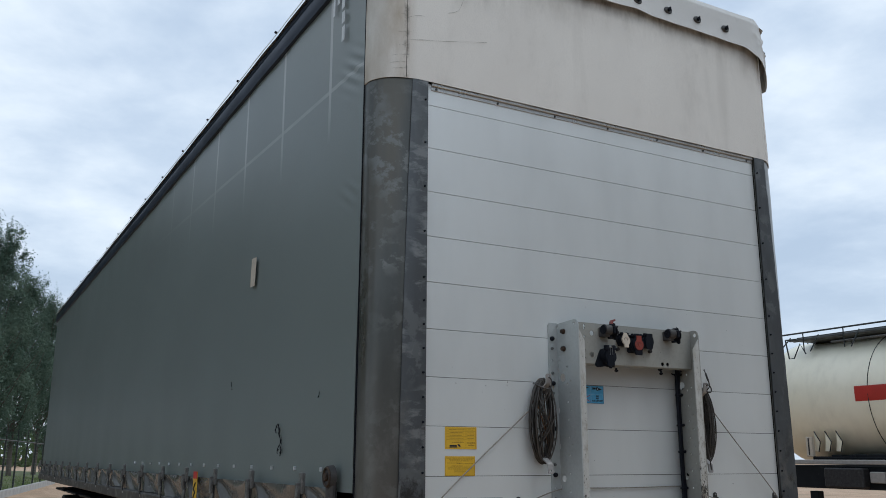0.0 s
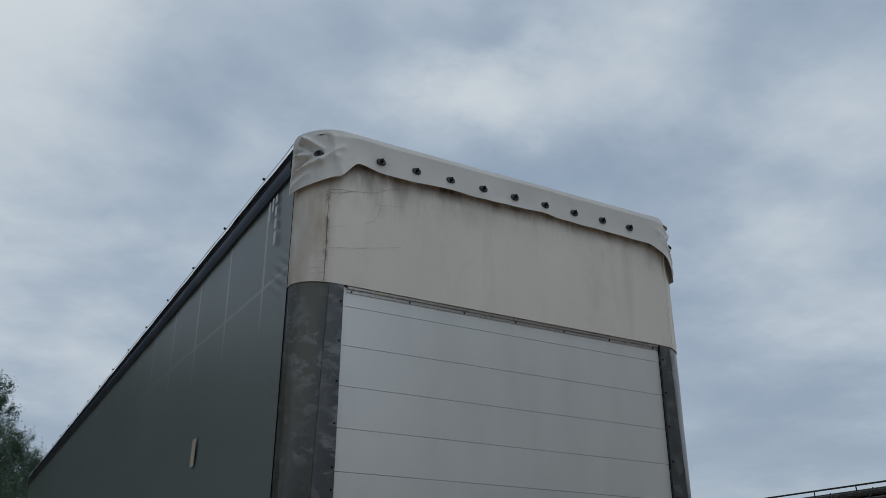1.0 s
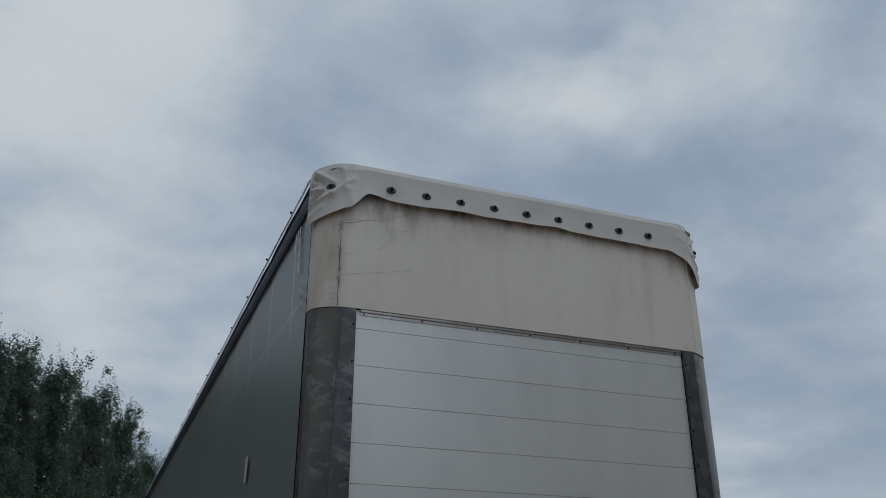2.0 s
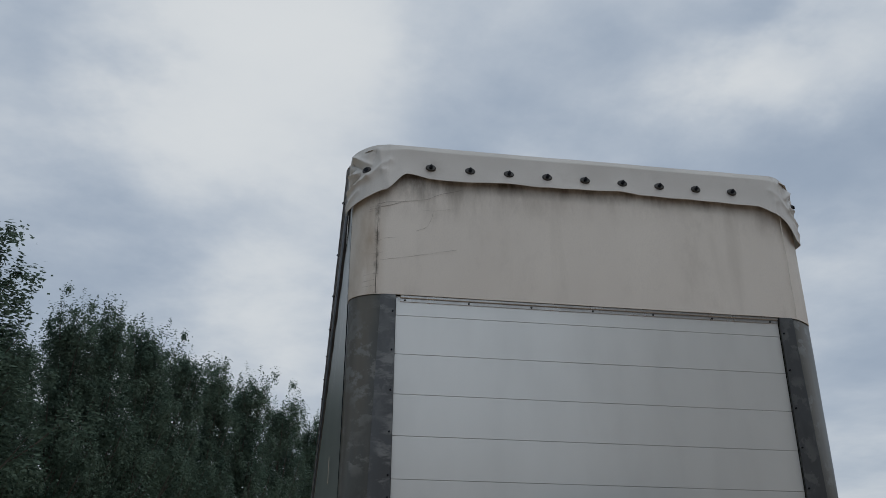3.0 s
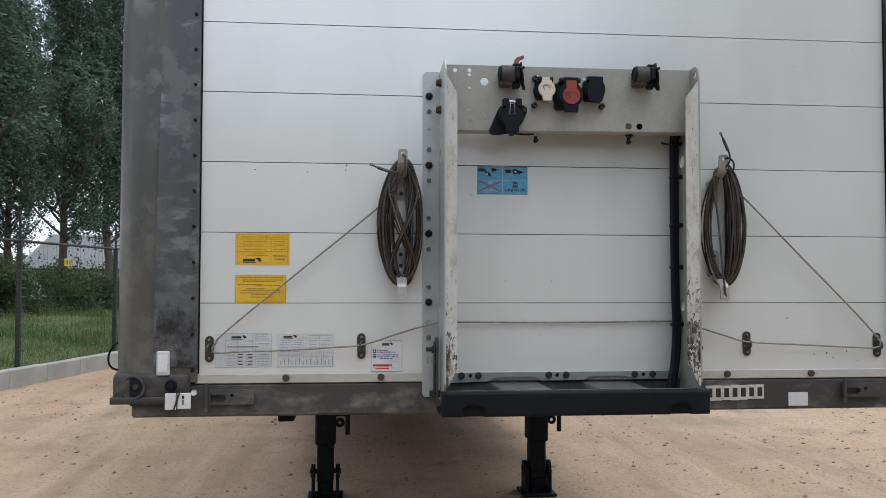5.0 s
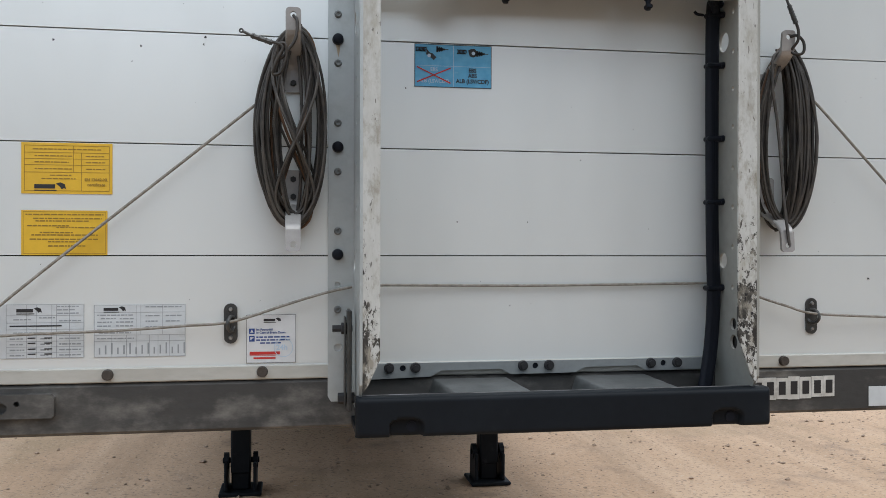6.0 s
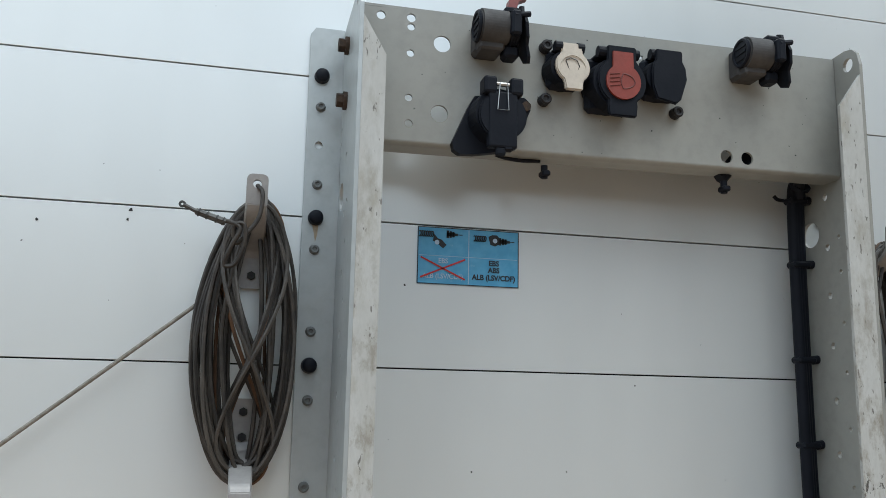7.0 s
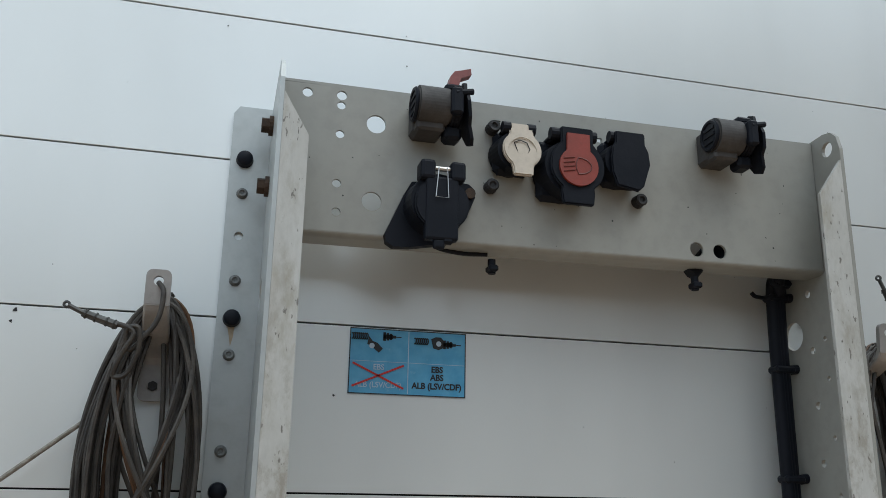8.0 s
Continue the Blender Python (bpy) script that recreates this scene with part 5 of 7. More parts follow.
def body():
    bm = bmesh.new()
    box(bm, -HW + 0.03, HW - 0.03, 0.06, LEN - 0.02, 1.17, 1.25)
    part("load_bed", bm, M_BED, trailer)
    bm = bmesh.new()
    box(bm, -HW + 0.02, HW - 0.02, LEN - 0.06, LEN, 1.2, 4.0, 0.01)
    box(bm, -0.01, 0.01, LEN, LEN + 0.02, 1.25, 3.9)
    for xx in (-0.9, -0.35, 0.35, 0.9):
        rod(bm, (xx, LEN + 0.03, 1.25), (xx, LEN + 0.03, 3.95), 0.017, 8)
    part("rear_door", bm, M_SILL, trailer, "dark rear doors with lock rods")
    # front sill and corner fittings
    bm = bmesh.new()
    box(bm, -1.225, 1.225, -0.004, 0.12, 1.146, 1.239, 0.006)
    part("front_sill", bm, M_SILL, trailer, "grimy dark steel cross member under the front wall")
    for side in (-1, 1):
        bm = bmesh.new()
        box(bm, side * 1.168 - 0.108, side * 1.168 + 0.108, -0.017, 0.2, 1.19, 1.272, 0.014, 3)
        box(bm, side * 1.188 - 0.092, side * 1.188 + 0.092, -0.022, 0.1, 1.186, 1.206, 0.002)
        cf = part("corner_fitting", bm, M_CAST, trailer, "dark scuffed steel corner fitting", smooth=True)
        c = Vector((side * 1.218, -0.017, 1.232))
        q = Vector((side * 0.16, -0.987, 0)).normalized()
        bm = bmesh.new()
        ring(bm, c + q * 0.000, q, 0.0315, 0.0050, 32, 8)
        part("lamp_housing", bm, M_CAST, cf, "round dark marker lamp housing", smooth=True)
        # flat black disc paints the dark depth of the lamp hole
        bm = bmesh.new()
        rod(bm, c - q * 0.01, c + q * 0.0015, 0.029, 24)
        part("lamp_recess", bm, M_BLACK, cf)
        bm = bmesh.new()
        rod(bm, c + Vector((side * -0.008, 0, 0.002)) + q * 0.0015, c + Vector((side * -0.008, 0, 0.002)) + q * 0.006, 0.0095, 14, 0.007)
        part("lamp_lens", bm, M_ZINC, cf)
        bm = bmesh.new()
        rod(bm, (side * 1.113, -0.01, 1.238), (side * 1.113, -0.03, 1.238), 0.010, 16)
        ring(bm, (side * 1.113, -0.026, 1.238), (0, 1, 0), 0.0135, 0.0035, 20, 6)
        part("cap_bolt", bm, M_BLACK, cf)
        bm = bmesh.new()
        box(bm, side * 1.136 - 0.018, side * 1.136 + 0.018, -0.024, -0.010, 1.266, 1.334, 0.003)
        rfl = part("reflector", bm, M_GLABEL, cf, "white rectangular front reflector")
        bm = bmesh.new()
        box(bm, side * 1.136 - 0.013, side * 1.136 + 0.013, -0.0255, -0.024, 1.275, 1.325, 0.0005)
        part("reflector_face", bm, M_WLABEL, rfl)
    # tag with a strap, slotted hook plate
    bm = bmesh.new()
    box(bm, -1.126, -1.095, -0.041, -0.036, 1.172, 1.218, 0.002)
    box(bm, -1.092, -1.055, -0.041, -0.036, 1.174, 1.219, 0.002)
    box(bm, -1.055, -1.04, -0.039, -0.036, 1.212, 1.227, 0.004)
    tag = part("data_tag", bm, M_WLABEL, trailer, "white plastic tag tied to the corner fitting")
    bm = bmesh.new()
    box(bm, -1.096, -1.092, -0.045, -0.030, 1.168, 1.223, turn=pose(0, 0, 0, 0, 18, 0))
    box(bm, -1.079, -1.073, -0.0425, -0.041, 1.203, 1.212)
    box(bm, -1.0775, -1.0745, -0.0425, -0.041, 1.186, 1.2)
    part("tag_strap", bm, M_INK, tag)
    for side in (-1, 1):
        o = side * 0.95
        bm = bmesh.new()
        plate(bm, [(o - 0.068, 1.182), (o + 0.062, 1.182), (o + 0.066, 1.186), (o + 0.066, 1.218), (o + 0.060, 1.224), (o - 0.068, 1.224)],
              [[(o - 0.055, 1.19), (o - 0.02, 1.19), (o - 0.012, 1.197), (o - 0.012, 1.205), (o - 0.02, 1.21), (o - 0.055, 1.21)], circle2(o + 0.004, 1.208, 0.005, 8)],
              lambda u, v, d: Vector((u, -0.018 + d, v)), 0.014)
        hp = part("slotted_plate", bm, M_SILL, trailer, "dark slotted steel plate")
        bm = bmesh.new()
        rod(bm, (o - 0.066 * 1, -0.024, 1.165), (o - 0.066, -0.024, 1.243), 0.006, 8)
        part("pin", bm, M_SILL, hp)
    bm = bmesh.new()
    box(bm, -0.862, -0.806, 0.54, 0.62, 1.045, 1.17, 0.004)
    part("drain_block", bm, M_BEAM, trailer)
    # number on torn white tape
    bm = bmesh.new()
    box(bm, 0.452, 0.634, -0.0052, -0.0042, 1.179, 1.216)
    tape = part("number_tape", bm, M_GLABEL, trailer, "worn white number tape on the dark sill")
    rng = random.Random(3)
    x, w = 0.452, 0.0262
    for k in range(7):
        bm = bmesh.new()
        box(bm, x, x + w - 0.0008, -0.0062, -0.0052, 1.175 + rng.uniform(-0.002, 0.001) + 0.0006 * k, 1.219 + rng.uniform(-0.001, 0.002) + 0.0004 * k)
        part("digit_square", bm, M_TAPE, tape)
        x += w
    for k in range(7):
        bm = bmesh.new()
        xc = 0.452 + w * (k + 0.5)
        box(bm, xc - 0.0075, xc + 0.0075, -0.0068, -0.0062, 1.184 + 0.0004 * k, 1.211 + 0.0004 * k)
        part("black_bar", bm, M_INK, tape)
    bm = bmesh.new()
    box(bm, 0.713, 0.775, -0.0062, -0.0045, 1.156, 1.197, 0.0004)
    part("torn_label", bm, M_GLABEL, trailer, "scratched pale label remnant")
    # chassis beams, legs, axles
    for side in (-1, 1):
        bm = bmesh.new()
        box(bm, side * 0.6 - 0.06, side * 0.6 + 0.06, 0.15, 3.0, 1.146, 1.17, 0.004)
        box(bm, side * 0.6 - 0.06, side * 0.6 + 0.06, 3.0, LEN - 0.3, 1.10, 1.17, 0.008)
        box(bm, side * 0.6 - 0.012, side * 0.6 + 0.012, 4.6, LEN - 0.3, 0.82, 1.12)
        part("chassis_beam", bm, M_BEAM, trailer)
    bm = bmesh.new()
    box(bm, -0.54, 0.54, 0.5, 2.4, 1.15, 1.168, 0.004)
    rod(bm, (0, 1.65, 1.10), (0, 1.65, 1.155), 0.045, 16)
    part("coupling_plate", bm, M_BEAM, trailer)
    for side in (-1, 1):
        lx, ly = (-0.79 if side < 0 else 0.735), 3.77
        bm = bmesh.new()
        box(bm, lx - 0.072, lx + 0.072, ly - 0.085, ly + 0.085, 0.385, 1.17, 0.012)
        leg = part("landing_leg", bm, M_BEAM, trailer, "black telescopic landing leg standing on a foot plate")
        bm = bmesh.new()
        box(bm, lx - 0.058, lx + 0.058, ly - 0.062, ly + 0.062, 0.12, 0.42, 0.01)
        part("inner_tube", bm, M_BEAM, leg)
        bm = bmesh.new()
        box(bm, lx - 0.125, lx + 0.125, ly - 0.13, ly + 0.13, 0.0, 0.022, 0.006)
        box(bm, lx - 0.055, lx + 0.055, ly - 0.05, ly + 0.05, 0.02, 0.14, 0.01)
        for s in (-1, 1):
            box(bm, lx + s * 0.085 - 0.010, lx + s * 0.085 + 0.010, ly - 0.09, ly + 0.09, 0.018, 0.19, 0.006)
            rod(bm, (lx + s * 0.072, ly, 0.19), (lx + s * 0.1, ly, 0.19), 0.05, 14)
        part("foot", bm, M_BEAM, leg)
        bm = bmesh.new()
        rod(bm, (lx - 0.108, ly, 0.19), (lx + 0.108, ly, 0.19), 0.018, 10)
        part("foot_pin", bm, M_BEAM, leg)
        bm = bmesh.new()
        box(bm, lx + 0.07, lx + 0.165, ly - 0.075, ly - 0.045, 0.585, 0.605, 0.004)
        rod(bm, (lx + 0.155, ly - 0.06, 0.455), (lx + 0.155, ly - 0.06, 0.62), 0.017, 8)
        ring(bm, (lx + 0.1, ly - 0.06, 0.54), (0, 1, 0), 0.022, 0.012, 14, 6)
        part("gear_bracket", bm, M_BEAM, leg)
    bm = bmesh.new()
    rod(bm, (-0.79, 3.77, 0.95), (0.79, 3.77, 0.95), 0.03, 10)
    part("cross_shaft", bm, M_BEAM, trailer)
    wb = bmesh.new()
    for side in (-1, 1):
        for y in (8.3, 9.61, 10.92):
            bm = bmesh.new()
            x0, x1 = side * 0.87, side * 1.235
            rod(bm, (x0, y, 0.5), (x1, y, 0.5), 0.5, 36)
            bmesh.ops.bevel(bm, geom=[e for e in bm.edges if e.calc_face_angle(0) > 1.0], offset=0.05, segments=2, affect="EDGES")
            w = part("wheel", bm, M_TYRE, trailer, "black trailer wheel", smooth=False)
            bm = bmesh.new()
            rod(bm, (x1 - side * 0.02, y, 0.5), (x1 + side * 0.004, y, 0.5), 0.29, 28, 0.27)
            rod(bm, (x1 - side * 0.01, y, 0.5), (x1 + side * 0.05, y, 0.5), 0.11, 18)
            part("rim", bm, M_ALU, w)
            bm = bmesh.new()
            box(bm, side * 1.05 - 0.2, side * 1.05 + 0.2, y - 0.5, y + 0.5, 1.06, 1.09, 0.01)
            part("mudguard", bm, M_BLACK, w)
    wb.free()
    # unseen boards added along both sides to darken the ground under the bed
    for side in (-1, 1):
        for z0 in (0.53, 0.82):
            bm = bmesh.new()
            box(bm, side * 1.20 - 0.015, side * 1.20 + 0.015, 4.4, 7.6, z0, z0 + 0.23, 0.008)
            part("side_guard", bm, M_SILL, trailer, "unseen dark board added to shade the ground below")
    for y in (8.3, 9.61, 10.92):
        bm = bmesh.new()
        rod(bm, (-1, y, 0.5), (1, y, 0.5), 0.06, 12)
        part("axle", bm, M_BEAM, trailer)
    bm = bmesh.new()
    box(bm, -1.18, 1.18, LEN - 0.25, LEN - 0.1, 0.45, 0.6, 0.01)
    box(bm, -0.62, -0.5, LEN - 0.25, LEN - 0.15, 0.5, 1.1)
    box(bm, 0.5, 0.62, LEN - 0.25, LEN - 0.15, 0.5, 1.1)
    part("underrun_bar", bm, M_BEAM, trailer)


front_wall()
posts()
tarps()
sides()
body()


# ---------- the socket bracket on the front wall ----------
XL, XR = -0.356, 0.377       # its two side plates
YF, YB = -0.165, -0.112      # front flanges and crossbar


def bracket():
    def on_wall(u, v, d):
        return Vector((u, -0.007 + d, v))
    bm = bmesh.new()
    plate(bm, [(-0.398, 1.196), (XL, 1.196), (XL, 2.15), (-0.397, 2.15), (-0.404, 2.14), (-0.404, 1.206)],
          [circle2(-0.386, 1.977, 0.0055, 10), circle2(-0.386, 1.415, 0.0055, 10), circle2(-0.385, 1.297, 0.0075, 10)], on_wall, 0.006)
    fl = part("wall_flange", bm, M_FLANGE, trailer, "galvanised flange bolted to the front wall")
    bm = bmesh.new()
    plate(bm, [(XR, 1.196), (0.424, 1.196), (0.428, 1.206), (0.428, 2.14), (0.421, 2.15), (XR, 2.15)], [], on_wall, 0.006)
    fr = part("wall_flange", bm, M_FLANGE, trailer, "galvanised flange bolted to the front wall")
    for o, xx in ((fl, -0.386), (fr, 0.409)):
        for z in (2.077, 1.873, 1.672, 1.471):
            bm = bmesh.new()
            rod(bm, (xx, -0.007, z), (xx, -0.016, z), 0.0108, 20, 0.0098)
            bmesh.ops.create_uvsphere(bm, u_segments=16, v_segments=8, radius=0.0098, matrix=Matrix.Translation((xx, -0.0155, z)) @ Matrix.Diagonal((1, 0.5, 1, 1)))
            part("capped_bolt", bm, M_BLACK, o, "black domed bolt cap", smooth=True)
        if o is fl:
            bm = bmesh.new()
            bm.faces.new([bm.verts.new((xx + u, -0.0074, 1.873 + v)) for u, v in ((-0.0045, -0.009), (0.004, -0.009), (0.0032, -0.022), (0.0005, -0.034), (-0.0016, -0.022))])
            part("rust_run", bm, M_RUSTRUN, o, "faint brown rust run below a bolt")
        for z in (2.032, 1.920, 1.829, 1.717, 1.626, 1.515, 1.368):
            bm = bmesh.new()
            rod(bm, (xx, -0.007, z), (xx, -0.0115, z), 0.0072, 14, 0.006)
            ring(bm, (xx, -0.012, z), (0, 1, 0), 0.0042, 0.0019, 14, 6)
            part("blind_rivet", bm, M_RIVET, o)

    # side plates, standing out from the wall
    zb = 1.19
    holes_r = [circle2(-0.036, 1.892, 0.0195, 20), circle2(-0.036, 1.46, 0.0155, 16), circle2(-0.141, 2.129, 0.0105, 14)]
    holes_r += [circle2(-0.073, z, 0.0052, 10) for z in (1.944, 1.867, 1.794, 1.72, 1.64, 1.564, 1.487, 1.408)]
    holes_r += [circle2(-0.099, z, 0.0036, 8) for z in (1.879, 1.827, 1.751, 1.68, 1.60, 1.52)] + [circle2(-0.077, 1.338, 0.012, 14), circle2(-0.079, 1.303, 0.014, 14)]
    holes_l = [circle2(-0.041, 1.897, 0.0195, 20), circle2(-0.034, 1.456, 0.0155, 16), circle2(-0.137, 2.136, 0.006, 12), circle2(-0.012, 2.131, 0.0075, 12)]
    holes_l += [circle2(-0.077, z, 0.0052, 10) for z in (1.945, 1.867, 1.788, 1.71, 1.633, 1.555, 1.477, 1.40, 1.322)]
    holes_l += [circle2(-0.099, z, 0.0034, 8) for z in (1.879, 1.827, 1.751, 1.68, 1.60, 1.52)] + [circle2(-0.02, z, 0.0036, 8) for z in (1.997, 1.976, 1.956)]
    holes_l += [[(-0.0125, z - 0.011), (-0.004, z - 0.011), (-0.004, z + 0.011), (-0.0125, z + 0.011)] for z in (1.931, 1.752, 1.594, 1.506, 1.418)]
    for x, holes, t in ((XL, holes_l, 0.005), (XR, holes_r, -0.005)):
        bm = bmesh.new()
        plate(bm, [(0.0, zb), (-0.12, zb), (YF, 1.25), (YF, 2.122), (-0.160, 2.141), (-0.150, 2.150), (-0.135, 2.153), (-0.118, 2.152), (-0.06, 2.149), (0.0, 2.146)], holes,
              lambda u, v, d, x=x: Vector((x + d, u, v)), t)
        # same steel plates: left outer face given a lit tone, right inner a shaded one
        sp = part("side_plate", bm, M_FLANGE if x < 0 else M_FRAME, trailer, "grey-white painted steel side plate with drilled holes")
        # inward front flange, chamfered at both ends, scratched
        s, w = (1, 0.035) if x < 0 else (-1, 0.042)
        bm = bmesh.new()
        plate(bm, [(x + s * 0.0052, 1.236), (x + s * 0.015, 1.25), (x + s * w, 1.293 if s > 0 else 1.325), (x + s * w, 2.055), (x + s * 0.0052, 2.106)], [],
              lambda u, v, d: Vector((u, YF + d, v)), 0.005)
        ff = part("front_flange", bm, M_CHIP, sp, "chipped and scratched front flange")
        # loose flakes near the foot
        bm = bmesh.new()
        cr = random.Random(40 + s)
        for _ in range(24):
            z = 1.27 + 0.28 * cr.random() ** 1.6
            u = x + s * (0.006 + (w - 0.008) * (cr.random() if z < 1.45 else cr.choice((cr.random() * 0.12, 1 - cr.random() * 0.1))))
            if z > 1.55 and cr.random() < 0.6:
                continue
            r = cr.uniform(0.0005, 0.0034) * (1.0 if z < 1.42 else 0.4) * (0.45 if s > 0 else 1.0)
            lim = x + s * (w - 0.001)
            ring_ = [(min(max(u + r * cr.uniform(0.4, 1.1) * math.cos(a), min(x, lim)), max(x, lim)), z + 1.5 * r * cr.uniform(0.4, 1.2) * math.sin(a)) for a in [k * 1.047 for k in range(6)]]
            if z < 1.30 and abs(u - x) > 0.015:
                continue
            bm.faces.new([bm.verts.new((p, YF - 0.0006, q)) for p, q in ring_])
        tagged(part("paint_flake", bm, M_DGREY, ff), kind="stuff")
    for z in (2.106, 2.027):
        bm = bmesh.new()
        rod(bm, (XL, -0.058, z), (XL - 0.005, -0.058, z), 0.0125, 16)
        rod(bm, (XL - 0.005, -0.058, z), (XL - 0.014, -0.058, z), 0.010, 6)
        part("hex_bolt", bm, M_RUST, trailer, "brown rusty hex bolt through the side plate")

    # crossbar that carries the couplings
    holes = [circle2(*h) for h in ((-0.321, 2.132, 0.0062), (-0.280, 2.133, 0.0062), (-0.280, 2.120, 0.0052), (-0.280, 2.083, 0.0052),
                                   (-0.237, 2.101, 0.0118, 20), (-0.281, 2.021, 0.0052), (-0.280, 1.986, 0.0052), (-0.239, 2.003, 0.0118, 20),
                                   (0.184, 1.981, 0.0095, 16), (0.217, 1.981, 0.0095, 16))]
    holes += [[(x - 0.0032, z - 0.003), (x + 0.0032, z - 0.003), (x + 0.0032, z + 0.003), (x - 0.0032, z + 0.003)] for x, z in ((-0.0835, 2.1225), (0.0535, 2.1155))]
    bm = bmesh.new()
    ZB, ZT = 1.962, 2.143
    plate(bm, [(XL + 0.006, ZB), (XR - 0.006, ZB + 0.007), (XR - 0.006, ZT + 0.006), (XL + 0.006, ZT)], holes, lambda u, v, d: Vector((u, YB + d, v)), 0.004)

    def lower(u, v):
        x = XL + 0.006 + (XR - XL - 0.012) * v
        zb_ = ZB + 0.007 * v
        if u < 0.6:
            a = u / 0.6 * math.pi / 2
            return Vector((x, YB + 0.010 * (1 - math.cos(a)), zb_ - 0.006 * math.sin(a)))
        return Vector((x, YB + 0.010 + 0.03 * (u - 0.6) / 0.4, zb_ - 0.006))
    sheet(bm, 10, 2, lower)
    box(bm, XL + 0.006, XR - 0.006, YB + 0.001, YB + 0.007, ZT + 0.001, ZT + 0.0045)
    bar = part("crossbar", bm, M_FRAME, trailer, "grey-white pressed steel crossbar with round holes", smooth=False)
    for x, z in ((-0.094, 2.035), (-0.092, 2.112), (0.103, 2.036), (0.098, 2.112)):
        bm = bmesh.new()
        rod(bm, (x, YB, z), (x, YB - 0.012, z), 0.0085, 14, 0.0075)
        ring(bm, (x, YB - 0.012, z), (0, 1, 0), 0.0055, 0.0028, 14, 6)
        part("bar_screw", bm, M_DGREY, bar)
    for x in (-0.085, 0.19):
        bm = bmesh.new()
        rod(bm, (x, YB + 0.02, ZB - 0.012), (x, YB + 0.02, ZB - 0.03), 0.005, 8)
        box(bm, x - 0.006, x + 0.006, YB + 0.01, YB + 0.028, ZB - 0.028, ZB - 0.02, 0.002)
        part("cable_tie_stud", bm, M_BLACK, bar)
    bm = bmesh.new()
    tube(bm, curve_points([(-0.165, YB + 0.02, 1.966), (-0.15, YB + 0.02, 1.958), (-0.12, YB + 0.022, 1.955), (-0.09, YB + 0.024, 1.957)], 5), 0.0026, 6)
    part("loop_wire", bm, M_BLACK, bar)

    bm = bmesh.new()
    tube(bm, curve_points([(0.05, YB + 0.03, 2.02), (0.14, YB + 0.028, 2.02), (0.20, YB + 0.03, 2.022), (0.26, YB + 0.035, 2.014), (0.33, YB + 0.05, 1.985), (0.352, YB + 0.07, 1.95)], 6), 0.0085, 8)
    part("rear_cable", bm, M_BLACK, bar, smooth=True)
    bm = bmesh.new()
    rod(bm, (0.246, YB + 0.036, 1.978), (0.246, YB + 0.036, 2.11), 0.027, 14)
    part("rear_fitting", bm, M_BLACK, bar, smooth=True)
    bm = bmesh.new()
    tube(bm, curve_points([(0.190, YB + 0.03, 1.956), (0.207, YB + 0.03, 1.975), (0.228, YB + 0.034, 2.0), (0.24, YB + 0.036, 2.03)], 5), 0.0105, 8)
    part("rear_cable", bm, M_BLACK, bar, smooth=True)

    # unseen hoses added behind the bar to shade the wall beneath it
    for k in range(8):
        yh, zh = (-0.092, -0.072, -0.052, -0.032)[k % 4], 2.036 + 0.042 * (k // 4) + 0.005 * (k % 3)
        bm = bmesh.new()
        tube(bm, curve_points([(-0.19 + 0.012 * k, yh, zh + 0.03), (-0.15, yh, zh + 0.01), (0.0, yh, zh + 0.004 * math.sin(k)), (0.14, yh, zh), (0.285, yh, zh + 0.004), (0.33, -0.05, zh - 0.004), (0.348, -0.042, zh - 0.03)], 5), 0.0105, 8)
        part("rear_hose", bm, M_BLACK, bar, smooth=True)

    air_coupling(bar, -0.168, 2.110, M_FADED)
    air_coupling(bar, 0.222, 2.118, None)
    sockets(bar)
    bm = bmesh.new()
    cr = random.Random(61)
    for _ in range(34):
        u, v, r = cr.uniform(XL + 0.02, XR - 0.02), cr.uniform(1.965, 2.138), cr.uniform(0.0005, 0.0013)
        bm.faces.new([bm.verts.new((u + r * cr.uniform(0.6, 1.4) * math.cos(a), YB - 0.0006, v + r * cr.uniform(0.6, 1.4) * math.sin(a))) for a in [k * 1.047 for k in range(6)]])
    tagged(part("dirt_speck", bm, M_DGREY, bar), kind="stuff")

    # conduit with clips down the inside of one plate, ending below the step
    cx, cy = 0.350, -0.032
    cond = None
    for dx in (0.0, -0.005, 0.005):
        bm = bmesh.new()
        tube(bm, curve_points([(cx + dx, cy - 0.02, 1.965), (cx + dx, cy, 1.93), (cx + dx, cy + 0.4 * dx, 1.55), (cx + dx + 0.004, cy, 1.40), (cx + dx - 0.004, cy - 0.006, 1.30), (cx + dx - 0.022, cy - 0.02, 1.225), (cx + dx - 0.03, cy - 0.02, 1.20)], 8), 0.0090, 10)
        c = part("cable_conduit" if cond is None else "cable", bm, M_BLACK, cond or trailer, "black cable bundle clipped to the side plate" if cond is None else "", smooth=True)
        cond = cond or c
    for z in (1.945, 1.845, 1.70, 1.575, 1.405):
        bm = bmesh.new()
        box(bm, cx - 0.0145, cx + 0.0165, cy - 0.0115, cy + 0.0115, z - 0.005, z + 0.005, 0.003)
        rod(bm, (cx + 0.012, cy - 0.004, z), (cx + 0.0265, cy - 0.004, z + 0.002), 0.0065, 10)
        part("conduit_clip", bm, M_BLACK, cond)
    bm = bmesh.new()
    tube(bm, curve_points([(cx - 0.02, cy, 1.945), (cx - 0.035, cy - 0.005, 1.945), (cx - 0.04, cy - 0.004, 1.95)], 4), 0.003, 5)
    part("tie_tail", bm, M_BLACK, cond)

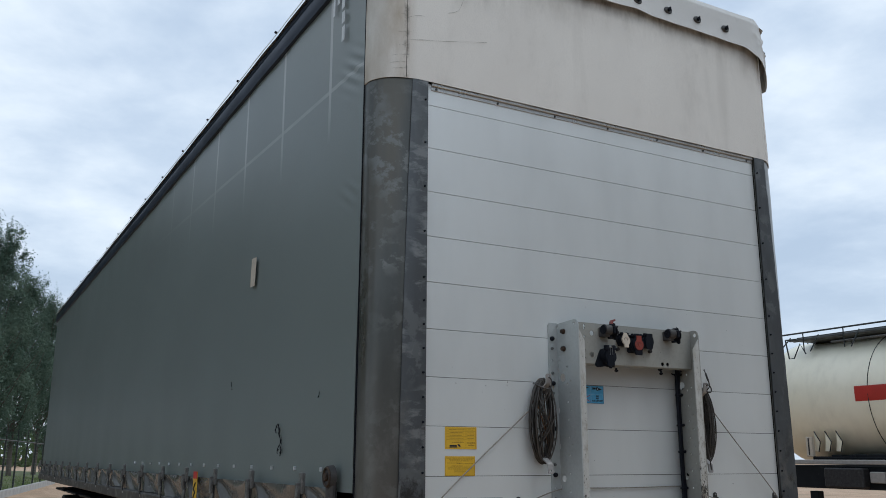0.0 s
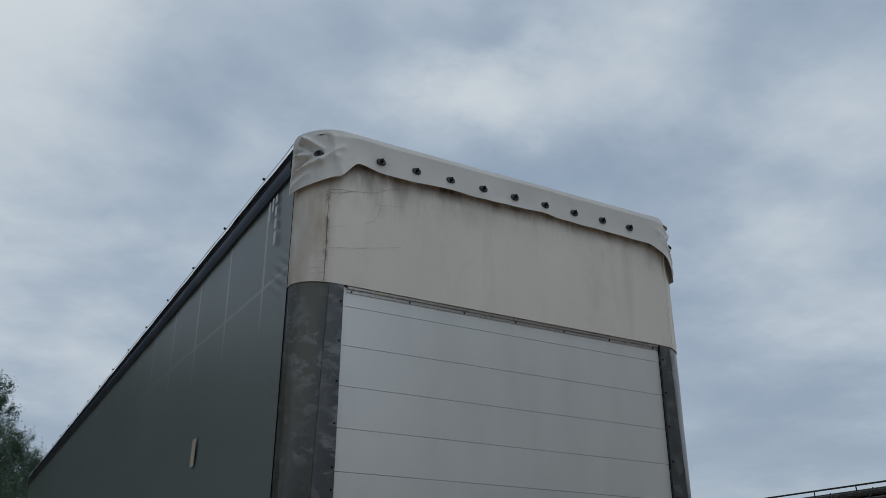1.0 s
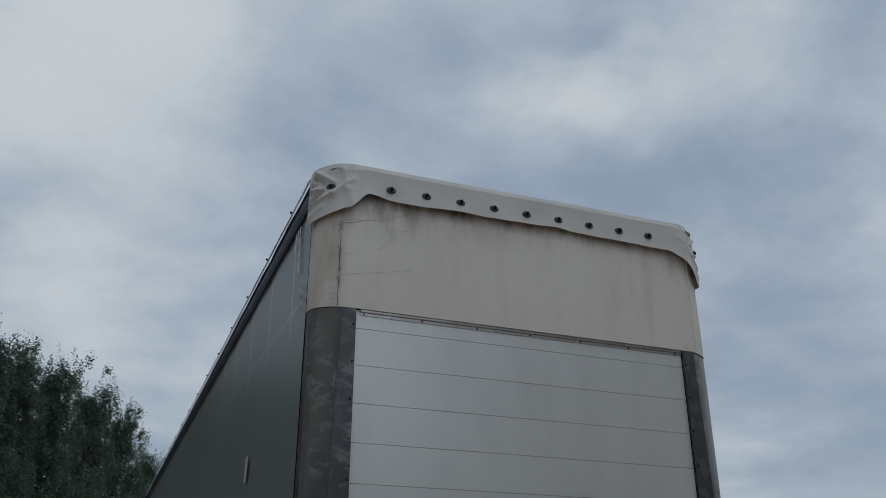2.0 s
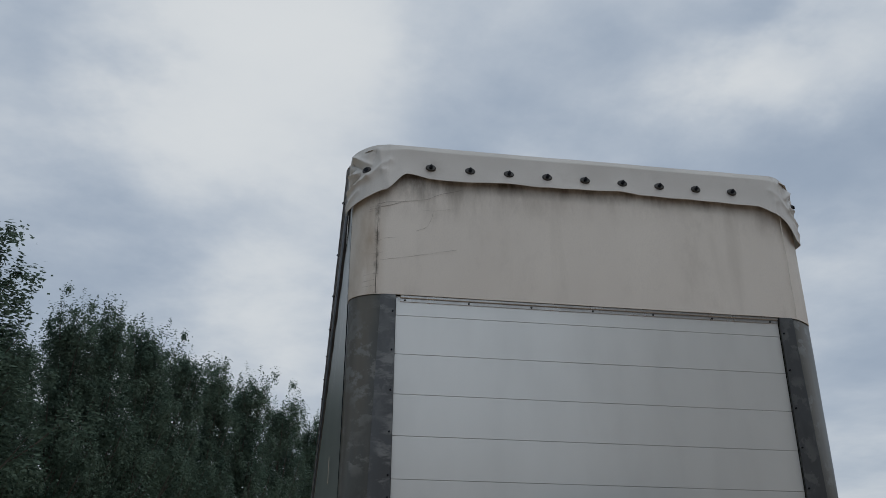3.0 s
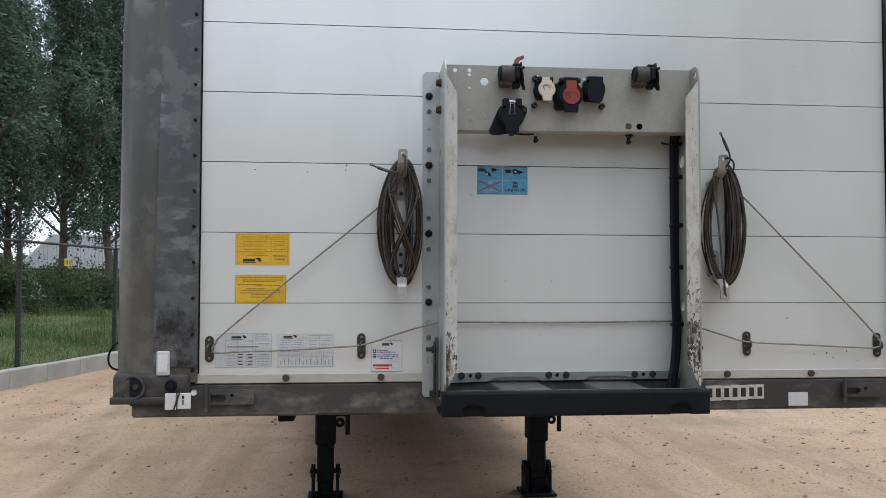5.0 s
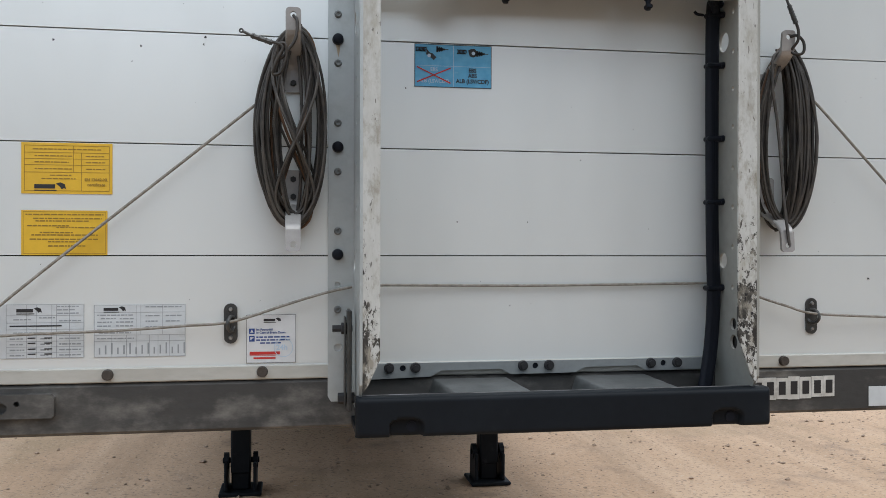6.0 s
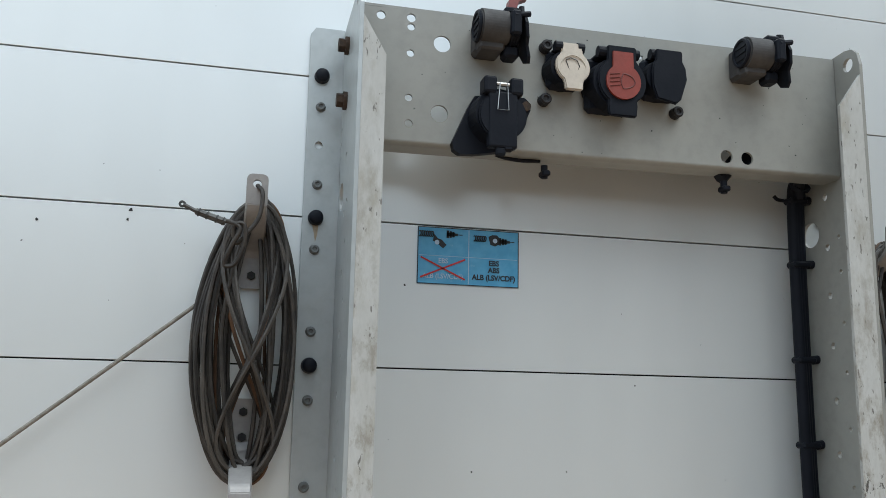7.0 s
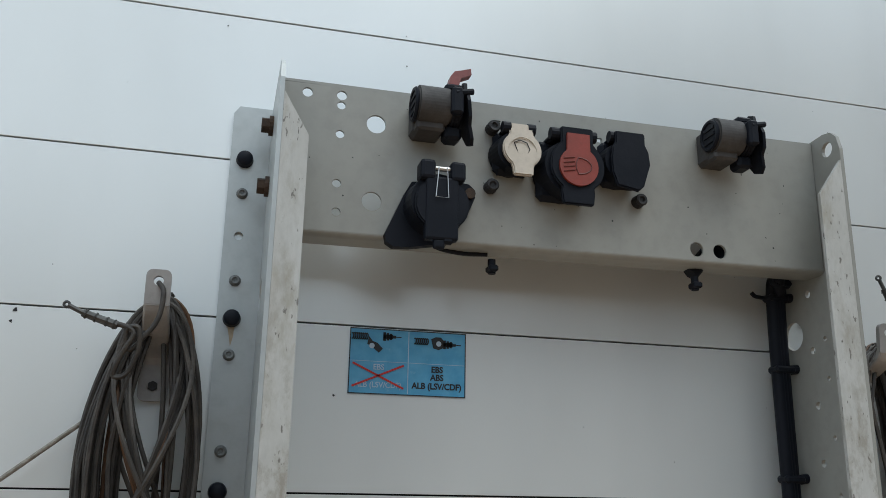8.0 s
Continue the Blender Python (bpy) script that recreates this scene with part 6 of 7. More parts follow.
    # step: strip with bolts, dark pressed tray and a heavy front beam
    bm = bmesh.new()
    plate(bm, [(XL + 0.01, 1.236), (-0.21, 1.24), (-0.19, 1.251), (-0.075, 1.252), (-0.055, 1.241), (0.075, 1.242), (0.095, 1.252), (0.2, 1.253), (0.22, 1.243), (XR - 0.01, 1.243), (XR - 0.01, 1.266), (XL + 0.01, 1.266)],
          [circle2(x, 1.2565, 0.006, 10) for x in (-0.264, -0.006, 0.256)], lambda u, v, d: Vector((u, -0.016 + d, v)), 0.006)
    st = part("step_strip", bm, M_STRIP, trailer, "grey bolted strip above the step")
    # black discs stand in for the dark inside of the strip holes
    for x in (-0.264, -0.006, 0.256):
        bm = bmesh.new()
        rod(bm, (x, -0.0008, 1.2565), (x, -0.0125, 1.2565), 0.0075, 12)
        part("hole_plug", bm, M_BLACK, st)
    for x in (-0.29, -0.24, -0.031, 0.021, 0.229, 0.284):
        bm = bmesh.new()
        rod(bm, (x, -0.016, 1.2575), (x, -0.022, 1.2575), 0.010, 16, 0.009)
        rod(bm, (x, -0.022, 1.2575), (x, -0.026, 1.2575), 0.006, 6)
        part("step_bolt", bm, M_DGREY, st)
    bm = bmesh.new()

    def tray(u, v):
        x = XL + 0.008 + (XR - XL - 0.016) * u
        y = -0.02 - 0.128 * v

        def hump(c):
            k = min(max((0.084 - abs(x - c - 0.02 * v)) / 0.014, 0), 1)
            return k * k * (3 - 2 * k)
        z = 1.200 + 0.036 * max(hump(-0.135), hump(0.145)) - 0.009 * v
        return Vector((x, y, z))
    sheet(bm, 180, 8, tray)
    part("step_tray", bm, M_STEP, trailer, "worn grey pressed steel step with two raised treads", smooth=True)
    bm = bmesh.new()
    rim = [(-0.138, 1.228)] + [(-0.160 - 0.008 * math.sin(k * 0.3927), 1.220 + 0.008 * math.cos(k * 0.3927)) for k in range(5)]
    rim += [(-0.168, 1.220 - 0.053 * k / 16) for k in range(1, 17)] + [(-0.160 - 0.008 * math.cos(k * 0.3927), 1.167 - 0.008 * math.sin(k * 0.3927)) for k in range(1, 5)] + [(-0.138, 1.159)]

    def face(u, v):
        x = -0.362 + 0.762 * u
        y, z = rim[round(v * (len(rim) - 1))]
        edge = min(u, 1 - u) * 0.762
        y += 0.006 * max(0.0, 1 - edge / 0.006) ** 2
        for c in (-0.275, 0.315):
            top = 1.189 - 0.010 * (abs(x - c) / 0.03) ** 4
            k = min(max((0.0285 - abs(x - c)) / 0.004 + 0.5, 0), 1) * min(max((top - z) / 0.005 + 0.5, 0), 1)
            y += 0.014 * k * (1 if y < -0.15 else 0)
        return Vector((x, y, z))
    sheet(bm, 300, len(rim) - 1, face)
    for x0, x1 in ((-0.3615, -0.35), (0.388, 0.3995)):
        box(bm, x0, x1, -0.160, -0.138, 1.1605, 1.2265)
    box(bm, -0.36, 0.398, -0.136, 0.0, 1.157, 1.168)
    beam = part("front_beam", bm, M_BEAM, trailer, "black heavy step beam with two notches in its lower edge", smooth=True)
    bm = bmesh.new()
    tube(bm, [(-0.352 + 0.742 * k / 20, -0.1395, 1.2283) for k in range(21)], 0.0012, 5)
    part("worn_edge", bm, M_WORN, beam)
    for x in (-0.275, 0.315):
        bm = bmesh.new()
        rod(bm, (x + 0.01, -0.1555, 1.175), (x + 0.01, -0.140, 1.175), 0.009, 18)
        part("tow_eye", bm, M_BLACK, beam)
    # latch hinge at the foot of the frame
    for x, s in ((XL - 0.012, -1), (XR + 0.012, 1)):
        bm = bmesh.new()
        box(bm, x - 0.004, x + 0.004, -0.085, -0.045, 1.19, 1.372, 0.002)
        box(bm, x - 0.009, x - 0.006, -0.08, -0.05, 1.20, 1.36, 0.001)
        lt = part("hinge_strap", bm, M_ZINC, trailer, "flat steel hinge strap at the bracket foot")
        bm = bmesh.new()
        rod(bm, (x + s * 0.03, -0.065, 1.338), (x - s * 0.006, -0.065, 1.338), 0.006, 8)
        rod(bm, (x + s * 0.014, -0.065, 1.338), (x + s * 0.004, -0.065, 1.338), 0.0105, 6)
        part("hinge_bolt", bm, M_DGREY, lt)
        bm = bmesh.new()
        rod(bm, (x + s * 0.02, -0.065, 1.212), (x - s * 0.010, -0.065, 1.212), 0.010, 6)
        part("hinge_bolt", bm, M_DGREY, lt)


def air_coupling(bar, x, z, lever):
    """A claw coupling lying along the bar: ribbed barrel, mounting foot, flap and, on one, a red lever."""
    y = YB - 0.036
    bm = bmesh.new()
    rod(bm, (x - 0.030, y, z + 0.006), (x + 0.012, y, z + 0.006), 0.0235, 40)
    bmesh.ops.bevel(bm, geom=[e for e in bm.edges if e.calc_face_angle(0) > 1.0], offset=0.003, segments=2, affect="EDGES")
    rod(bm, (x + 0.012, y, z + 0.006), (x + 0.02, y, z + 0.006), 0.020, 32)
    box(bm, x - 0.028, x + 0.006, y - 0.006, y + 0.037, z - 0.026, z - 0.012, 0.003)
    box(bm, x - 0.03, x + 0.0, y + 0.01, y + 0.036, z - 0.024, z + 0.02, 0.003)
    c = part("air_coupling", bm, M_BARREL, bar, "dusty grey air line coupling head" + (" with faded red lever" if lever else ""))
    bm = bmesh.new()
    ring(bm, (x - 0.0305, y, z + 0.006), (1, 0, 0), 0.0185, 0.003, 28, 6)
    rod(bm, (x - 0.0312, y, z + 0.006), (x - 0.029, y, z + 0.006), 0.0165, 24)
    for dz in (-0.009, 0.0, 0.009):
        box(bm, x - 0.0325, x - 0.0310, y - 0.012, y + 0.012, z + 0.006 + dz - 0.002, z + 0.006 + dz + 0.002)
    part("seal_face", bm, M_BLACK, c)
    bm = bmesh.new()
    plate(bm, [(z - 0.040, y - 0.004), (z - 0.034, y - 0.013), (z - 0.02, y - 0.017), (z - 0.012, y - 0.026), (z + 0.006, y - 0.030), (z + 0.018, y - 0.025), (z + 0.022, y - 0.016), (z + 0.036, y - 0.012), (z + 0.040, y - 0.002), (z + 0.034, y + 0.012), (z + 0.02, y + 0.02), (z - 0.01, y + 0.022), (z - 0.036, y + 0.008)], [],
          lambda u, v, d: Vector((x + 0.027 + d - 0.10 * (u - z) + 3.0 * (u - z - 0.004) ** 2, v, u)), 0.004)
    box(bm, x + 0.008, x + 0.022, y - 0.031, y - 0.018, z - 0.012, z + 0.022, 0.003)
    box(bm, x + 0.004, x + 0.026, y - 0.012, y + 0.006, z + 0.024, z + 0.034, 0.003)
    rod(bm, (x + 0.012, y - 0.028, z + 0.014), (x + 0.034, y - 0.024, z + 0.020), 0.004, 8)
    box(bm, x + 0.006, x + 0.027, y - 0.004, y + 0.02, z - 0.034, z - 0.016, 0.004)
    for k in range(3):
        ring(bm, (x + 0.014 + 0.004 * k, y, z + 0.006), (1, 0, 0), 0.0215, 0.0024, 30, 6)
    part("flap_cover", bm, M_BLACK, c, "black hinged flap cover")
    if lever:
        bm = bmesh.new()
        plate(bm, [(x + 0.008, z + 0.028), (x + 0.011, z + 0.045), (x + 0.016, z + 0.052), (x + 0.024, z + 0.054), (x + 0.036, z + 0.058), (x + 0.037, z + 0.050), (x + 0.024, z + 0.044), (x + 0.02, z + 0.028)], [],
              lambda u, v, d: Vector((u, y - 0.008 + d, v)), 0.013)
        part("lever", bm, lever, c, "faded red lever")


def lid_shape(r, kind):
    """Outline of a hinged socket lid round its centre: a disc with a hinge neck and, by kind, a tail or tongue."""
    neck = {"drop": 0.62, "tongue": 0.6, "plain": 0.75}[kind]
    pts = [(-neck * r, 1.42 * r), (-neck * r, 0.85 * r)]
    if kind == "plain":
        pts += [(-0.9 * r, 0.6 * r), (-0.98 * r, 0.1 * r), (-0.95 * r, -0.6 * r), (-0.72 * r, -1.25 * r), (0.35 * r, -1.45 * r), (0.62 * r, -1.2 * r), (0.98 * r, -0.1 * r), (0.92 * r, 0.5 * r)]
    else:
        left = [(-r * math.cos(a), r * math.sin(a)) for a in [radians(46 - 11 * i) for i in range(10)]]
        w, low = (0.54, 1.42) if kind == "drop" else (0.62, 1.42)
        pts += left + [(-w * r, -0.98 * r), (-w * r * 0.92, -low * r), (w * r * 0.92, -low * r), (w * r, -0.98 * r)] + [(-u, v) for u, v in left[::-1]]
    return pts + [(neck * r, 0.85 * r), (neck * r, 1.42 * r)]


def socket(bar, x, z, r, lid_mat, label, kind, tilt=0.0, deep=0.035):
    yb = YB
    bm = bmesh.new()
    rod(bm, (x - 0.006, yb, z), (x - 0.004, yb - deep, z), r * 1.06, 26, r * 0.98)
    box(bm, x - r * 1.15, x + r * 0.75, yb - 0.014, yb, z - r * 1.1, z + r * 1.15, 0.006)
    s = part("power_socket", bm, M_BLACK, bar, label)
    bm = bmesh.new()
    plate(bm, lid_shape(r, kind), [], lambda u, v, d: Vector((x + u + 0.002, yb - deep - 0.001 - d + 0.12 * v * tilt, z + v)), 0.007)
    bmesh.ops.recalc_face_normals(bm, faces=bm.faces)
    bmesh.ops.bevel(bm, geom=[e for e in bm.edges if e.calc_face_angle(0) > 1.2], offset=0.0016, segments=2, affect="EDGES")
    lid = part("lid", bm, lid_mat, s)
    bm = bmesh.new()
    for dx in (-1, 1):
        rod(bm, (x + dx * r * 0.85, yb - deep + 0.002, z + r * 1.22), (x + dx * r * 0.45, yb - deep + 0.002, z + r * 1.22), 0.0075, 12)
    box(bm, x - r * 0.8, x + r * 0.8, yb - deep + 0.004, yb, z + r * 1.05, z + r * 1.3, 0.003)
    part("hinge", bm, M_BLACK, s)
    return s, lid, yb - deep - 0.008


def sockets(bar):
    # cream lid with a moulded outline
    s, lid, y = socket(bar, -0.065, 2.0765, 0.0245, M_CREAM, "black socket with a dirty cream lid", "drop", deep=0.026, tilt=1)
    bm = bmesh.new()
    outline = [(-0.012, 0.012), (-0.004, 0.016), (0.006, 0.013), (0.010, 0.004), (0.006, -0.004), (0.009, -0.014), (0.003, -0.008), (-0.001, -0.003), (-0.006, -0.005), (-0.009, 0.004), (-0.012, 0.012)]
    tube(bm, [(-0.063 + u * 0.9, y - 0.0002, 2.073 + v * 0.9) for u, v in outline], 0.0006, 4)
    part("moulded_line", bm, M_DGREY, lid)
    bm = bmesh.new()
    ring(bm, (-0.063, y + 0.0002, 2.0735), (0, 1, 0), 0.0180, 0.0008, 28, 5)
    part("lid_rim", bm, M_CREAM, lid)
    # large socket with a red round inset and tongue
    s, lid, y = socket(bar, 0.003, 2.060, 0.035, M_BLACK, "large black socket with a red lid emblem", "tongue", deep=0.034)
    bm = bmesh.new()
    shape = circle2(0.005, 2.058, 0.0250, 28)
    plate(bm, shape, [], lambda u, v, d: Vector((u, y + 0.0005 - d, v)), 0.004)
    plate(bm, [(-0.010, 2.076), (0.020, 2.076), (0.0195, 2.100), (-0.0095, 2.100)], [], lambda u, v, d: Vector((u, y + 0.0005 - d, v)), 0.0038)
    red = part("red_inset", bm, M_RED, lid, "red lid inset")
    bm = bmesh.new()
    tube(bm, [(0.004 + (0.017 * math.cos(a) if abs(a) < 1.6 else 0.0), y - 0.0036, 2.058 + 0.0105 * math.sin(a)) for a in [-1.57 + 0.314 * k for k in range(11)]] + [(0.001, y - 0.0036, 2.062), (0.001, y - 0.0036, 2.054)], 0.0009, 5, closed=True)
    for k in range(4):
        rod(bm, (-0.015, y - 0.0036, 2.066 - 0.0055 * k), (-0.001, y - 0.0036, 2.0685 - 0.0055 * k), 0.0009, 5)
    part("headlamp_symbol", bm, M_REDLINE, red)
    # plain black socket
    socket(bar, 0.078, 2.078, 0.0270, M_BLACK, "black socket with a plain black lid", "plain", deep=0.026)
    # flat multi-pin socket with a wire spring
    cx, cz = -0.164, 1.998
    bm = bmesh.new()
    plate(bm, [(cx + u, cz + v) for u, v in ((-0.060, -0.036), (-0.058, -0.046), (-0.050, -0.051), (-0.03, -0.050), (0.015, -0.042), (0.038, -0.006), (0.048, 0.018), (0.047, 0.028), (0.040, 0.034), (0.02, 0.036), (-0.03, 0.03), (-0.038, 0.015))],
          [], lambda u, v, d: Vector((u, YB - 0.012 + d, v)), 0.012)
    rod(bm, (cx - 0.004, YB, cz), (cx - 0.002, YB - 0.036, cz), 0.037, 28, 0.034)
    s = part("multi_pin_socket", bm, M_BLACK, bar, "black multi-pin socket with wire spring lid")
    bm = bmesh.new()
    plate(bm, circle2(cx, cz - 0.004, 0.0325, 30), [], lambda u, v, d: Vector((u, YB - 0.0365 - d, v)), 0.007)
    bmesh.ops.recalc_face_normals(bm, faces=bm.faces)
    bmesh.ops.bevel(bm, geom=[e for e in bm.edges if e.calc_face_angle(0) > 1.2], offset=0.002, segments=2, affect="EDGES")
    box(bm, cx - 0.020, cx + 0.019, YB - 0.0455, YB - 0.032, cz - 0.048, cz + 0.028, 0.003, 2)
    box(bm, cx - 0.010, cx + 0.004, YB - 0.044, YB - 0.036, cz - 0.058, cz - 0.046, 0.003, 2)
    for dx in (-1, 1):
        box(bm, cx + dx * 0.018 - 0.009, cx + dx * 0.018 + 0.009, YB - 0.0475, YB - 0.022, cz + 0.024, cz + 0.048, 0.004, 2)
    box(bm, cx + 0.0, cx + 0.014, YB - 0.045, YB - 0.036, cz - 0.052, cz - 0.03, 0.003)
    lid = part("lid", bm, M_BLACK, s)
    bm = bmesh.new()
    yy = YB - 0.0475
    tube(bm, [(cx - 0.006, yy, cz + 0.038), (cx - 0.009, yy, cz + 0.002), (cx + 0.006, yy, cz + 0.002), (cx + 0.004, yy, cz + 0.038)], 0.0008, 5)
    rod(bm, (cx - 0.012, yy + 0.008, cz + 0.039), (cx + 0.012, yy + 0.008, cz + 0.039), 0.003, 8)
    part("spring", bm, M_STEELB, lid, "bright wire spring")
    bm = bmesh.new()
    rod(bm, (cx + 0.041, YB - 0.012, cz + 0.022), (cx + 0.041, YB - 0.016, cz + 0.022), 0.0065, 12)
    part("mount_screw", bm, M_RUST, s)


# ---------- labels on the front wall ----------
def label(name, x0, x1, z0, z1, material, lab):
    bm = bmesh.new()
    box(bm, x0, x1, -0.0012, 0.0, z0, z1)
    return part(name, bm, material, trailer, lab)


def text_rows(x0, x1, rows, y, rng, h=0.0022):
    """Bars for lines of unreadable print: each row is (z, start, end) as shares of the width."""
    out = []
    for z, a, b in rows:
        x = x0 + (x1 - x0) * a
        end = x0 + (x1 - x0) * b
        while x < end - 0.001:
            w = rng.uniform(0.003, 0.011)
            out.append((x, min(x + w, end), z - h / 2, z + h / 2))
            x += w + 0.0016
    return out


def emblem(bm, x, z, s, y):
    """A plain dark shape and bar in place of the maker's mark."""
    box(bm, x - 0.021 * s, x + 0.007 * s, y - 0.0005, y, z - 0.003 * s, z + 0.003 * s)
    box(bm, x - 0.021 * s, x + 0.009 * s, y - 0.0005, y, z - 0.0065 * s, z - 0.005 * s)
    f = [(0.008, 0.004), (0.014, 0.006), (0.02, 0.0035), (0.022, -0.004), (0.019, -0.002), (0.016, -0.004), (0.013, 0.0)]
    bm.faces.new([bm.verts.new((x + u * s, y - 0.0004, z + v * s)) for u, v in f])


def stickers():
    rng = random.Random(77)
    y = -0.0012
    # upper yellow table label
    s = label("yellow_label", -0.943, -0.789, 1.579, 1.670, M_YELLOW, "yellow load certificate label with brown print")
    bm = bmesh.new()
    x0, x1 = -0.938, -0.794
    grid = [(x0, x1, z, z + 0.0007) for z in (1.584, 1.6645, 1.652, 1.641, 1.630, 1.617)] + [(x0, x0 + 0.0007, 1.584, 1.665), (x1 - 0.0007, x1, 1.584, 1.665), (-0.856, -0.8553, 1.617, 1.665), (-0.842, -0.8413, 1.584, 1.652)]
    bars(bm, grid, y, 0.0004)
    bars(bm, text_rows(x0, x1, [(1.6585, 0.1, 0.9), (1.6465, 0.12, 0.56), (1.6465, 0.72, 0.95), (1.6355, 0.12, 0.52), (1.6355, 0.72, 0.95), (1.6235, 0.12, 0.56), (1.6235, 0.72, 0.95), (1.612, 0.3, 0.55), (1.606, 0.2, 0.6)], y, rng, 0.0018), y, 0.0004)
    part("print", bm, M_INKY, s)
    words("title", "EN 12642-XL", 0.0072, (-0.8165, y - 0.0004, 1.6045), M_INKY, s, bold=0.016)
    words("title", "certificate", 0.0076, (-0.8165, y - 0.0004, 1.5955), M_INKY, s, bold=0.016)
    bm = bmesh.new()
    emblem(bm, -0.895, 1.592, 1.25, y)
    part("emblem", bm, M_INK, s)
    s = label("yellow_label", -0.943, -0.7975, 1.4695, 1.5495, M_YELLOW, "yellow wheel nut notice label with brown print")
    bm = bmesh.new()
    x0, x1 = -0.94, -0.80
    bars(bm, [(x0, x1, 1.472, 1.4726), (x0, x1, 1.5465, 1.5471), (x0, x0 + 0.0006, 1.472, 1.547), (x1 - 0.0006, x1, 1.472, 1.547)], y, 0.0004)
    bars(bm, text_rows(x0, x1, [(1.542, 0.03, 0.97), (1.535, 0.12, 0.95), (1.5305, 0.15, 0.8), (1.522, 0.05, 0.55), (1.519, 0.4, 0.95), (1.51, 0.2, 0.6), (1.5055, 0.1, 0.9), (1.498, 0.08, 0.92), (1.4935, 0.3, 0.7), (1.486, 0.3, 0.75)], y, rng, 0.0022), y, 0.0004)
    part("print", bm, M_INKY, s)
    # faded transparent data labels
    s = label("data_label", -0.998, -0.837, 1.286, 1.382, M_GLABEL, "faded pale data label with grey tables")
    bm = bmesh.new()
    g = [(-0.968, -0.838, z, z + 0.0006) for z in (1.2865, 1.3815, 1.362, 1.349, 1.337, 1.326, 1.316, 1.306, 1.296)] + [(x, x + 0.0006, 1.287, 1.381) for x in (-0.968, -0.934, -0.918, -0.892, -0.884, -0.862, -0.838)]
    bars(bm, g, y, 0.0003)
    bars(bm, text_rows(-0.962, -0.84, [(z_, a_, b_) for z_ in (1.321, 1.311, 1.301, 1.2915) for a_, b_ in ((0.0, 0.2), (0.42, 0.55), (0.68, 0.98))], y, rng, 0.0024), y, 0.0003)
    bars(bm, text_rows(-0.962, -0.84, [(1.358, 0.4, 0.62), (1.3525, 0.68, 0.98), (1.3315, 0.05, 0.98), (1.355, 0.05, 0.3), (1.3435, 0.05, 0.72), (1.378, 0.65, 0.95), (1.372, 0.65, 0.9), (1.366, 0.65, 0.95)], y, rng, 0.002), y, 0.0003)
    part("print", bm, M_INKG, s)
    bm = bmesh.new()
    emblem(bm, -0.93, 1.371, 1.0, y)
    bars(bm, [(x, x + 0.013, z, z + 0.0022) for x in (-0.932, -0.904) for z in (1.321, 1.312, 1.3015, 1.2925)] + [(-0.962, -0.875, 1.3425, 1.3448)], y, 0.0005)
    part("emblem", bm, M_INK, s)
    s = label("data_label", -0.8205, -0.6615, 1.2855, 1.380, M_GLABEL, "faded pale data label with grey tables")
    bm = bmesh.new()
    g = [(-0.820, -0.662, z, z + 0.0006) for z in (1.286, 1.3795, 1.366, 1.325, 1.314)] + [(x, x + 0.0006, 1.326, 1.38) for x in (-0.82, -0.748, -0.74, -0.702, -0.6625)] + [(x, x + 0.0006, 1.286, 1.325) for x in (-0.82, -0.79, -0.765, -0.748, -0.725, -0.71, -0.69, -0.6625)]
    bars(bm, g, y, 0.0003)
    bars(bm, [(x, x + 0.0025, 1.291, 1.291 + 0.012 + 0.004 * (k % 3)) for k, x in enumerate([-0.812 + 0.0105 * i for i in range(15)])], y, 0.0004)
    bars(bm, text_rows(-0.735, -0.665, [(1.376, 0.05, 0.95), (1.36, 0.05, 0.4), (1.36, 0.55, 0.95), (1.35, 0.05, 0.35), (1.35, 0.55, 0.9), (1.34, 0.05, 0.4), (1.34, 0.55, 0.95)], y, rng, 0.0022), y, 0.0003)
    bars(bm, text_rows(-0.815, -0.75, [(1.3615, 0.0, 0.95), (1.3555, 0.1, 0.5), (1.355, 0.6, 0.98), (1.349, 0.0, 0.4), (1.342, 0.0, 0.36), (1.335, 0.0, 0.4), (1.3295, 0.05, 0.9), (1.3195, 0.0, 0.98), (1.349, 0.5, 0.95), (1.342, 0.5, 0.95), (1.335, 0.5, 0.8)], y, rng, 0.0022), y, 0.0003)
    part("print", bm, M_INKG, s)
    bm = bmesh.new()
    emblem(bm, -0.785, 1.372, 0.9, y)
    part("emblem", bm, M_INK, s)
    # white service label
    s = label("service_label", -0.553, -0.463, 1.270, 1.3595, M_WLABEL, "white breakdown service label with blue and red print")
    bm = bmesh.new()
    bars(bm, [(-0.553, -0.463, 1.270, 1.2706), (-0.553, -0.463, 1.3589, 1.3595), (-0.553, -0.5524, 1.27, 1.3595), (-0.4636, -0.463, 1.27, 1.3595)], y, 0.0004)
    emblem(bm, -0.506, 1.3495, 0.75, y)
    part("emblem", bm, M_INK, s)
    bm = bmesh.new()
    box(bm, -0.548, -0.538, y - 0.0005, y, 1.324, 1.334)
    box(bm, -0.548, -0.538, y - 0.0005, y, 1.310, 1.3205)
    part("blue_square", bm, M_INKB, s)
    bm = bmesh.new()
    for p in ([(-0.543, 1.3325), (-0.546, 1.3265), (-0.540, 1.3265)], [(-0.546, 1.318), (-0.540, 1.318), (-0.540, 1.316), (-0.5435, 1.3155), (-0.544, 1.312), (-0.5455, 1.313)]):
        bm.faces.new([bm.verts.new((u, y - 0.0009, v)) for u, v in p])
    part("symbol", bm, M_WLABEL, s)
    bm = bmesh.new()
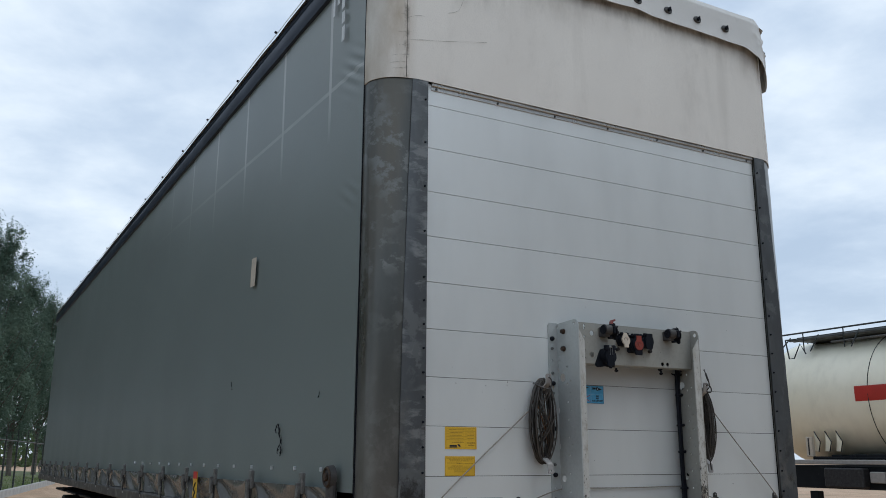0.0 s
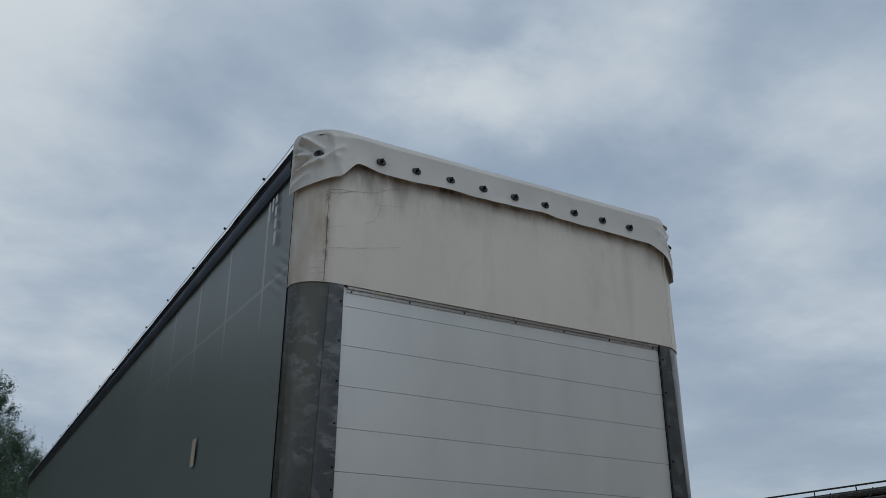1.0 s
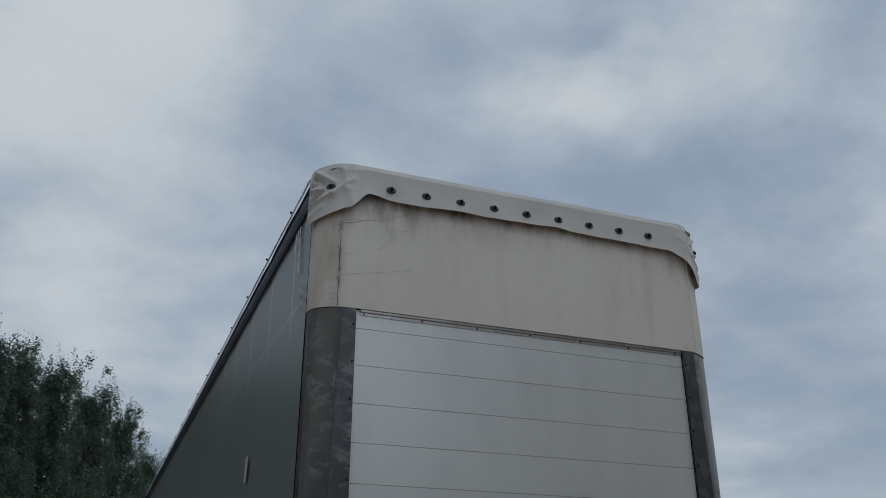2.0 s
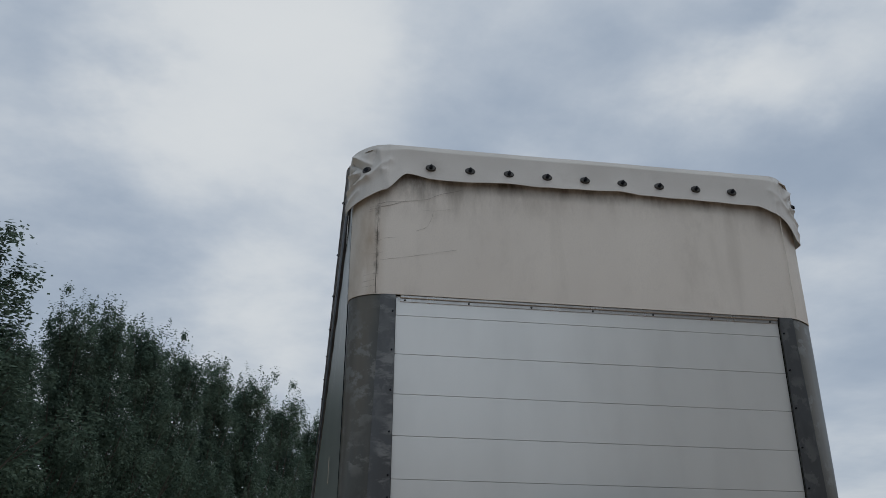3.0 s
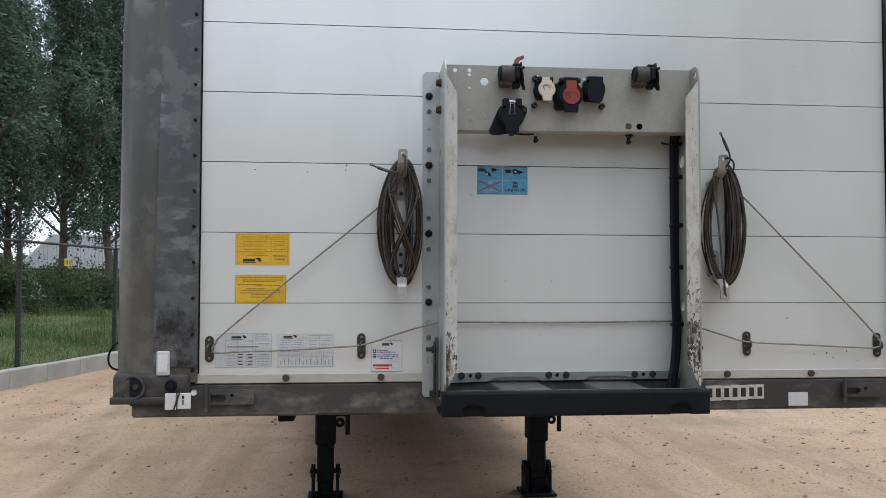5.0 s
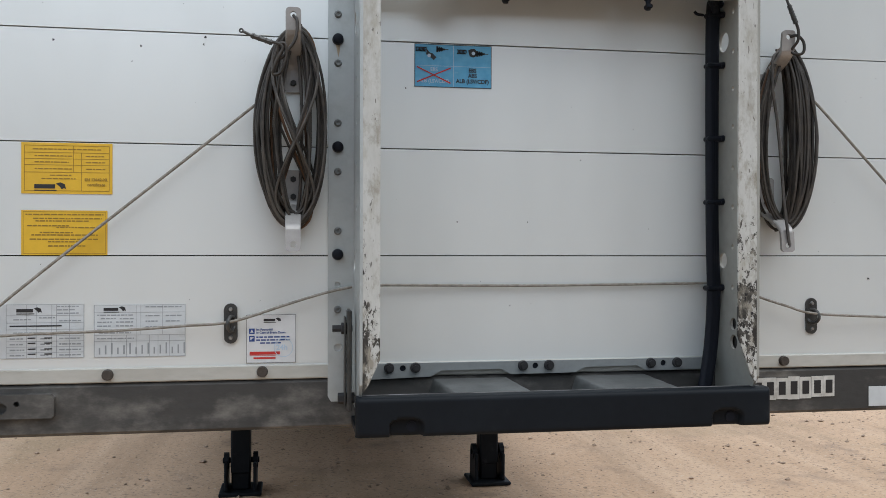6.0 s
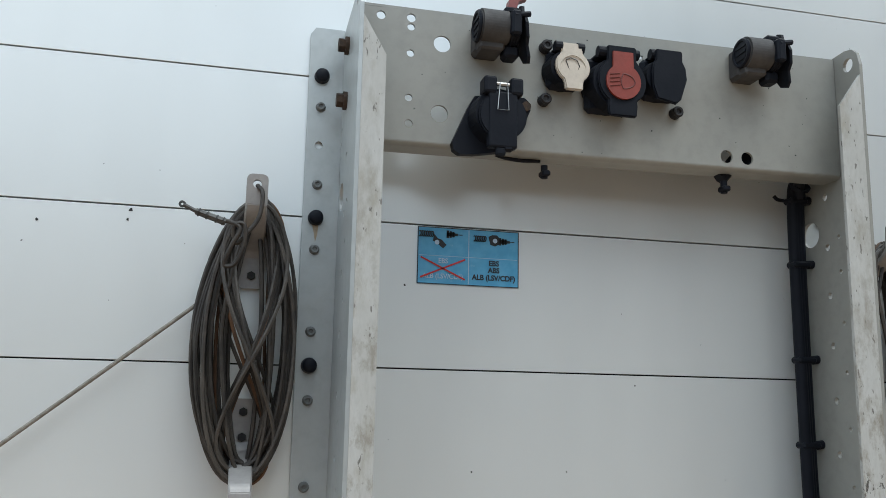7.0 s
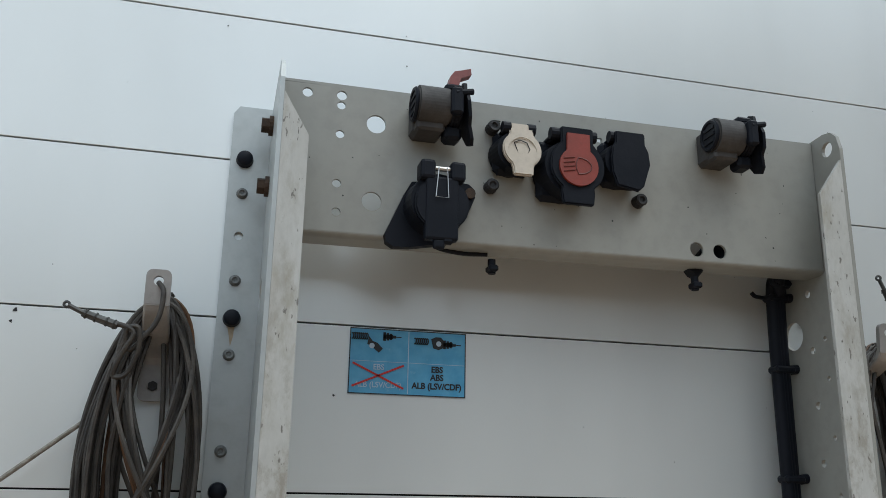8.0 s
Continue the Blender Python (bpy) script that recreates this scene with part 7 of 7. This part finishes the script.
    bars(bm, text_rows(-0.535, -0.466, [(1.318, 0.0, 0.9), (1.3125, 0.0, 0.88), (1.307, 0.1, 0.68)], y, rng, 0.0025), y, 0.0004)
    part("print", bm, M_INKB, s)
    words("notice", "Im Pannenfall", 0.0056, (-0.535, y - 0.0004, 1.3318), M_INKB, s, align="LEFT")
    words("notice", "In Case of Break Down", 0.0056, (-0.535, y - 0.0004, 1.3262), M_INKB, s, align="LEFT")
    bm = bmesh.new()
    bars(bm, [(-0.547, -0.492, 1.2855, 1.291), (-0.547, -0.5, 1.2835, 1.2843), (-0.54, -0.5, 1.2775, 1.2808)], y, 0.0005)
    part("red_bar", bm, M_INKR, s)
    words("stamp_text", "24h", 0.014, (-0.4885, y - 0.0004, 1.298), M_INKLB, s)
    bm = bmesh.new()
    ring(bm, (-0.4855, y - 0.0004, 1.298), (0, 1, 0), 0.017, 0.0007, 30, 4)
    part("stamp_ring", bm, M_INKLB, s)
    # blue connection label
    s = label("blue_label", -0.241, -0.091, 1.791, 1.873, M_BLUE, "blue connector instruction label with two pictograms")
    bm = bmesh.new()
    e = 0.0012
    bars(bm, [(-0.241, -0.091, 1.791, 1.791 + e), (-0.241, -0.091, 1.873 - e, 1.873), (-0.241, -0.241 + e, 1.791, 1.873), (-0.091 - e, -0.091, 1.791, 1.873)], y, 0.0005)

    def helix(x, z, n):
        for k in range(n):
            ring(bm, (x + 0.0026 * k, y - 0.001, z), (1, 0.25, 0), 0.0037, 0.0009, 10, 5)
    helix(-0.238, 1.8625, 8)
    helix(-0.158, 1.860, 7)
    bm2 = [[(-0.217, 1.863), (-0.212, 1.857), (-0.206, 1.855), (-0.199, 1.848), (-0.204, 1.8425), (-0.212, 1.849), (-0.219, 1.853)],
           [(-0.137, 1.8635), (-0.131, 1.8665), (-0.124, 1.8665), (-0.121, 1.863), (-0.121, 1.853), (-0.127, 1.850), (-0.134, 1.852)]]
    for px, pz in ((-0.199, 1.8635), (-0.121, 1.8575)):
        bars(bm, [(px, px + 0.0035, pz - 0.0055, pz + 0.0055), (px + 0.0045, px + 0.0075, pz - 0.0048, pz + 0.0048), (px + 0.0085, px + 0.0115, pz - 0.0040, pz + 0.0040), (px, px + 0.0125, pz - 0.0028, pz + 0.0028),
                  (px + 0.0125, px + 0.0165, pz - 0.0018, pz + 0.0018), (px + 0.0165, px + 0.0235, pz - 0.0006, pz + 0.0006)], y, 0.0005)
    for p in bm2:
        bm.faces.new([bm.verts.new((u, y - 0.0006, v)) for u, v in p])
    part("pictogram", bm, M_INK, s)
    bm = bmesh.new()
    bars(bm, [(-0.1665, -0.1655, 1.793, 1.871), (-0.239, -0.093, 1.8315, 1.832)], y, 0.0004)
    for c in ((-0.213, 1.851), (-0.127, 1.858)):
        bm.faces.new([bm.verts.new((u, y - 0.0009, v)) for u, v in circle2(c[0], c[1], 0.0035, 9)])
    part("white_line", bm, M_INKLB, s)
    for t, z in (("EBS", 1.8245), ("ABS", 1.8145), ("ALB (LSV/CDF)", 1.8035)):
        words("caption", t, 0.0106, (-0.1285, y - 0.0004, z), M_INK, s, squeeze=0.95, bold=0.030)
    for t, z in (("EBS", 1.8245), ("ALB (LSV/CDF)", 1.8025)):
        words("struck_caption", t, 0.0098, (-0.2035, y - 0.0004, z), M_INKLB, s, squeeze=0.95, bold=0.010)
    bm = bmesh.new()
    for a, b in (((-0.2365, 1.829), (-0.1715, 1.799)), ((-0.2365, 1.800), (-0.1715, 1.828))):
        p, q = Vector((a[0], y - 0.0012, a[1])), Vector((b[0], y - 0.0012, b[1]))
        n = Vector((-(q - p).z, 0, (q - p).x)).normalized() * 0.0012
        bm.faces.new([bm.verts.new(v) for v in (p - n, q - n, q + n, p + n)])
    part("red_cross", bm, M_INKR, s)


# ---------- cord, hooks and eyelet clips ----------
def cleat(cx, zt, s, ends):
    """A cast hook: bolted foot on the wall, arm curving out, blade with an eye. s is the way it points."""
    foot = ends[-1] + 0.017

    def rounded(w, v0, v1, r0, r1):
        out = []
        for cu, cv, r, a0 in ((w - r0, v0 + r0, r0, -90), (w - r1, v1 - r1, r1, 0), (r1 - w, v1 - r1, r1, 90), (r0 - w, v0 + r0, r0, 180)):
            out += [(cu + r * math.cos(radians(a0 + 22.5 * k)), cv + r * math.sin(radians(a0 + 22.5 * k))) for k in range(5)]
        return out
    bm = bmesh.new()
    # blade with its eye, leaning a little to the wall
    plate(bm, rounded(0.0135, 0.0, 0.040, 0.007, 0.002), [circle2(0, 0.0125, 0.0055, 14)], lambda u, v, d: Vector((cx + u, -0.092 + 0.10 * v + d, zt - s * v)), 0.0065)
    # arm swung back to the wall, widening into the foot
    arm = curve_points([(-0.0848, 0.036, 0), (-0.078, 0.046, 0), (-0.058, 0.058, 0), (-0.030, 0.070, 0), (-0.011, 0.082, 0), (-0.0065, 0.094, 0)], 4)
    rows = []
    for i, p in enumerate(arm):
        d = (arm[min(i + 1, len(arm) - 1)] - arm[max(i - 1, 0)]).normalized()
        nn = Vector((-d.y, d.x, 0)) * 0.0042
        w = 0.0135 + 0.002 * i / len(arm)
        rows.append([bm.verts.new((cx + sx * w * k, p.x + sy * nn.x, zt - s * (p.y + sy * nn.y))) for sx, sy, k in ((-1, 0.6, 1), (-1, 1, 0.85), (1, 1, 0.85), (1, 0.6, 1), (1, -0.6, 1), (1, -1, 0.85), (-1, -1, 0.85), (-1, -0.6, 1))])
    for a, b in zip(rows, rows[1:]):
        for k in range(8):
            bm.faces.new((a[k], a[(k + 1) % 8], b[(k + 1) % 8], b[k]))
    plate(bm, rounded(0.0165, 0.070, foot, 0.004, 0.007), [], lambda u, v, d: Vector((cx + u, -0.0105 + d, zt - s * v)), 0.0095)
    ho = part("cord_hook", bm, M_ALU, trailer, "cast aluminium hook for the customs cord")
    for h in ends:
        bm = bmesh.new()
        rod(bm, (cx, -0.010, zt - s * h), (cx, -0.0145, zt - s * h), 0.0058, 6)
        part("hook_bolt", bm, M_DGREY, ho)


def cord():
    tie = thing("customs_cord", "long brown sheathed cord coiled on hooks along the trailer front", "cord")
    rng = random.Random(12)
    for cx, side in ((-0.468, -1), (0.479, 1)):
        cleat(cx, 1.907, 1, (0.119,))
        cleat(cx, 1.477, -1, (0.101, 0.133))
        zt, zb = 1.892, 1.518
        mx = cx if side < 0 else cx + 0.022
        for k in range(34):
            r = 0.0026 if k % 4 else 0.0030
            right = rng.random() < (0.5 if side < 0 else 0.7)
            wr, wl = (rng.uniform(0.030, 0.060) if side < 0 else rng.uniform(0.034, 0.056)), (rng.uniform(0.030, 0.066) if side < 0 else rng.uniform(0.044, 0.074))
            if right and side > 0:
                wl = rng.uniform(-0.03, -0.01)
            dt, db = -0.022 * rng.random(), 0.03 * rng.random()
            yo = -0.016 - rng.uniform(0, 0.052)
            cross = k % 5 == 1 and side < 0
            shift = rng.gauss(0, 0.004)
            twist = rng.uniform(0.026, 0.040)
            swing, lag = rng.uniform(0.2, 0.5) * twist, rng.uniform(-0.15, 0.15)
            if side < 0 and not cross:
                # bundles: wide turns, turns that hang on one half, turns that hang on the other
                lot = k % 5
                wr = rng.uniform(0.044, 0.060) if lot in (0, 2, 4) else rng.uniform(-0.042, -0.024)
                wl = rng.uniform(0.046, 0.070) if lot in (0, 3, 4) else rng.uniform(-0.034, -0.014)
            c = []
            for q in range(33):
                a = 2 * math.pi * q / 32
                vz = math.cos(a)
                z = (zt + dt + zb + db) / 2 + vz * (zt + dt - zb - db) / 2
                sn = math.sin(a)
                if cross:
                    wx = (swing * math.sin(a) + twist * math.sin(2 * a + lag * math.sin(a) ** 2)) * (1 - 0.35 * vz) + shift
                    y = yo - 0.028 * max(0, 1 - (vz / 0.6) ** 2)
                else:
                    drop = (1 - abs(vz) ** 1.7) ** 0.60 if vz > 0 else (1 - abs(vz) ** 2.2) ** 0.5
                    wx = math.copysign(drop, sn) * (wr if sn > 0 else wl) + shift * abs(vz)
                    y = yo
                y = y * (1 - 0.25 * abs(vz) ** 3)
                c.append((mx + wx + 0.003 * noise.noise((k, q * 0.2, 1)), y + 0.004 * noise.noise((q * 0.3, k, 5)), z))
            bm = bmesh.new()
            tube(bm, curve_points(c, 2), r, 6)
            part("cord_turn", bm, M_ROPE3 if k % 8 == 2 else M_ROPE, tie, smooth=True)
        # end ferrule and knot
        if side < 0:
            path = [(cx, -0.088, 1.893), (cx + 0.007, -0.098, 1.88), (cx + 0.004, -0.1, 1.85), (cx - 0.01, -0.1, 1.828), (cx - 0.022, -0.1, 1.815), (cx - 0.026, -0.105, 1.835), (cx - 0.014, -0.108, 1.838), (cx - 0.012, -0.105, 1.815),
                    (cx - 0.022, -0.1, 1.79), (cx - 0.035, -0.1, 1.788), (cx - 0.028, -0.106, 1.81), (cx - 0.018, -0.108, 1.832), (cx - 0.03, -0.105, 1.84), (cx - 0.042, -0.103, 1.842)]
            tip = [Vector((cx - 0.036, -0.103, 1.840)), Vector((cx - 0.072, -0.1, 1.852)), Vector((cx - 0.087, -0.1, 1.859))]
        else:
            path = [(cx + 0.004, -0.088, 1.895), (cx + 0.014, -0.096, 1.896), (cx + 0.026, -0.098, 1.884), (cx + 0.027, -0.098, 1.866), (cx + 0.018, -0.095, 1.860), (cx + 0.008, -0.085, 1.868), (cx + 0.013, -0.1, 1.885), (cx + 0.014, -0.1, 1.905), (cx + 0.008, -0.1, 1.922)]
            tip = [Vector((cx + 0.009, -0.1, 1.918)), Vector((cx - 0.006, -0.1, 1.953)), Vector((cx - 0.012, -0.1, 1.966))]
        bm = bmesh.new()
        tube(bm, curve_points(path, 5), 0.0029, 7)
        part("end_knot", bm, M_ROPE, tie, smooth=True)
        bm = bmesh.new()
        rod(bm, tip[0], tip[1], 0.0046, 8, 0.0042)
        d = tip[1] - tip[0]
        for f in (0.08, 0.3, 0.62, 0.9):
            ring(bm, tip[0] + d * f, d, 0.0046, 0.0011, 10, 5)
        rod(bm, tip[1], tip[2], 0.0026, 8)
        e = (tip[2] - tip[1]).normalized()
        ring(bm, tip[2] + e * 0.002, (0.3, 1, 0), 0.0030, 0.0016, 12, 5)
        part("ferrule", bm, M_ZINC, tie, "grey metal cord end ferrule")
        # hanging loose strand
        if side > 0:
            bm = bmesh.new()
            tube(bm, curve_points([(cx - 0.004, -0.06, 1.872), (cx - 0.02, -0.068, 1.855), (cx - 0.022, -0.07, 1.80), (cx - 0.013, -0.07, 1.74), (cx - 0.008, -0.075, 1.67), (cx - 0.005, -0.085, 1.57), (cx, -0.095, 1.49)], 6), 0.0029, 6)
            part("cord_turn", bm, M_ROPE, tie, smooth=True)
    runs = [
        [(-0.50, -0.03, 1.775), (-0.53, -0.026, 1.749), (-0.634, -0.022, 1.663), (-0.781, -0.02, 1.542), (-0.897, -0.02, 1.446), (-0.978, -0.022, 1.376), (-0.992, -0.022, 1.356), (-1.002, -0.018, 1.340), (-0.994, -0.02, 1.329), (-0.965, -0.022, 1.329),
         (-0.925, -0.02, 1.331), (-0.78, -0.018, 1.335), (-0.663, -0.018, 1.342), (-0.578, -0.022, 1.349), (-0.484, -0.02, 1.378), (-0.41, -0.018, 1.40), (-0.36, -0.02, 1.411)],
        [(-0.345, -0.02, 1.412), (-0.302, -0.012, 1.4135), (-0.15, -0.008, 1.412), (-0.024, -0.008, 1.411), (0.15, -0.008, 1.412), (0.341, -0.01, 1.414), (0.385, -0.014, 1.412)],
        [(0.40, -0.02, 1.405), (0.448, -0.02, 1.389), (0.52, -0.018, 1.367), (0.583, -0.022, 1.351), (0.752, -0.018, 1.342), (0.9, -0.018, 1.334), (0.985, -0.022, 1.332), (1.0, -0.026, 1.345), (0.985, -0.022, 1.372), (0.9, -0.02, 1.463), (0.74, -0.02, 1.621), (0.579, -0.026, 1.778), (0.545, -0.03, 1.80)],
    ]
    for c in runs:
        bm = bmesh.new()
        tube(bm, curve_points(c, 6), 0.0027, 7)
        part("cord_run", bm, M_ROPE2, tie, "taut pale cord", smooth=True)
    for x, z, s in ((-1.012, 1.338, 1), (-0.581, 1.344, 1), (0.584, 1.345, -1), (1.003, 1.339, -1)):
        bm = bmesh.new()
        o = []
        for k in range(16):
            a = 2 * math.pi * k / 16
            o.append((x + 0.0125 * math.cos(a), z + 0.0125 * math.sin(a) + (0.0245 if math.sin(a) > 0 else -0.0245)))
        plate(bm, o, [], lambda u, v, d: Vector((u, -0.004 + d, v)), 0.004)
        cl = part("cord_clip", bm, M_ZINC, trailer, "dark zinc eyelet clip riveted to the wall")
        for dz in (-0.026, 0.026):
            bm = bmesh.new()
            rod(bm, (x, -0.004, z + dz), (x, -0.008, z + dz), 0.0042, 12, 0.003)
            part("clip_rivet", bm, M_STEELB, cl)
        bm = bmesh.new()
        ring(bm, (x + 0.002 * s, -0.012, z), (0.9 * s, -0.45, 0), 0.0135, 0.0035, 18, 7)
        part("clip_ring", bm, M_ZINC, cl, smooth=True)


# ---------- vehicles standing further off ----------
def wheel_part(parent, x, y, z, r, side):
    bm = bmesh.new()
    rod(bm, (x, y, z), (x - side * 0.32, y, z), r, 32)
    w = part("wheel", bm, M_TYRE, parent)
    bm = bmesh.new()
    rod(bm, (x - side * 0.02, y, z), (x + side * 0.012, y, z), r * 0.58, 24, r * 0.52)
    rod(bm, (x, y, z), (x + side * 0.05, y, z), r * 0.2, 14)
    part("rim", bm, M_ALU, w)


def tanker():
    t = thing("tank_trailer", "cream-white road tanker trailer with red band and walkway", "tanker")
    cx, cz, R = 10.2, 2.48, 1.0
    y1, y0 = 6.95, -6.5
    bm = bmesh.new()
    rings = []
    prof = []
    for k in range(10):
        a = k / 9 * math.pi / 2
        prof.append((y1 + 0.42 * math.cos(a), R * math.sin(a) if k else 0.001))
    prof += [(y1 - (y1 - y0) * k / 12, R) for k in range(1, 13)]
    prof += [(y0 - 0.3, 0.6 * R), (y0 - 0.4, 0.001)]
    for y, r in prof:
        rings.append([bm.verts.new((cx + r * math.cos(2 * math.pi * i / 48), y, cz + r * math.sin(2 * math.pi * i / 48))) for i in range(48)])
    for a, b in zip(rings, rings[1:]):
        for i in range(48):
            bm.faces.new((a[i], a[(i + 1) % 48], b[(i + 1) % 48], b[i]))
    tank = part("tank", bm, M_TANK, t, "cream-white cylindrical tank with grime", smooth=True)
    for y in (5.2, 1.8, -1.6, -5):
        bm = bmesh.new()
        ring(bm, (cx, y, cz), (0, 1, 0), R + 0.0, 0.007, 64, 6)
        part("weld_band", bm, M_DGREY, tank)
    bm = bmesh.new()

    def band(u, v):
        a = radians(172) + radians(13) * u
        a += 0.02 * noise.noise((v * 60, 1, 0)) * (1 if u in (0, 1) else 0)
        return Vector((cx + (R + 0.006) * math.cos(a), y0 + 0.5 + (5.42 - y0 - 0.5) * v + (0.05 * noise.noise((u * 6, 0, 0)) if v == 1 else 0), cz + (R + 0.006) * math.sin(-a) + 0.05))
    sheet(bm, 6, 160, band)
    part("red_band", bm, M_BAND, tank, "red painted band with white scratches")
    bm = bmesh.new()
    box(bm, cx - 0.72, cx - 0.1, y0, 6.6, 3.44, 3.51, 0.006)
    for xx in (cx - 0.72, cx - 0.62):
        rod(bm, (xx, y0, 3.47), (xx, 6.75, 3.47), 0.02, 6)
    rod(bm, (cx - 0.78, y0, 3.36), (cx - 0.78, 5.9, 3.36), 0.016, 5)
    wk = part("walkway", bm, M_STEP, t, "grey metal walkway on top")
    bm = bmesh.new()
    tube(bm, [(cx - 0.98, 6.62, 3.45), (cx - 0.98, 6.57, 3.14), (cx - 0.98, 6.47, 3.14), (cx - 0.93, 6.38, 3.37), (cx - 0.9, 6.30, 3.20)], 0.012, 5)
    rod(bm, (cx - 0.98, 6.62, 3.45), (cx - 0.5, 6.62, 3.52), 0.012, 5)
    part("end_frame", bm, M_FENCE, wk)
    for xx in (cx - 0.9, cx - 0.1):
        bm = bmesh.new()
        rod(bm, (xx, y0, 3.55), (xx, 6.9, 3.55), 0.014, 6)
        part("handrail", bm, M_FENCE, wk)
        for k in range(16):
            y = 6.88 - (0.55 if k else 0) - 0.75 * max(k - 1, 0)
            bm = bmesh.new()
            rod(bm, (xx, y, 3.24), (xx, y, 3.55), 0.010, 6)
            rod(bm, (xx + 0.2, y - 0.14, 3.52), (xx + 0.02, y + (-0.1 if k else 0.02), 3.24), 0.011, 6)
            part("stanchion", bm, M_FENCE, wk)
    for k in range(3):
        bm = bmesh.new()
        y = 6.26 - 0.2 * k
        bm.faces.new([bm.verts.new(p) for p in ((cx - 0.905, y + 0.02, 1.95), (cx - 0.945, y - 0.115, 1.80), (cx - 0.915, y - 0.055, 1.655), (cx - 0.87, y + 0.075, 1.66), (cx - 0.90, y + 0.03, 1.80))])
        thicken(bm, 0.006)
        hh = part("hose_hook", bm, M_TANK, t, "cream bent plate hose hook")
        bm = bmesh.new()
        tube(bm, [(cx - 0.915, y + 0.02, 1.965), (cx - 0.955, y - 0.115, 1.80), (cx - 0.925, y - 0.05, 1.65)], 0.009, 5)
        part("hook_edge", bm, M_DGREY, hh)
    bm = bmesh.new()
    box(bm, cx - 1.0, cx - 0.93, 6.27, 6.385, 1.575, 1.88, 0.008)
    dt_ = part("document_tube", bm, M_CREAM, t)
    bm = bmesh.new()
    box(bm, cx - 1.006, cx - 0.999, 6.318, 6.342, 1.60, 1.86, 0.002)
    part("tube_slot", bm, M_DGREY, dt_)
    bm = bmesh.new()
    rr = random.Random(9)
    for k in range(26):
        y = 6.2 - 0.42 * k + rr.uniform(-0.1, 0.1)
        box(bm, cx - 0.98, cx - 0.6, y - rr.uniform(0.08, 0.24), y + 0.1, 1.50, 1.54 + rr.uniform(0.03, 0.10), 0.01)
    for k in range(3):
        rod(bm, (cx - 0.99 + 0.03 * k, y0 + 0.5, 1.555 + 0.02 * k), (cx - 0.99 + 0.03 * k, 6.25 - 0.3 * k, 1.555 + 0.02 * k), 0.016, 6)
    part("pipework", bm, M_BEAM, t, "black pipes and saddles under the tank")
    bm = bmesh.new()
    box(bm, cx - 1.12, cx - 1.08, y0, 6.6, 1.46, 1.53, 0.01)
    part("side_rail", bm, M_ALU, t, "pale metal side rail")
    bm = bmesh.new()
    box(bm, cx - 1.05, cx + 1.05, y0 + 1, 6.62, 1.10, 1.45, 0.02)
    part("chassis", bm, M_BEAM, t)
    bm = bmesh.new()
    box(bm, cx - 1.2, cx - 0.8, 5.28, 5.95, 1.12, 1.41, 0.02)
    part("tool_box", bm, M_DGREY, t, "dark storage box")
    bm = bmesh.new()
    box(bm, cx - 1.13, cx - 1.04, 4.98, 5.22, 1.20, 1.36, 0.01)
    part("valve_box", bm, M_ALU, t)
    for y in (6.35,):
        bm = bmesh.new()
        box(bm, cx - 0.95, cx - 0.82, y - 0.08, y + 0.08, 0.02, 1.05, 0.01)
        box(bm, cx - 1.0, cx - 0.77, y - 0.13, y + 0.13, 0.0, 0.03, 0.005)
        part("landing_leg", bm, M_BEAM, t)
    for y in (-0.5, -1.85, -3.2):
        for s in (-1, 1):
            wheel_part(t, cx + s * 1.15, y, 0.5, 0.5, s)


def tipper():
    t = thing("tipper_trailer", "white tipper trailer with black running gear", "trailer")
    x0, x1, y0, y1 = 19.9, 22.4, 22.0, 33.0
    bm = bmesh.new()
    box(bm, x0, x1, y0, y1, 2.05, 3.95, 0.08, 2)
    part("tipper_body", bm, M_TIPPER, t)
    bm = bmesh.new()
    box(bm, x0 - 0.03, x1 + 0.03, y0 - 0.02, y1 + 0.02, 3.9, 4.12, 0.03)
    part("top_rail", bm, M_GLABEL, t)
    for k in range(8):
        bm = bmesh.new()
        box(bm, x0 - 0.05, x0, y0 + 0.7 + 1.35 * k, y0 + 0.82 + 1.35 * k, 2.1, 3.95, 0.01)
        part("rib", bm, M_TIPPER, t)
    bm = bmesh.new()
    box(bm, x0 + 0.4, x1 - 0.4, y0, y1, 1.1, 2.0, 0.03)
    part("chassis", bm, M_BEAM, t)
    for y in (24.5, 25.8, 27.1, 31.2):
        for s in (-1, 1):
            wheel_part(t, (x0 + x1) / 2 + s * 1.22, y, 0.52, 0.52, s)


bracket()
stickers()
cord()
tanker()
tipper()
hedge()
fence()
trees()
farm_building()
far_woods()
